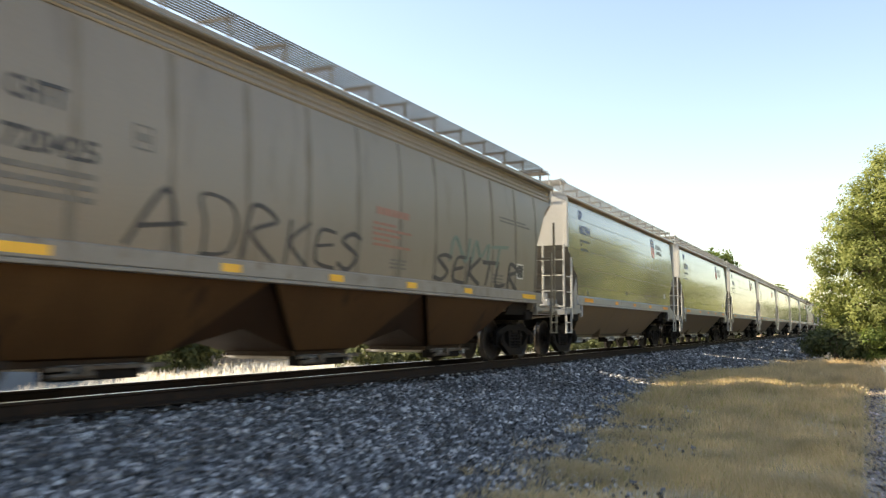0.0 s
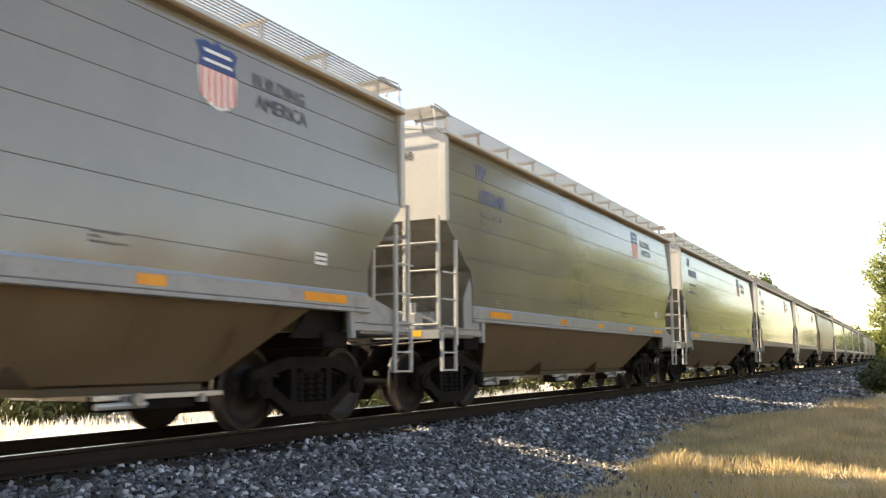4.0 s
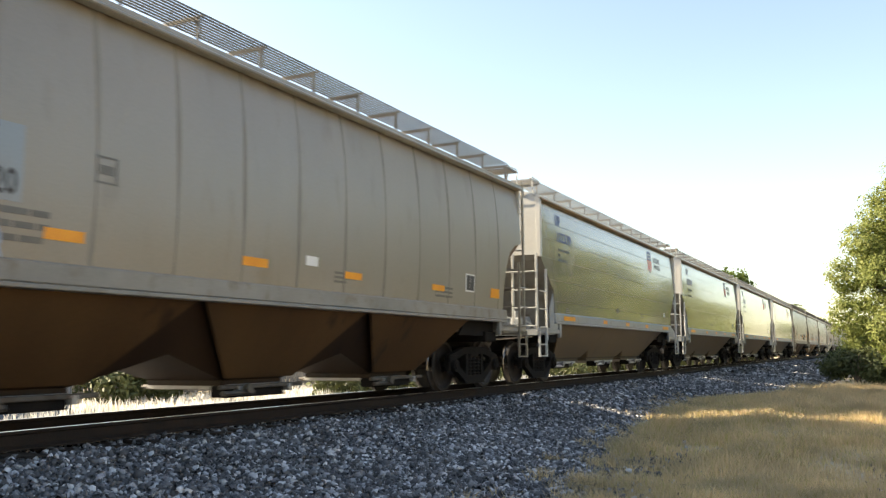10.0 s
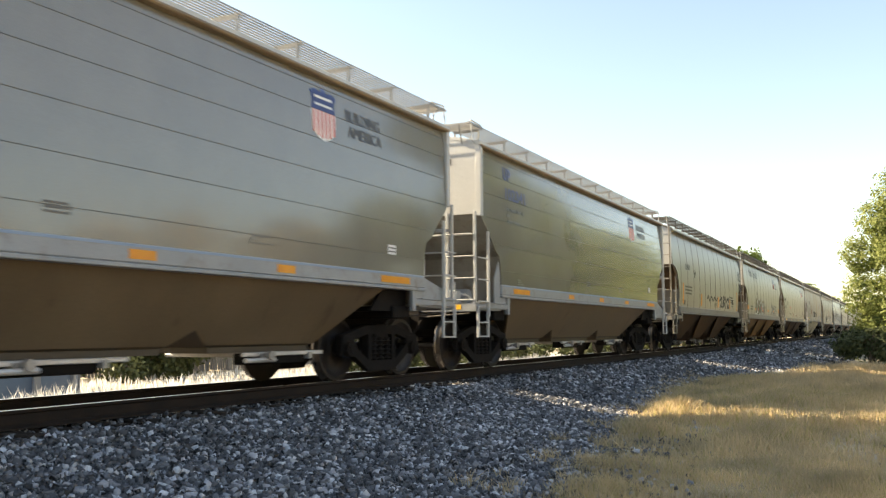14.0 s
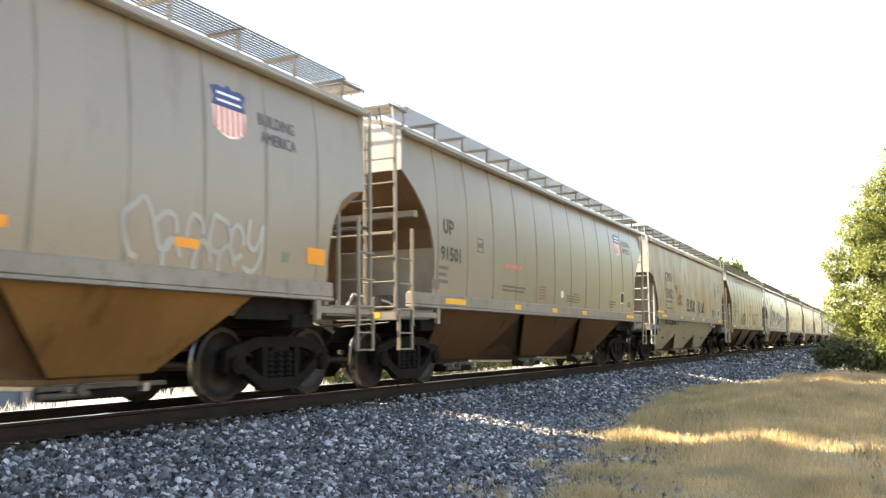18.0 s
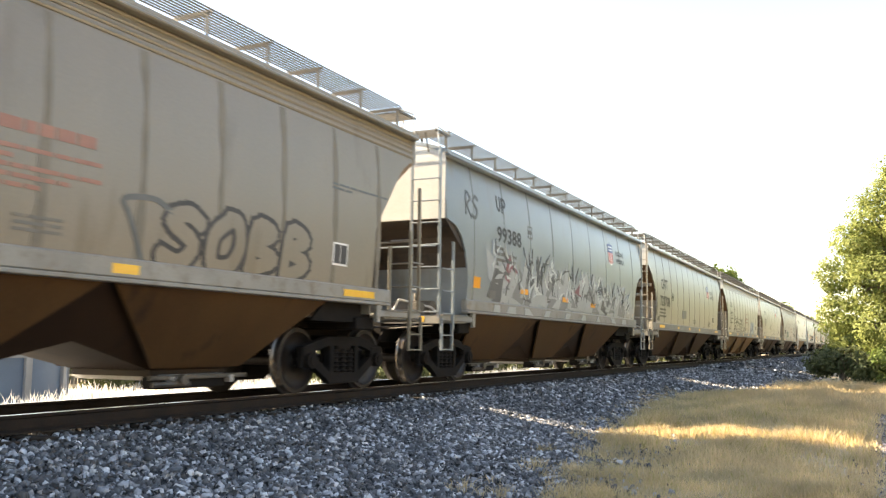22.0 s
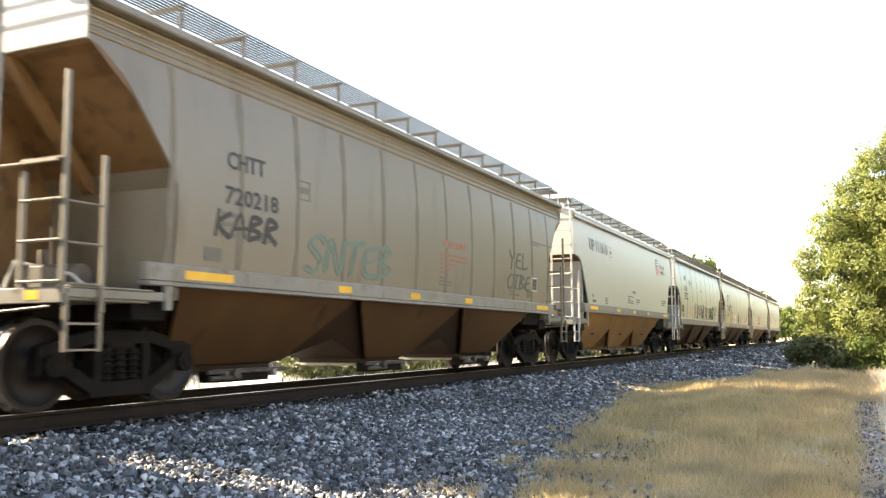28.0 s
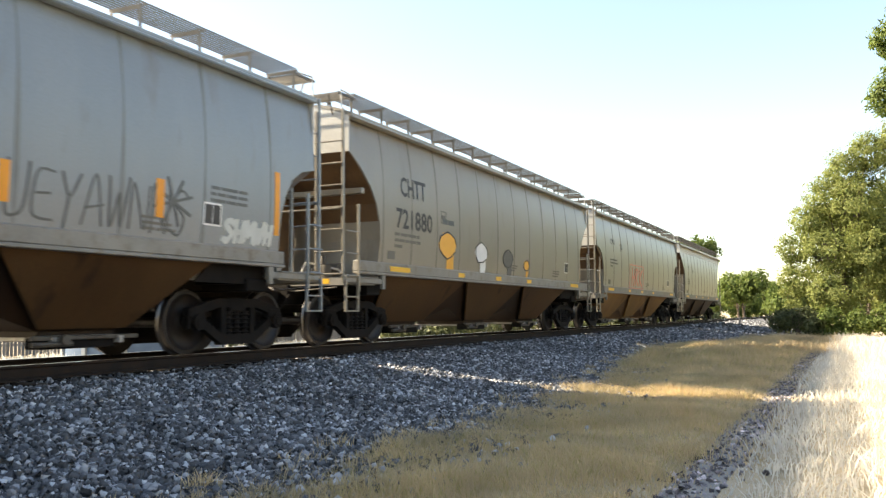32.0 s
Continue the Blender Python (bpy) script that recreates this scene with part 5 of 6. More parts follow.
for k in range(28):
    y = FRONTS[k]
    at = pose(TRACK_X, y, BODY_Z)
    if k in STYLES:
        style, paint, under, slope, endp, refl, label = STYLES[k]
        length = (FRONTS[k + 1] - y if k < 27 else 18.2) - GAP
        car = build_car(style, length, paint, under, slope, label, endp, refl, "steep" if k == 16 else None)
        car.matrix_basis = at
    else:
        style = "silver"
        length = 16.1
        if silver_first is None:
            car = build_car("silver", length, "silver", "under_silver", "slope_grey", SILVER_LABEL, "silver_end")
            kd = "flat"
            emblem(car, kd, 11.50, 3.53, 0.68, 0.82)
            lettering(car, kd, "BUILDING", 12.44, 3.98, 0.175, "slogan", to=13.46)
            lettering(car, kd, "AMERICA", 12.49, 3.73, 0.175, "slogan", to=13.49)
            bars(car, kd, 1.60, 2.56, 3.05, 3.38, 3, "spray_grey", 1)
            bars(car, kd, 10.14, 10.6, 1.86, 1.98, 3, "faint", 2)
            bars(car, kd, 7.0, 7.35, 1.9, 2.02, 3, "faint", 5)
            plate(car, kd, [[(13.64, 1.98), (13.9, 1.98), (13.9, 2.14), (13.64, 2.14)]], "decal_white", "placard", "small white placard")
            plate(car, kd, [[(13.66, 2.02), (13.88, 2.02), (13.88, 2.04), (13.66, 2.04)], [(13.66, 2.08), (13.88, 2.08), (13.88, 2.10), (13.66, 2.10)]], "ink", "stencil", "", 0.009)
            bars(car, kd, 2.1, 2.45, 1.72, 1.84, 3, "faint", 4)
            two_marks(car, kd, 1.50, 3.98, 0.42, 0.27, "blue")
            silver_first = car
        else:
            car = copy_thing(silver_first, at)
            for o in [o for o in car.children if o.name.startswith("lettering") and o.get("number")]:
                for c in o.children:
                    bpy.data.objects.remove(c)
                bpy.data.objects.remove(o)
        car.matrix_basis = at
        if k in SILVER_NUMBERS:
            n = lettering(car, "flat", SILVER_NUMBERS[k], 1.56, 3.57, 0.25, "blue", to=2.70)
            n["number"] = 1
        else:
            n = bars(car, "flat", 1.60, 2.85, 3.63, 3.87, 1, "blue", 8, "lettering")
            n["number"] = 1
    car["length"] = length
    CARS.append((car, length, "round" if style in ("round", "low", "ridged") else "flat"))


def marks(k, code, number, y, z, h, gap=0.28, mat="ink", to=None, code_to=None, code_y=None):
    """The owner's letters over the car's number, with the small stencils that go with them."""
    car, length, kind = CARS[k]
    to = y + 5.0 * h if to is None else to
    if code:
        cy = y if code_y is None else code_y
        lettering(car, kind, code, cy, z + h + gap, h, mat, to=to - 0.3 if code_to is None else code_to)
    if number:
        lettering(car, kind, number, y, z, h, mat, to=to)
    bars(car, kind, y - 0.05, y + 1.2, z - 0.45, z - 0.12, 3, "faint", k)
    b = max(y + 1.75, to + 0.5)
    plate(car, kind, ribbon([(b + 0.00, z + 0.3), (b + 0.30, z + 0.3)], 0.022) + ribbon([(b + 0.00, z + 0.58), (b + 0.30, z + 0.58)], 0.022) + ribbon([(b + 0.01, z + 0.3), (b + 0.01, z + 0.58)], 0.014) + ribbon([(b + 0.29, z + 0.3), (b + 0.29, z + 0.58)], 0.014) + ribbon([(b + 0.08, z + 0.44), (b + 0.22, z + 0.44)], 0.1), "faint", "stencil")
    bars(car, kind, length * 0.52, length * 0.52 + 0.6, 1.78, 1.95, 3, "faint", k + 40)
    bars(car, kind, length - 4.6, length - 3.9, 1.75, 1.95, 3, "faint", k + 60)
    plate(car, kind, [[(y - 0.35, 1.72), (y - 0.02, 1.72), (y - 0.02, 1.9), (y - 0.35, 1.9)]], "faint", "placard", "small dark data plate")
    q = length - {16: 2.75, 23: 2.75, 0: 3.0, 17: 3.0, 20: 3.0, 22: 3.0, 27: 3.0}.get(k, 3.31)
    plate(car, kind, [[(q, 1.92), (q + 0.42, 1.92), (q + 0.42, 2.28), (q, 2.28)]], "decal_white", "placard_frame", "white-edged placard")
    plate(car, kind, [[(q + 0.03, 1.95), (q + 0.2, 1.95), (q + 0.2, 2.25), (q + 0.03, 2.25)], [(q + 0.22, 1.95), (q + 0.39, 1.95), (q + 0.39, 2.25), (q + 0.22, 2.25)]], "ink", "placard", "black two-panel placard", 0.010)


def tape(k, spots, mat="orange"):
    """Loose strips of reflective tape on the side: (y, z, width, height)."""
    car, length, kind = CARS[k]
    for y, z, w, h in spots:
        plate(car, kind, [[(y, z), (y + w, z), (y + w, z + h), (y, z + h)]], mat, "reflector", "orange reflective tape", 0.009)


def warning(k, y, z):
    car, length, kind = CARS[k]
    bars(car, kind, y, y + 1.2, z + 0.28, z + 0.41, 1, "pink", k + 13)
    bars(car, kind, y - 0.1, y + 1.3, z - 0.28, z + 0.14, 5, "pink", k + 3)


def wild(k, y0, y1, z0, z1, seed):
    """Wildstyle lettering: angular smoky fields crossed by short tapered chalky strokes."""
    car, length, kind = CARS[k]
    r = random.Random(seed)
    top = lambda y: z0 + (z1 - z0) * (1 - 0.4 * (y - y0) / (y1 - y0))
    for i in range(70):         # fields
        y = y0 + (y1 - y0) * (i + r.random()) / 70
        h, z = top(y) - z0, z0 + (top(y) - z0) * r.uniform(0.1, 0.6)
        a, b, lean = r.uniform(0.2, 0.55), h * r.uniform(0.2, 0.42), r.uniform(-0.5, 0.4)
        poly = [(y - a, z - b * r.uniform(0.3, 0.8)), (y + a * r.uniform(0.2, 0.9), z - b * r.uniform(0.5, 1.0)), (y + a, z + b * r.uniform(0.0, 0.5)), (y + lean, z + b * r.uniform(0.9, 1.35))]
        m = r.choice(("smoke_light", "smoke_light", "smoke_light", "smoke_pale", "smoke_dark" if i % 2 else "smoke_pale", "spray_maroon" if i % 3 == 0 else "smoke_light"))
        plate(car, kind, [[(u, max(z0, w)) for u, w in poly]], m, "graffiti", "angular smoky graffiti field", 0.004 + 0.0001 * i)
    thin, bold = [], []
    for i in range(150):        # strokes, most of them leaning back
        y = y0 + (y1 - y0) * r.random()
        z = z0 + 0.1 + (top(y) - z0) * r.uniform(0.0, 0.75)
        along = math.radians(r.choice((105, 118, 75, 60, 150, 25)) + r.uniform(-14, 14))
        reach = r.uniform(0.3, 0.8)
        tip = (y + reach * math.cos(along), min(z + reach * math.sin(along), top(y) + 0.15))
        w = r.uniform(0.022, 0.05)
        nx, nz = -math.sin(along) * w, math.cos(along) * w
        mid = (y + (tip[0] - y) * 0.35 + nx * 2, z + (tip[1] - z) * 0.35 + nz * 2)
        (thin if i % 3 else bold).append([(y, z), (mid[0] - nx, mid[1] - nz), tip, (mid[0] + nx, mid[1] + nz)])
    plate(car, kind, thin, "chalk", "graffiti", "chalky white graffiti strokes", 0.0125)
    plate(car, kind, bold, "smoke_dark", "graffiti", "smoky grey graffiti strokes", 0.0135)
    sill = [[(y, 1.42), (y + r.uniform(0.3, 0.8), 1.42), (y + r.uniform(0.2, 0.6), 1.58), (y + r.uniform(-0.2, 0.2), 1.58)] for y in (2.6, 3.4, 4.6, 6.0, 7.7, 9.2, 10.8, 12.6, 13.8)]
    plate(car, "flat", sill, "smoke_light", "graffiti", "chalky overspray on the sill", 0.026)


# car by car, from the front of the train
CHT, CM = "CHTT", "CMO"
marks(0, CHT, "720425", 2.17, 2.5, 0.24, 0.27, to=3.39, code_y=2.2, code_to=2.95)
tag_strokes(*CARS[0][::2], "ADR", 3.9, 6.9, 1.66, 2.44, 0.06, "spray_black", 1)
tag_strokes(*CARS[0][::2], "KES", 6.9, 9.1, 1.68, 2.3, 0.06, "spray_black", 4)
tag_strokes(*CARS[0][::2], "SEKTLR", 11.9, 16.6, 1.68, 2.22, 0.07, "spray_black", 2, 0.04)
warning(0, 9.6, 2.42)
tag_strokes(*CARS[0][::2], "NMT", 12.6, 15.8, 2.1, 2.6, 0.06, "spray_teal", 31, 0.06)
bars(*CARS[0][::2], 15.4, 17.4, 3.2, 3.32, 2, "faint", 20)
marks(8, CM, "112720", 2.3, 2.25, 0.25, 0.27, to=3.1, code_to=2.85)
plate(*CARS[8][::2], [[(2.86, 2.18), (3.16, 2.18), (3.16, 2.95), (2.86, 2.95)]], "bluish", "paint_patch", "pale overpainted patch", 0.004)
plate(*CARS[8][::2], ribbon(glide([(2.62, 1.86), (2.8, 1.6), (2.95, 1.8), (2.85, 1.95), (2.98, 1.62)]), 0.05), "stripe", "graffiti", "pale blue sprayed squiggle", 0.009)
tape(8, [(1.6, 1.88, 0.35, 0.22), (3.45, 1.86, 0.5, 0.12), (6.53, 1.86, 0.53, 0.12), (9.0, 1.86, 0.5, 0.11), (12.0, 1.86, 0.5, 0.11), (14.74, 1.86, 0.45, 0.2)])
plate(*CARS[8][::2], [[(7.95, 1.98), (8.25, 1.98), (8.25, 2.12), (7.95, 2.12)]], "decal_white", "placard", "small white placard")
marks(13, CM, None, 2.4, 2.6, 0.24)
tag_strokes(*CARS[13][::2], "1BY1", 10.1, 12.6, 1.82, 2.28, 0.075, "spray_black", 3)
plate(*CARS[13][::2], ribbon([(6.9 + 0.14 * i, 2.12 + 0.13 * math.sin(i * 1.15) * (1 - i / 40)) for i in range(24)], 0.06), "spray_black", "graffiti", "wavering black sprayed line", 0.008)
tape(13, [(1.9, 1.75, 0.16, 0.8), (9.45, 1.75, 0.2, 0.5), (12.65, 1.75, 0.16, 0.45), (14.85, 1.7, 0.14, 0.95), (5.5, 1.75, 0.2, 0.5)])
tag_strokes(*CARS[13][::2], "RE", 15.5, 16.3, 3.3, 3.75, 0.07, "smoke_dark", 61, label="faint grey sprayed tag")
tag_strokes(*CARS[13][::2], "BO", 15.5, 16.3, 2.75, 3.15, 0.07, "smoke_dark", 62, label="faint grey sprayed tag")
plate(*CARS[13][::2], [[(13.3, 1.85), (13.6, 1.85), (13.6, 2.0), (13.3, 2.0)]], "spray_teal", "sticker", "small green sticker")
bars(*CARS[13][::2], 12.6, 13.7, 2.05, 2.35, 3, "faint", 63)
car, length, kind = CARS[14]
lettering(car, kind, "CMO", 2.29, 3.80, 0.33, "slogan", to=3.37)
lettering(car, kind, "101322", 3.98, 3.77, 0.32, "slogan", to=5.69)
bars(car, kind, 2.35, 3.3, 1.88, 2.1, 2, "spray_grey", 9)
plate(car, kind, ribbon([(4.9, 2.72), (5.25, 2.72)], 0.02) + ribbon([(4.9, 2.98), (5.25, 2.98)], 0.02) + ribbon([(5.0, 2.85), (5.15, 2.85)], 0.08), "faint", "stencil")
rr = random.Random(5)
for i in range(7):
    plate(car, kind, [glide(blob(rr, 4.8 + 0.53 * i, 2.02 + rr.uniform(-0.05, 0.08), 0.5, 0.52, 9, 0.22), 3)], ("spray_olive", "spray_green", "smoke_dark")[i % 3], "graffiti", "murky green graffiti ground", 0.003 + 0.0003 * i)
bubble(car, kind, "CROES", 4.75, 8.2, 1.66, 2.38, 0.19, ["smoke_light", "spray_green", "smoke_pale", "smoke_light"], "eave", 52, "pale green graffiti letter with a brown outline")
for c, z, q in ((4.95, 2.4, 0.12), (5.7, 2.2, 0.1), (6.5, 2.38, 0.11), (7.3, 2.15, 0.1), (7.95, 2.4, 0.09), (5.2, 1.75, 0.16), (6.1, 1.66, 0.18), (7.1, 1.68, 0.17)):
    plate(car, kind, [blob(rr, c, z, q, q * 0.8, 9, 0.3)], "spray_white", "graffiti", "white sprayed highlight", 0.0125)
for c, z, q in ((5.4, 1.95, 0.1), (6.8, 2.05, 0.1), (7.6, 1.9, 0.09)):
    plate(car, kind, [blob(rr, c, z, q * 1.5, q, 9, 0.3)], "red", "graffiti", "red sprayed fleck", 0.0128)
plate(car, kind, [[(4.25, 1.52), (4.9, 1.52), (4.75, 1.72), (4.3, 1.7)]], "spray_white", "paint_patch", "white overspray on the sill", 0.026)
# a looped white tag in two rows
for c, z, q in ((11.8, 2.06, 0.31), (12.2, 2.06, 0.22), (12.7, 2.1, 0.2), (13.15, 2.1, 0.26), (13.5, 2.02, 0.2), (12.3, 1.78, 0.2), (12.85, 1.76, 0.2), (13.3, 1.74, 0.22)):
    plate(car, kind, ribbon(glide(blob(rr, c, z, q * 0.75, q, 9, 0.2), 4)[:rr.randrange(24, 36)], 0.07), "smoke_light", "graffiti", "looped white sprayed stroke", 0.008 + 0.0003 * rr.random())
plate(car, kind, ribbon(glide([(13.75, 2.35), (13.73, 2.05), (13.9, 1.98), (14.03, 2.3), (14.0, 1.9), (13.85, 1.68), (13.65, 1.72)]), 0.07), "smoke_light", "graffiti", "white sprayed hook", 0.0085)
tape(14, [(1.23, 1.87, 0.48, 0.24), (4.11, 1.88, 0.4, 0.12), (7.0, 1.85, 0.4, 0.12), (9.7, 1.85, 0.4, 0.12), (12.37, 1.88, 0.42, 0.12), (15.1, 1.88, 0.46, 0.24)])
word_logo(car, kind, 12.98, 3.38, 0.72, 0.74, 13.94, 14.80, 3.72)
plate(car, kind, [[(14.5, 1.86), (14.65, 1.86), (14.65, 2.0), (14.5, 2.0)]], "spray_teal", "sticker", "small green sticker")
marks(15, None, "91501", 1.71, 2.30, 0.26, to=2.62)
two_marks(*CARS[15][::2], 1.85, 2.82, 0.45, 0.28, "ink")
word_logo(*CARS[15][::2], 14.40, 3.47, 0.78, 0.72, 15.40, 16.44, 3.86)
bars(*CARS[15][::2], 5.0, 6.64, 2.38, 2.47, 1, "red", 71)
bars(*CARS[15][::2], 4.9, 6.3, 1.85, 1.98, 2, "spray_grey", 72)
bars(*CARS[15][::2], 7.25, 7.75, 1.76, 2.08, 5, "pink", 73)
bars(*CARS[15][::2], 9.95, 10.6, 1.76, 2.02, 4, "pink", 74)
plate(*CARS[15][::2], [[(8.95, 1.86), (9.15, 1.86), (9.15, 2.04), (8.95, 2.04)]], "decal_white", "placard", "small white placard")
plate(*CARS[15][::2], [[(16.45, 1.7), (16.68, 1.7), (16.68, 1.88), (16.45, 1.88)]], "red", "sticker", "small red square")
plate(*CARS[15][::2], [[(15.95, 1.82), (16.3, 1.82), (16.3, 2.0), (15.95, 2.0)]], "spray_teal", "sticker", "small green sticker")
marks(16, CM, "21021", 2.81, 2.41, 0.36, 0.31, to=4.19, code_y=2.85, code_to=4.06)
tag_strokes(*CARS[16][::2], "CRK", 4.97, 6.05, 2.22, 2.6, 0.07, "pink", 4, 0.04)
tag_strokes(*CARS[16][::2], "ELOUR", 6.96, 8.98, 2.0, 2.5, 0.06, "spray_black", 5)
tag_strokes(*CARS[16][::2], "RLWL", 9.7, 11.5, 1.98, 2.48, 0.05, "smoke_dark", 55)
plate(*CARS[16][::2], ribbon([(14.65, 3.3), (15.1, 3.27)], 0.06) + ribbon([(14.65, 3.58), (15.1, 3.56)], 0.06) + ribbon([(14.68, 3.3), (14.68, 3.58)], 0.05), "slogan", "stencil", "faded dark emblem block")
plate(*CARS[16][::2], [[(14.6, 2.95), (15.15, 2.92), (15.15, 3.24), (14.6, 3.26)]], "pink", "emblem", "faded pink emblem ground")
lettering(*CARS[16][::2], "BUILDING", 15.35, 3.42, 0.15, "slogan", to=16.3)
lettering(*CARS[16][::2], "AMERICA", 15.38, 3.18, 0.15, "slogan", to=16.3)
plate(*CARS[16][::2], [[(13.6, 1.95), (14.4, 1.95), (14.4, 2.2), (13.6, 2.2)]], "pool", "sticker", "faded blue patch")
tape(16, [(1.26, 1.73, 1.0, 0.12)], "yellow")
tag_strokes(CARS[16][0], "flat", "EKWE", 2.5, 5.0, 1.36, 1.54, 0.06, "spray_black", 6, 0.03)
tag_strokes(CARS[16][0], "flat", "RNS", 12.9, 14.3, 1.36, 1.54, 0.06, "spray_purple", 56, 0.03)
marks(17, CHT, "720177", 2.36, 2.55, 0.26, 0.25, to=3.53, code_y=2.32, code_to=3.23)
for c, q in ((5.55, 0.3), (6.3, 0.27), (6.85, 0.25), (7.3, 0.24)):
    plate(*CARS[17][::2], ribbon(glide([(c - q, 1.62), (c - q * 0.9, 2.1), (c - q * 0.2, 2.32), (c + q * 0.6, 2.2), (c + q * 0.7, 1.95), (c + q * 0.1, 1.8), (c - q * 0.2, 2.0)], 4), 0.055), "spray_grey", "graffiti", "dark looped sprayed letter", 0.0085)
plate(*CARS[17][::2], ribbon(glide([(5.25, 1.62), (5.9, 1.72), (6.6, 1.6), (7.2, 1.74), (7.55, 1.6)], 4), 0.05), "spray_grey", "graffiti", "dark sprayed underline", 0.009)
bubble(*CARS[17][::2], "SOBB", 11.4, 14.6, 1.66, 2.34, 0.2, ["tan"], "spray_black", 51, "hollow bubble letter with a dark outline")
plate(*CARS[17][::2], ribbon(glide([(11.25, 1.5), (10.95, 2.1), (10.85, 2.3), (11.3, 2.36), (11.6, 2.25)]), 0.07), "spray_grey", "graffiti", "dark sprayed curve", 0.0085)
warning(17, 9.2, 2.48)
bars(*CARS[17][::2], 15.1, 16.85, 3.12, 3.22, 2, "spray_grey", 21)
marks(18, None, "99388", 2.87, 3.03, 0.34, to=4.40)
two_marks(*CARS[18][::2], 2.93, 3.72, 0.55, 0.34, "ink")
wild(18, 2.6, 15.2, 1.66, 3.05, 6)
word_logo(*CARS[18][::2], 12.34, 3.30, 0.64, 0.75, 13.30, 14.34, 3.68)
tape(18, [(1.6, 1.9, 0.35, 0.24), (4.4, 1.92, 0.5, 0.13), (7.6, 1.88, 0.5, 0.13), (10.3, 1.84, 0.5, 0.13), (12.9, 1.8, 0.4, 0.13), (15.3, 1.75, 0.3, 0.24)])
tag_strokes(*CARS[18][::2], "RS", 1.15, 1.85, 3.4, 3.9, 0.05, "spray_grey", 8)
marks(19, CHT, "721708", 2.09, 2.34, 0.39, 0.29, to=3.95, code_y=2.33, code_to=3.58)
word_logo(*CARS[19][::2], 13.3, 3.12, 0.72, 0.7, 14.37, 15.42, 3.42, "ink")
plate(*CARS[19][::2], [[(6.7, 1.93), (7.68, 1.95), (7.68, 2.32), (6.7, 2.3)]], "smoke_pale", "paint_patch", "pale overpainted patch")
marks(20, CHT, "720531", 2.64, 2.59, 0.25, 0.28, to=3.85, code_y=2.62, code_to=3.55)
bubble(*CARS[20][::2], "SXTOK", 4.55, 8.5, 1.66, 2.44, 0.15, ["cream"], "spray_black", 9, "hollow letter with a black outline")
plate(*CARS[20][::2], ribbon(glide([(4.25, 1.58), (4.5, 1.55), (4.75, 1.75), (4.6, 2.5), (4.85, 2.6)]), 0.06), "spray_black", "graffiti", "black sprayed curve", 0.0085)
plate(*CARS[20][::2], ribbon(glide([(8.75, 1.62), (9.0, 1.95), (9.2, 2.0), (9.3, 1.7)]), 0.06), "spray_black", "graffiti", "black sprayed hook", 0.0085)
tag_strokes(*CARS[20][::2], "MTNBL", 12.5, 14.9, 1.65, 2.4, 0.06, "stripe", 10, 0.05, "pale blue sprayed tag")
plate(*CARS[20][::2], ribbon([(9.6, 2.9), (11.3, 2.9), (11.3, 1.95), (9.6, 1.95), (9.6, 2.9)], 0.025), "pink", "stencil")
bars(*CARS[20][::2], 9.7, 11.2, 2.2, 2.62, 4, "pink", 75)
marks(21, CM, "22770", 2.48, 2.62, 0.33, 0.3, to=4.08, code_to=3.75)
word_logo(*CARS[21][::2], 11.6, 3.3, 0.74, 0.74, 12.52, 13.6, 3.68)
for y, z, h in ((9.2, 3.0, 1.3), (11.0, 2.8, 1.5), (14.3, 3.4, 0.9), (6.1, 2.9, 1.4)):
    plate(*CARS[21][::2], ribbon([(y, z + h), (y + 0.03, z + h * 0.5), (y - 0.02, z)], 0.09), "faint", "grime_streak", "dark grime streak")
bars(*CARS[21][::2], 6.6, 8.0, 2.2, 2.6, 4, "faint", 23)
plate(*CARS[21][::2], [[(14.9, 1.8), (15.15, 1.8), (15.15, 2.05), (14.9, 2.05)]], "spray_green", "sticker", "small green sticker")
marks(22, CHT, "720218", 2.61, 2.52, 0.23, 0.25, to=3.82, code_y=2.64, code_to=3.5)
tag_strokes(*CARS[22][::2], "KABR", 2.4, 3.85, 2.08, 2.4, 0.06, "spray_black", 12)
tag_strokes(*CARS[22][::2], "SNTEB", 4.55, 7.4, 1.75, 2.3, 0.06, "spray_teal", 13, 0.08)
tag_strokes(*CARS[22][::2], "YEL", 13.5, 14.9, 2.45, 2.85, 0.055, "smoke_dark", 14)
tag_strokes(*CARS[22][::2], "OTBE", 13.4, 15.1, 1.92, 2.28, 0.055, "smoke_dark", 41)
bars(*CARS[22][::2], 15.2, 17.0, 3.14, 3.24, 2, "spray_grey", 43)
plate(*CARS[22][::2], [[(14.9, 1.74), (15.14, 1.74), (15.14, 1.92), (14.9, 1.92)]], "spray_green", "sticker", "small green sticker")
warning(22, 9.6, 2.3)
car, length, kind = CARS[23]
two_marks(car, kind, 2.07, 3.55, 0.62, 0.37, "slogan")
lettering(car, kind, "111610", 2.92, 3.55, 0.37, "slogan", to=4.41)
plate(car, kind, ribbon([(4.75, 3.52), (5.05, 3.52)], 0.02) + ribbon([(4.75, 3.85), (5.05, 3.85)], 0.02) + ribbon([(4.83, 3.68), (4.97, 3.68)], 0.1), "faint", "stencil")
word_logo(car, kind, 12.98, 3.34, 0.66, 0.81, 13.89, 14.98, 3.74)
bars(car, kind, 2.2, 3.6, 1.85, 2.1, 2, "spray_grey", 31)
bars(car, kind, 3.9, 4.2, 1.85, 2.05, 3, "ink", 32)
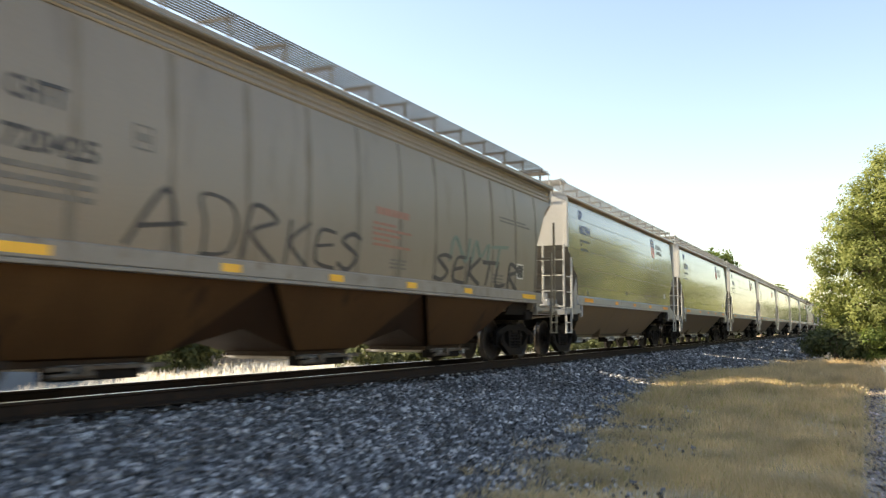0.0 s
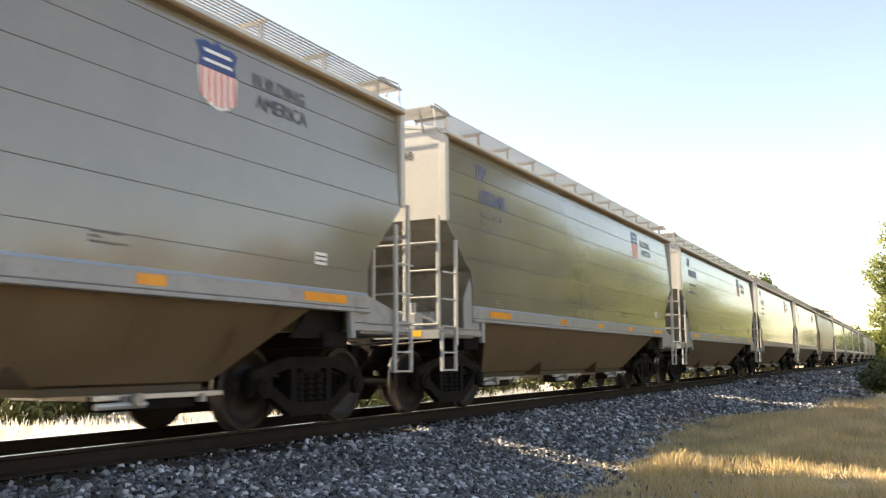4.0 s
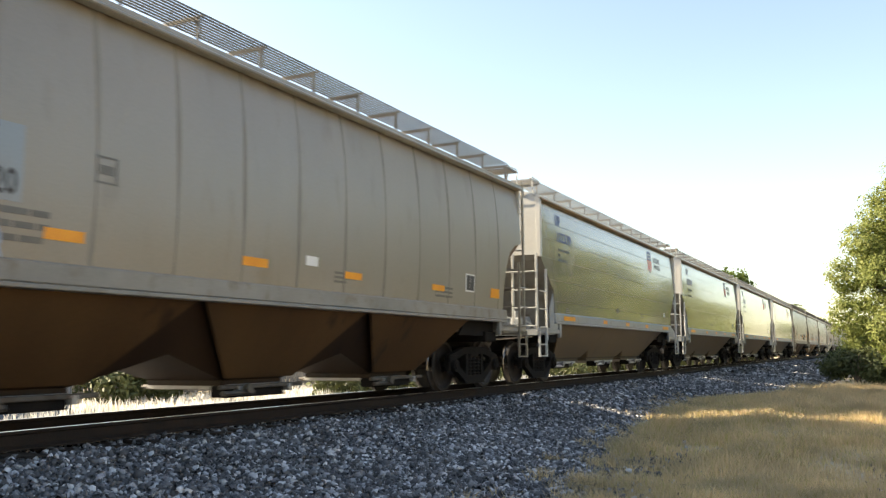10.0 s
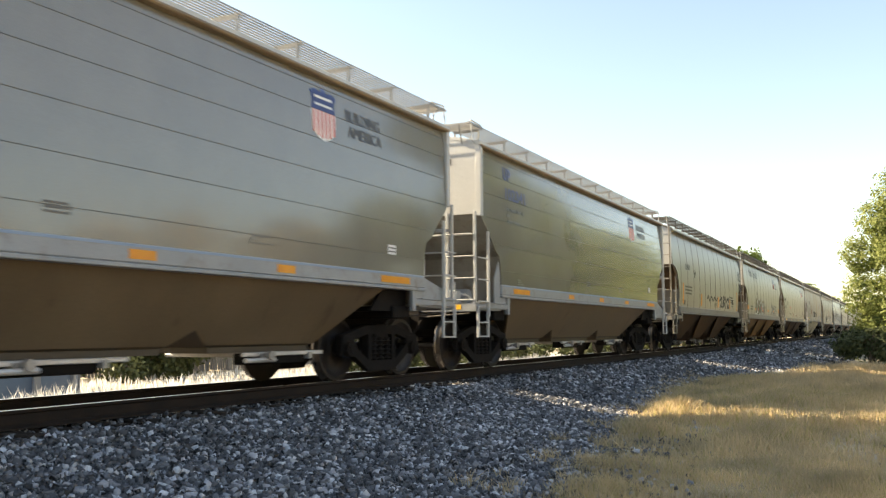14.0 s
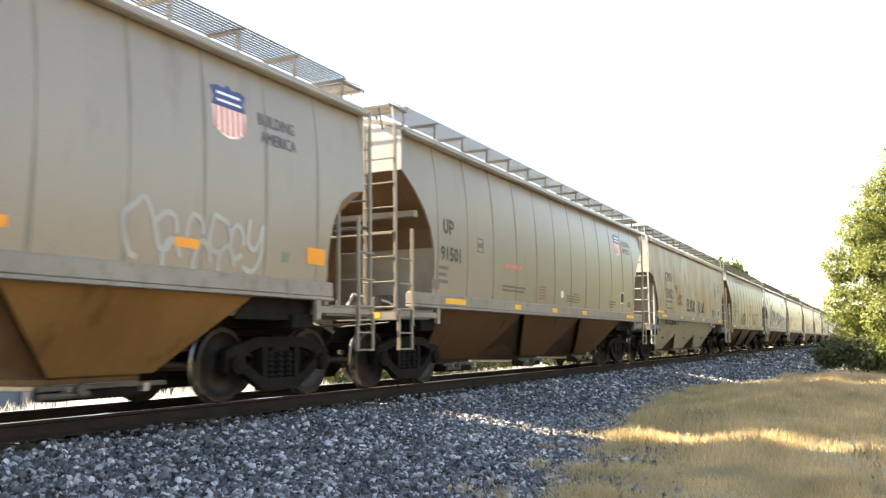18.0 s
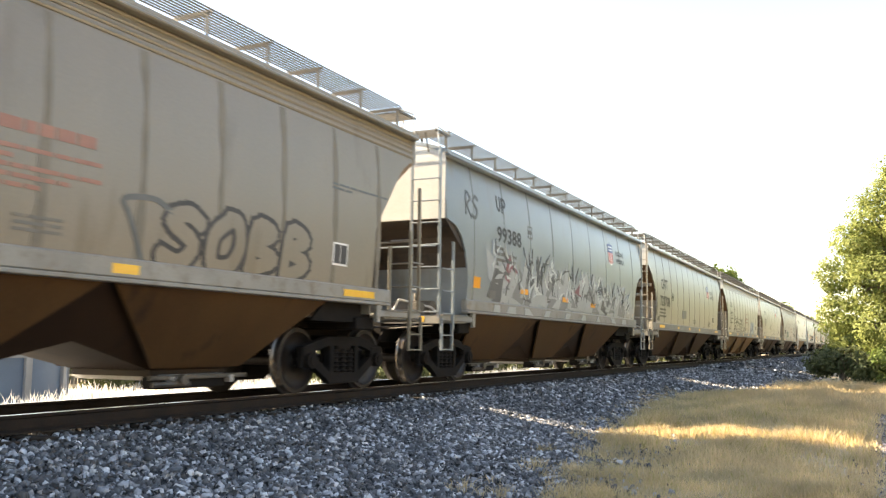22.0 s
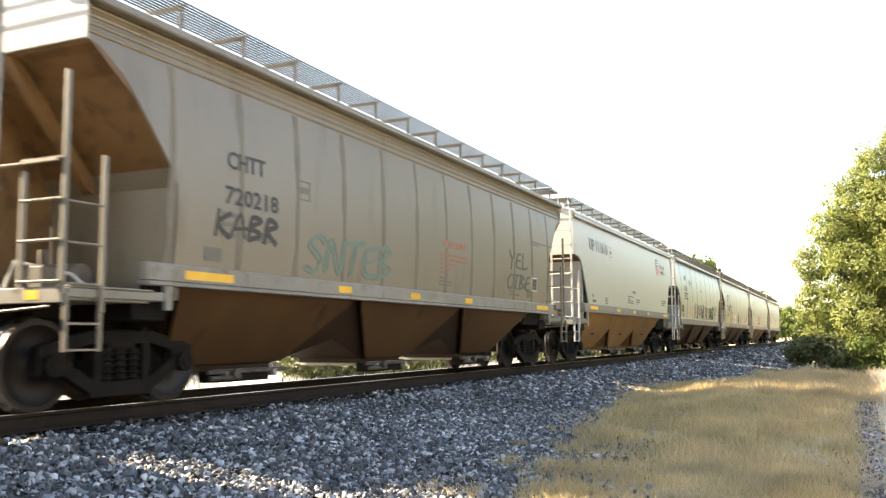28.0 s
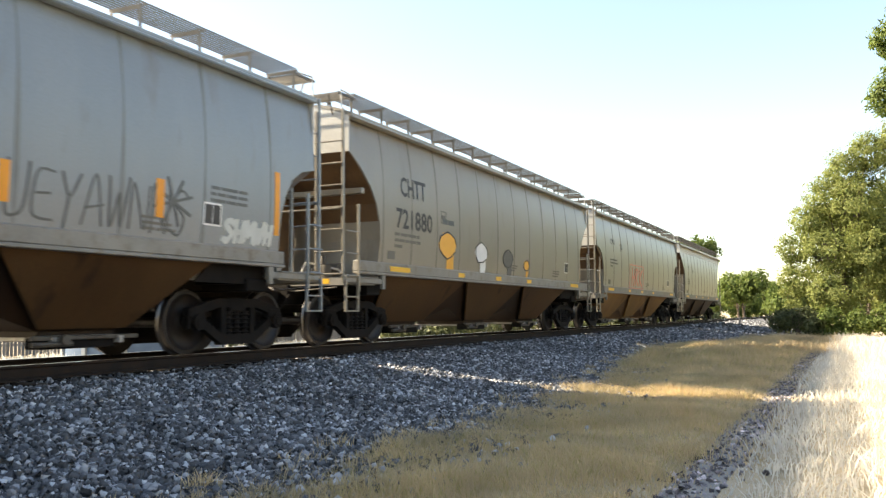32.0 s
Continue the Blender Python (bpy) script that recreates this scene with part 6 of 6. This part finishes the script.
bars(car, kind, 8.12, 8.66, 2.38, 2.47, 1, "pink", 76)
bars(car, kind, 7.3, 8.25, 1.98, 2.26, 4, "faint", 33)
bars(car, kind, 8.72, 9.4, 1.98, 2.18, 3, "faint", 34)
bars(car, kind, 13.9, 14.9, 2.1, 2.32, 3, "faint", 35)
plate(car, kind, [[(15.6, 1.85), (15.85, 1.85), (15.85, 2.1), (15.6, 2.1)]], "spray_green", "sticker", "small green placard")
marks(24, CM, "23269", 2.42, 3.08, 0.24, 0.27, to=3.31, code_y=2.45, code_to=3.18)
tape(24, [(1.52, 1.77, 0.15, 1.07), (4.24, 1.80, 0.13, 0.5), (7.0, 1.88, 0.17, 0.5), (9.82, 1.88, 0.15, 0.5), (12.4, 1.94, 0.16, 0.56), (15.26, 1.9, 0.14, 1.1)])
tag_strokes(*CARS[24][::2], "BUEYAWK", 5.6, 9.3, 1.7, 2.5, 0.034, "spray_grey", 15)
tag_strokes(*CARS[24][::2], "BUEYAWNNS", 9.45, 13.1, 1.72, 2.4, 0.03, "spray_grey", 18)
tag_strokes(*CARS[24][::2], "CYKR", 1.78, 2.32, 2.0, 2.3, 0.035, "spray_grey", 19)
plate(*CARS[24][::2], [q for i in range(4) for q in ribbon([(12.76 + 0.42 * math.cos(0.3 + i * 0.785), 2.2 + 0.36 * math.sin(0.3 + i * 0.785)), (12.76 - 0.42 * math.cos(0.3 + i * 0.785), 2.2 - 0.36 * math.sin(0.3 + i * 0.785))], 0.045)], "spray_grey", "graffiti", "smudged sprayed star", 0.0085)
tag_strokes(*CARS[24][::2], "SHMWH", 13.9, 15.2, 1.72, 2.05, 0.075, "chalk", 16, 0.05, "chalky white sprayed tag")
bars(*CARS[24][::2], 13.6, 14.5, 2.3, 2.55, 3, "spray_grey", 36)
bars(*CARS[24][::2], 7.8, 9.1, 3.23, 3.29, 1, "pink", 37)
marks(25, CHT, "721880", 2.17, 2.44, 0.42, 0.3, to=4.0, code_y=2.38, code_to=3.67)
rr = random.Random(9)
for y, z, q, m in ((4.9, 1.95, 0.46, "spray_orange"), (7.1, 1.92, 0.38, "spray_white"), (9.15, 1.88, 0.36, "spray_grey"), (10.75, 1.85, 0.22, "spray_orange")):
    plate(*CARS[25][::2], [blob(rr, y, z + q * 0.6, q * 1.1, q * 0.7, 12, 0.15)], m, "graffiti", "sprayed round shape in plain colour", 0.007)
    plate(*CARS[25][::2], [blob(rr, y + q * 0.4, z - q * 0.3, q * 0.5, q * 0.8, 10, 0.2)], m, "graffiti", "", 0.0075)
    plate(*CARS[25][::2], ribbon(blob(rr, y, z + q * 0.6, q * 1.1, q * 0.7, 12, 0.1), 0.035), "spray_black", "graffiti", "", 0.010)
bars(*CARS[25][::2], 4.6, 6.2, 2.72, 2.84, 1, "spray_grey", 38)
marks(26, CM, None, 2.4, 2.9, 0.22)
plate(*CARS[26][::2], ribbon([(5.9, 1.65), (5.9, 2.7), (8.75, 2.7), (8.75, 1.65), (5.9, 1.65)], 0.05), "red", "graffiti", "red painted frame")
tag_strokes(*CARS[26][::2], "HRK", 6.2, 8.5, 1.8, 2.55, 0.1, "red", 17)
marks(27, CHT, None, 2.6, 2.7, 0.2)

# end numbers on the silver cars
for k, num in SILVER_NUMBERS.items():
    car = CARS[k][0]
    me = LETTERS[num].copy()
    for v in me.vertices:
        v.co = (0.40 + v.co.x * 0.19, 0.204, 4.14 + v.co.y * 0.20)
    me.materials.clear()
    me.materials.append(M["ink"])
    part("end_lettering", me, None, car)


# ---- trees, bushes, grass ----
def leaves_mesh(name, blobs, count, size, seed, mat, hollow=0.55):
    """Many small bent leaves in clumps over a set of ellipsoids (centre, radii)."""
    rng = np.random.default_rng(seed)
    vol = np.array([b[1][0] * b[1][1] * b[1][2] for b in blobs]) ** 0.67
    pick = rng.choice(len(blobs), count, p=vol / vol.sum())
    c = np.array([b[0] for b in blobs])[pick]
    rad = np.array([b[1] for b in blobs])[pick]
    d = rng.normal(size=(count, 3))
    d /= np.linalg.norm(d, axis=1, keepdims=True)
    # clumps: pull directions towards a set of sprigs
    sprigs = rng.normal(size=(60, 3))
    sprigs /= np.linalg.norm(sprigs, axis=1, keepdims=True)
    near = sprigs[np.argmax(d @ sprigs.T + rng.normal(0, 0.12, (count, 60)), axis=1)]
    d = d * 0.5 + near * 0.5
    d /= np.linalg.norm(d, axis=1, keepdims=True)
    rr = hollow + (1.08 - hollow) * rng.random(count) ** 0.6
    rr *= 0.86 + 0.28 * np.sin(near[:, 0] * 9 + near[:, 2] * 7 + pick) * 0.6
    ctr = c + d * rad * rr[:, None] + rng.normal(0, size * 0.7, (count, 3))
    s = size * rng.uniform(0.6, 1.4, count)[:, None]
    n = d * 0.9 + rng.normal(0, 0.5, (count, 3)) + np.array([0, 0, 0.35])      # leaves turn their faces outwards and up
    n /= np.linalg.norm(n, axis=1, keepdims=True)
    u = np.cross(n, rng.normal(size=(count, 3)))
    u /= np.linalg.norm(u, axis=1, keepdims=True)
    w = np.cross(n, u)
    pts = np.stack([ctr - u * s, ctr + w * s * 0.45 + n * s * 0.12, ctr + u * s, ctr - w * s * 0.45 + n * s * 0.12], 1).reshape(-1, 3)
    idx = (np.arange(count)[:, None, None] * 4 + np.array([[0, 1, 2], [0, 2, 3]])[None]).reshape(-1)
    return fast_mesh(name, pts, idx, [3] * (2 * count), mat)


def tree(name, label, x, y, height, blobs, count, size, seed, mat, trunk_r=0.22, stems=1, category="tree", group=""):
    """A tree: tapered trunk with limbs, and a crown of small leaves. blobs are relative to the foot."""
    t = thing(name, label, category, group, at=pose(x, y, ground_h(x, y)))
    r = random.Random(seed)
    g = Geo()
    for _ in range(stems):
        lean = (r.uniform(-0.5, 0.5), r.uniform(-0.5, 0.5))
        pts = [(lean[0] * k / 4 + r.uniform(-0.1, 0.1) * (k > 0), lean[1] * k / 4, height * 0.8 * k / 4 - 0.1) for k in range(5)]
        for k in range(4):
            g.tube(pts[k], pts[k + 1], trunk_r * (1 - 0.2 * k), 9, trunk_r * (1 - 0.2 * (k + 1)))
        for c, rad in blobs[:10]:
            a = pts[r.choice((1, 2, 3))]
            mid = ((a[0] + c[0]) / 2, (a[1] + c[1]) / 2, (a[2] + c[2]) / 2 + 0.3)
            g.tube(a, mid, trunk_r * 0.4, 6, trunk_r * 0.25)
            g.tube(mid, c, trunk_r * 0.25, 6, trunk_r * 0.08)
    part("trunk", g, M["bark"], t)
    part("crown", leaves_mesh("crown", blobs, count, size, seed, M[mat]), None, t)
    return t


def heap(seed, n, spread_x, spread_y, z0, z1, r0, r1):
    r = random.Random(seed)
    out = []
    for _ in range(n):
        rad = r.uniform(r0, r1)
        out.append(((r.uniform(-spread_x, spread_x), r.uniform(-spread_y, spread_y), r.uniform(z0, z1)), (rad, rad * r.uniform(0.8, 1.1), rad * r.uniform(0.7, 1.0))))
    return out


EDGE = "trees at the wood's edge"
def crown(x, *blobs):
    """Crown parts given by their place along the wood's edge, height and radius, for a tree whose foot is at x."""
    return [((u - x, v, z), (r, r * 1.05, r * 0.95)) for u, v, z, r in blobs]


tree("broadleaf_tree", "sunlit yellow-green broadleaf tree at the edge of the verge", 1.5, 45.0, 8.5,
     crown(1.5, (-1.1, -0.6, 1.3, 1.2), (-1.1, -0.3, 3.2, 1.25), (-1.25, 0, 5.0, 1.1), (-0.35, 0, 6.5, 1.25), (0.5, 0, 7.8, 1.35), (1.5, 0, 9.2, 1.4),
           (2.7, 0, 10.2, 1.35), (0.7, -0.6, 4.8, 1.8), (1.0, -0.8, 2.4, 1.8), (2.2, -0.3, 7.2, 1.9), (2.8, -0.6, 4.4, 1.9)), 60000, 0.075, 21, "leaf", 0.2, 2, group=EDGE)
tree("broadleaf_tree", "sunlit green broadleaf tree with dense low branches", 5.6, 46, 10.0,
     crown(5.6, (4.1, 0, 10.7, 1.4), (5.5, 0, 11.1, 1.3), (6.9, 0, 10.4, 1.6), (4.6, 0, 8.4, 1.9), (6.7, 0, 7.8, 2.0), (4.0, -0.5, 5.6, 1.9), (5.6, -0.5, 4.4, 2.0),
           (7.5, -0.3, 4.9, 1.9), (4.4, -0.7, 2.3, 1.8), (6.5, -0.7, 2.2, 1.9)), 46000, 0.085, 22, "leaf", 0.22, 2, group=EDGE)
tree("broadleaf_tree", "green broadleaf tree in the wood's edge", 9.6, 46, 10.0,
     heap(3, 12, 2.4, 1.8, 1.6, 9.4, 1.6, 2.3), 34000, 0.10, 23, "leaf", 0.22, 2, group=EDGE)
tree("broadleaf_tree", "green broadleaf tree in the wood's edge", 14.8, 47, 11.0,
     heap(4, 12, 2.8, 2.0, 1.6, 9.8, 1.8, 2.5), 28000, 0.11, 24, "leaf", 0.24, 2, group=EDGE)
tree("tall_tree", "tall dark green tree with airy layered branches", 7.4, 51, 21,
     crown(10.4, (7.2, 0, 14.5, 1.5), (8.6, 0, 16.0, 1.8), (7.6, 0.5, 18.0, 1.5), (9.2, 0, 19.6, 1.8), (9.0, 0, 22.4, 1.5), (10.8, 0, 24.2, 1.8), (12.4, 0, 22.6, 2.0), (11.2, 0, 18.2, 2.2),
           (13.4, 0, 19.6, 2.2), (12.6, 0, 15.4, 2.4), (10.2, -0.5, 13.2, 1.9), (14.6, 0, 16.8, 2.0), (13.6, 0, 25.0, 1.7), (15.4, 0, 22.2, 2.0)), 44000, 0.15, 25, "leaf_dark", 0.34, 1, group=EDGE)
tree("bush", "dark green bush in the train's shadow at the wood's foot", -1.2, 42.2, 1.9, heap(6, 9, 1.1, 0.7, 0.3, 1.4, 0.4, 0.8), 6000, 0.09, 26, "leaf_dull", 0.06, 3, "bush", EDGE)
tree("bush", "deep green bush at the wood's foot", 2.2, 41.2, 2.4, heap(7, 9, 2.2, 0.7, 0.3, 1.4, 0.5, 0.9), 7000, 0.10, 27, "leaf_dark", 0.06, 3, "bush", EDGE)
tree("bush", "low green bush at the wood's foot", 7.4, 42.0, 2.6, heap(8, 8, 2.4, 0.8, 0.4, 1.6, 0.8, 1.3), 6000, 0.13, 28, "leaf", 0.06, 3, "bush", EDGE)
for i in range(7):      # the wood goes on along the line
    tree("broadleaf_tree", "green broadleaf tree further along the line", 2.6 + 0.8 * i + (i % 2) * 2.0, 58 + 15 * i, 10, heap(30 + i, 9, 2.4, 3.0, 2, 8.0, 1.8, 2.6), 4500, 0.3, 60 + i, "leaf", 0.25, 1, group=EDGE)
for i, (x, y, h) in enumerate(((-17.0, 112, 11.5), (-20.5, 118, 10.5), (-12.8, 128, 8.2), (-16.0, 150, 9.0), (-24, 140, 9))):
    tree("broadleaf_tree", "dark tree standing beyond the track", x, y, h, heap(50 + i, 8, 2.0, 2.0, h * 0.45, h * 0.86, 1.4, 2.1), 4500, 0.3, 80 + i, "leaf_dark", 0.25, 1, group="trees beyond the track")
for i in range(7):
    x, y = -30 + 5.5 * i, 225 + 9 * (i % 3)
    tree("broadleaf_tree", "distant green tree at the end of the line", x, y, 10, heap(70 + i, 7, 3.0, 2.5, 1.5, 7.5, 2.2, 3.2), 3000, 0.45, 100 + i, "leaf_dark", 0.3, 1, group="distant trees")
for i in range(14):     # wood behind the field, mirrored in the glossy cars
    y = -46 + 11.5 * i
    x = 27 + 4 * math.sin(i * 2.1)
    tall = 2 if 5 <= i <= 9 else 0
    tree("broadleaf_tree", "green tree across the dry field", x, y, 7.0, heap(90 + i, 8 + tall, 3.4, 4.6, 1.2, 4.6 + tall + 1.8 * (i % 3 == 0), 1.8, 2.8), 2200 + 500 * tall, 0.5, 120 + i, "leaf_tan", 0.3, 1, group="trees across the field")
# beyond the track
tree("bush", "olive bush among tall dry grass beyond the track", -24, 23.2, 2.6, heap(11, 8, 1.8, 1.5, 0.5, 1.7, 0.7, 1.2), 7000, 0.11, 40, "leaf_dull", 0.06, 3, "bush", "bushes beyond the track")
tree("bush", "dull olive bush beyond the track", -21, 4.5, 2.6, heap(12, 8, 1.2, 2.4, 0.4, 1.5, 0.7, 1.2), 7000, 0.11, 41, "leaf_dull", 0.06, 3, "bush", "bushes beyond the track")
tree("bush", "dull olive bush beyond the track", -21, -2, 2.6, heap(13, 8, 1.2, 2.4, 0.4, 1.5, 0.7, 1.2), 5000, 0.12, 42, "leaf_dull", 0.06, 3, "bush", "bushes beyond the track")
for i in range(8):
    tree("bush", "dull green scrub beyond the track", -27 - 2 * (i % 2), 29 + 9 * i, 3.0, heap(14 + i, 7, 2.0, 3.2, 0.5, 2.0, 0.9, 1.5), 3000, 0.16, 43 + i, "leaf_dull", 0.08, 2, "bush", "bushes beyond the track")


for i in range(13):
    tree("bush", "dull olive scrub along the far side of the track", -15.6 - 1.2 * (i % 3), 27 + 7.5 * i, 1.7, heap(140 + i, 9, 0.9, 4.2, 0.2, 0.9, 0.7, 1.0), 2600, 0.15, 160 + i, "leaf_dull", 0.05, 2, "bush", "bushes beyond the track")


def blades(name, label, count, place, h0, h1, width, seed, mat, lean=0.5):
    """Grass: slender bent blades, joined in one mesh. place(rng, n) gives x, y, z and a height factor."""
    rng = np.random.default_rng(seed)
    x, y, z, k = place(rng, count)
    count = len(x)
    h = rng.uniform(h0, h1, count) * k
    a = rng.uniform(0, 2 * math.pi, count)
    w = width * rng.uniform(0.6, 1.4, count)
    bx, by = np.cos(a), np.sin(a)
    l = rng.uniform(0.1, lean, count) * h
    la = rng.uniform(0, 2 * math.pi, count)
    lx, ly = np.cos(la) * l, np.sin(la) * l
    base = np.stack([x, y, z], 1)
    side = np.stack([bx * w, by * w, np.zeros(count)], 1)
    mid = base + np.stack([lx * 0.35, ly * 0.35, h * 0.6], 1)
    tip = base + np.stack([lx, ly, h], 1)
    pts = np.stack([base - side, base + side, mid + side * 0.7, mid - side * 0.7, tip], 1).reshape(-1, 3)
    o = np.arange(count)[:, None] * 5
    flat = np.concatenate([(o + np.array([[0, 1, 2, 3]])).ravel(), (o + np.array([[3, 2, 4]])).ravel()])
    me = fast_mesh(name, pts, flat, [4] * count + [3] * count, M[mat])
    return tagged(new(name, me), label, "grass", kind="stuff")


def clump(x, y, s=0.9):
    return np.array([noise.noise((float(u) * s, float(v) * s, 4.0)) for u, v in zip(x, y)])


def verge(y0, y1):
    def place(rng, n):
        y = rng.uniform(y0, y1, n)
        t = toes(y)
        x = t - 0.25 + (0.02 - t + 0.25) * rng.random(n) + 0.22 * rng.random(n) ** 4
        c = clump(x, y)
        keep = c + rng.uniform(0.0, 0.85, n) > 0
        x, y, c = x[keep], y[keep], c[keep]
        z = np.array([ground_h(float(u), float(v)) - 0.04 for u, v in zip(x, y)])
        return x, y, z, 0.8 + 1.1 * np.clip(c, -0.15, 0.8)
    return place


def field(x0, x1, y0, y1):
    def place(rng, n):
        x, y = rng.uniform(x0, x1, n), rng.uniform(y0, y1, n)
        c = clump(x, y)
        z = np.array([ground_h(float(u), float(v)) - 0.04 for u, v in zip(x, y)])
        return x, y, z, 0.8 + 0.7 * np.clip(c, -0.5, 0.8)
    return place


blades("grass", "short parched straw and olive grass on the verge", 76000, verge(-9, 12), 0.07, 0.18, 0.0045, 1, "straw", 1.2)
blades("grass", "short greenish grass among the straw on the verge", 22000, verge(-9, 13), 0.06, 0.15, 0.0045, 2, "green_grass", 1.2)
blades("grass", "parched grass on the verge", 52000, verge(12, 40), 0.12, 0.26, 0.008, 3, "straw", 0.9)
blades("grass", "greenish grass among the straw on the verge", 14000, verge(13, 40), 0.12, 0.24, 0.008, 4, "green_grass", 0.9)
def tufts(rng, n):
    """Small tufts at the ballast's foot."""
    m = n // 26
    cy = rng.uniform(-6, 30, m)
    cx = toes(cy) - 0.75 * rng.random(m) ** 1.5
    k = rng.integers(0, m, n)
    x, y = cx[k] + rng.normal(0, 0.05, n), cy[k] + rng.normal(0, 0.05, n)
    z = np.array([max(ground_h(float(u), float(v)), bed_h(float(u), float(v))) - 0.03 for u, v in zip(x, y)])
    return x, y, z, np.ones(n)


blades("grass", "small dry tufts among the ballast stones", 5200, tufts, 0.07, 0.2, 0.006, 14, "straw", 1.2)
blades("grass", "flattened straw litter on the verge", 24000, verge(-7, 16), 0.02, 0.06, 0.005, 15, "straw", 5.0)
blades("grass", "sparse straw creeping over the worn path", 9000, field(-0.1, 0.7, -10, 34), 0.05, 0.14, 0.005, 12, "straw", 1.3)
blades("grass", "tall dry grass before the wood", 12000, field(-3.5, 1.0, 24, 41), 0.2, 0.45, 0.009, 5, "straw", 0.8)
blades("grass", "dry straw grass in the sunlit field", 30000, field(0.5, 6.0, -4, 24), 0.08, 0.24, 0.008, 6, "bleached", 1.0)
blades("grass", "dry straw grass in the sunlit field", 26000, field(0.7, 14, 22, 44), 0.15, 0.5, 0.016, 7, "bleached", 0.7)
blades("grass", "tall sunlit white grass beyond the track", 18000, field(-16.5, -12.8, 2, 40), 0.26, 0.58, 0.014, 8, "whitish", 0.4)
blades("grass", "sunlit white grass beyond the track", 9000, field(-24, -16, 0, 60), 0.15, 0.4, 0.02, 9, "whitish", 0.5)

# a round pale blue pool and a board fence beyond the track
pool = thing("garden_pool", "round dull blue above-ground pool with grey rim", "pool", at=pose(-20.4, 14.2, 0))
n = 40
ring = lambda r, z: [(r * math.cos(2 * math.pi * i / n), r * math.sin(2 * math.pi * i / n), z) for i in range(n)]
part("pool_wall", Geo().loft([ring(2.6, -0.1), ring(2.6, 1.2), ring(2.54, 1.2), ring(2.54, -0.1)], False), M["pool"], pool, smooth=True)
part("pool_rim", Geo().loft([ring(2.52, 1.2), ring(2.68, 1.2), ring(2.68, 1.26), ring(2.52, 1.26), ring(2.52, 1.2)], False), M["pool_rim"], pool, smooth=True)
part("pool_cover", Geo().loft([ring(2.5, 1.12), ring(1.2, 1.1), ring(0.05, 1.1)], True), M["pool"], pool, "taut blue cover")
for i in range(12):
    a = 2 * math.pi * i / 12
    p = part("pool_post", Geo().box(-0.05, 0.05, -0.09, 0.09, -0.1, 1.22, 0.01), M["pool_rim"], pool)
    p.matrix_basis = pose(2.63 * math.cos(a), 2.63 * math.sin(a), 0, 0, 0, math.degrees(a))
fence = thing("board_fence", "weathered grey upright board fence beyond the track", "fence", at=pose(-27, 13, 0))
board = Geo().box(-0.012, 0.012, -0.07, 0.07, -0.05, 1.85, 0.004).mesh("board", M["board"])
rng = random.Random(3)
for i in range(290):
    b = part("board", board, None, fence)
    b.matrix_basis = pose(rng.uniform(-0.01, 0.01), 0.165 * i, rng.uniform(-0.06, 0.06), rng.uniform(-1, 1), 0, 0)
for z in (0.4, 1.35):
    part("fence_rail", Geo().box(-0.06, -0.02, -0.1, 47.9, z - 0.045, z + 0.045, 0.005), M["board"], fence)
for i in range(20):
    part("fence_post", Geo().box(-0.15, -0.06, 2.45 * i, 0.1 + 2.45 * i, -0.1, 1.75, 0.006), M["board"], fence)

# ---- the train rolls by ----
def motions():
    for (car, length, kind), y in zip(CARS, FRONTS):
        walk(car, [(t, pose(TRACK_X, y - SPEED * t, BODY_Z)) for t in (0, 8, 16, 24, 32)])
        near, past = max(0, int((y - 45) / SPEED * 30)), min(960, int((y + length + 6) / SPEED * 30))
        for truck in [o for o in car.children if o.name.startswith("truck")]:
            for w in [o for o in truck.children if o.name.startswith("wheelset")]:
                e = w.location.y
                turn = math.degrees(SPEED / 0.527) / 30
                steps = list(range(near, past + 1))
                rows = [(i / 30, pose(0, e, AXLE_Z, turn * i, 0, 0)) for i in steps]
                if near > 0:
                    rows.insert(0, (0.0, pose(0, e, AXLE_Z, turn * near, 0, 0)))
                if past < 960:
                    rows.append((32.0, pose(0, e, AXLE_Z, turn * past, 0, 0)))
                walk(w, rows)


motions()
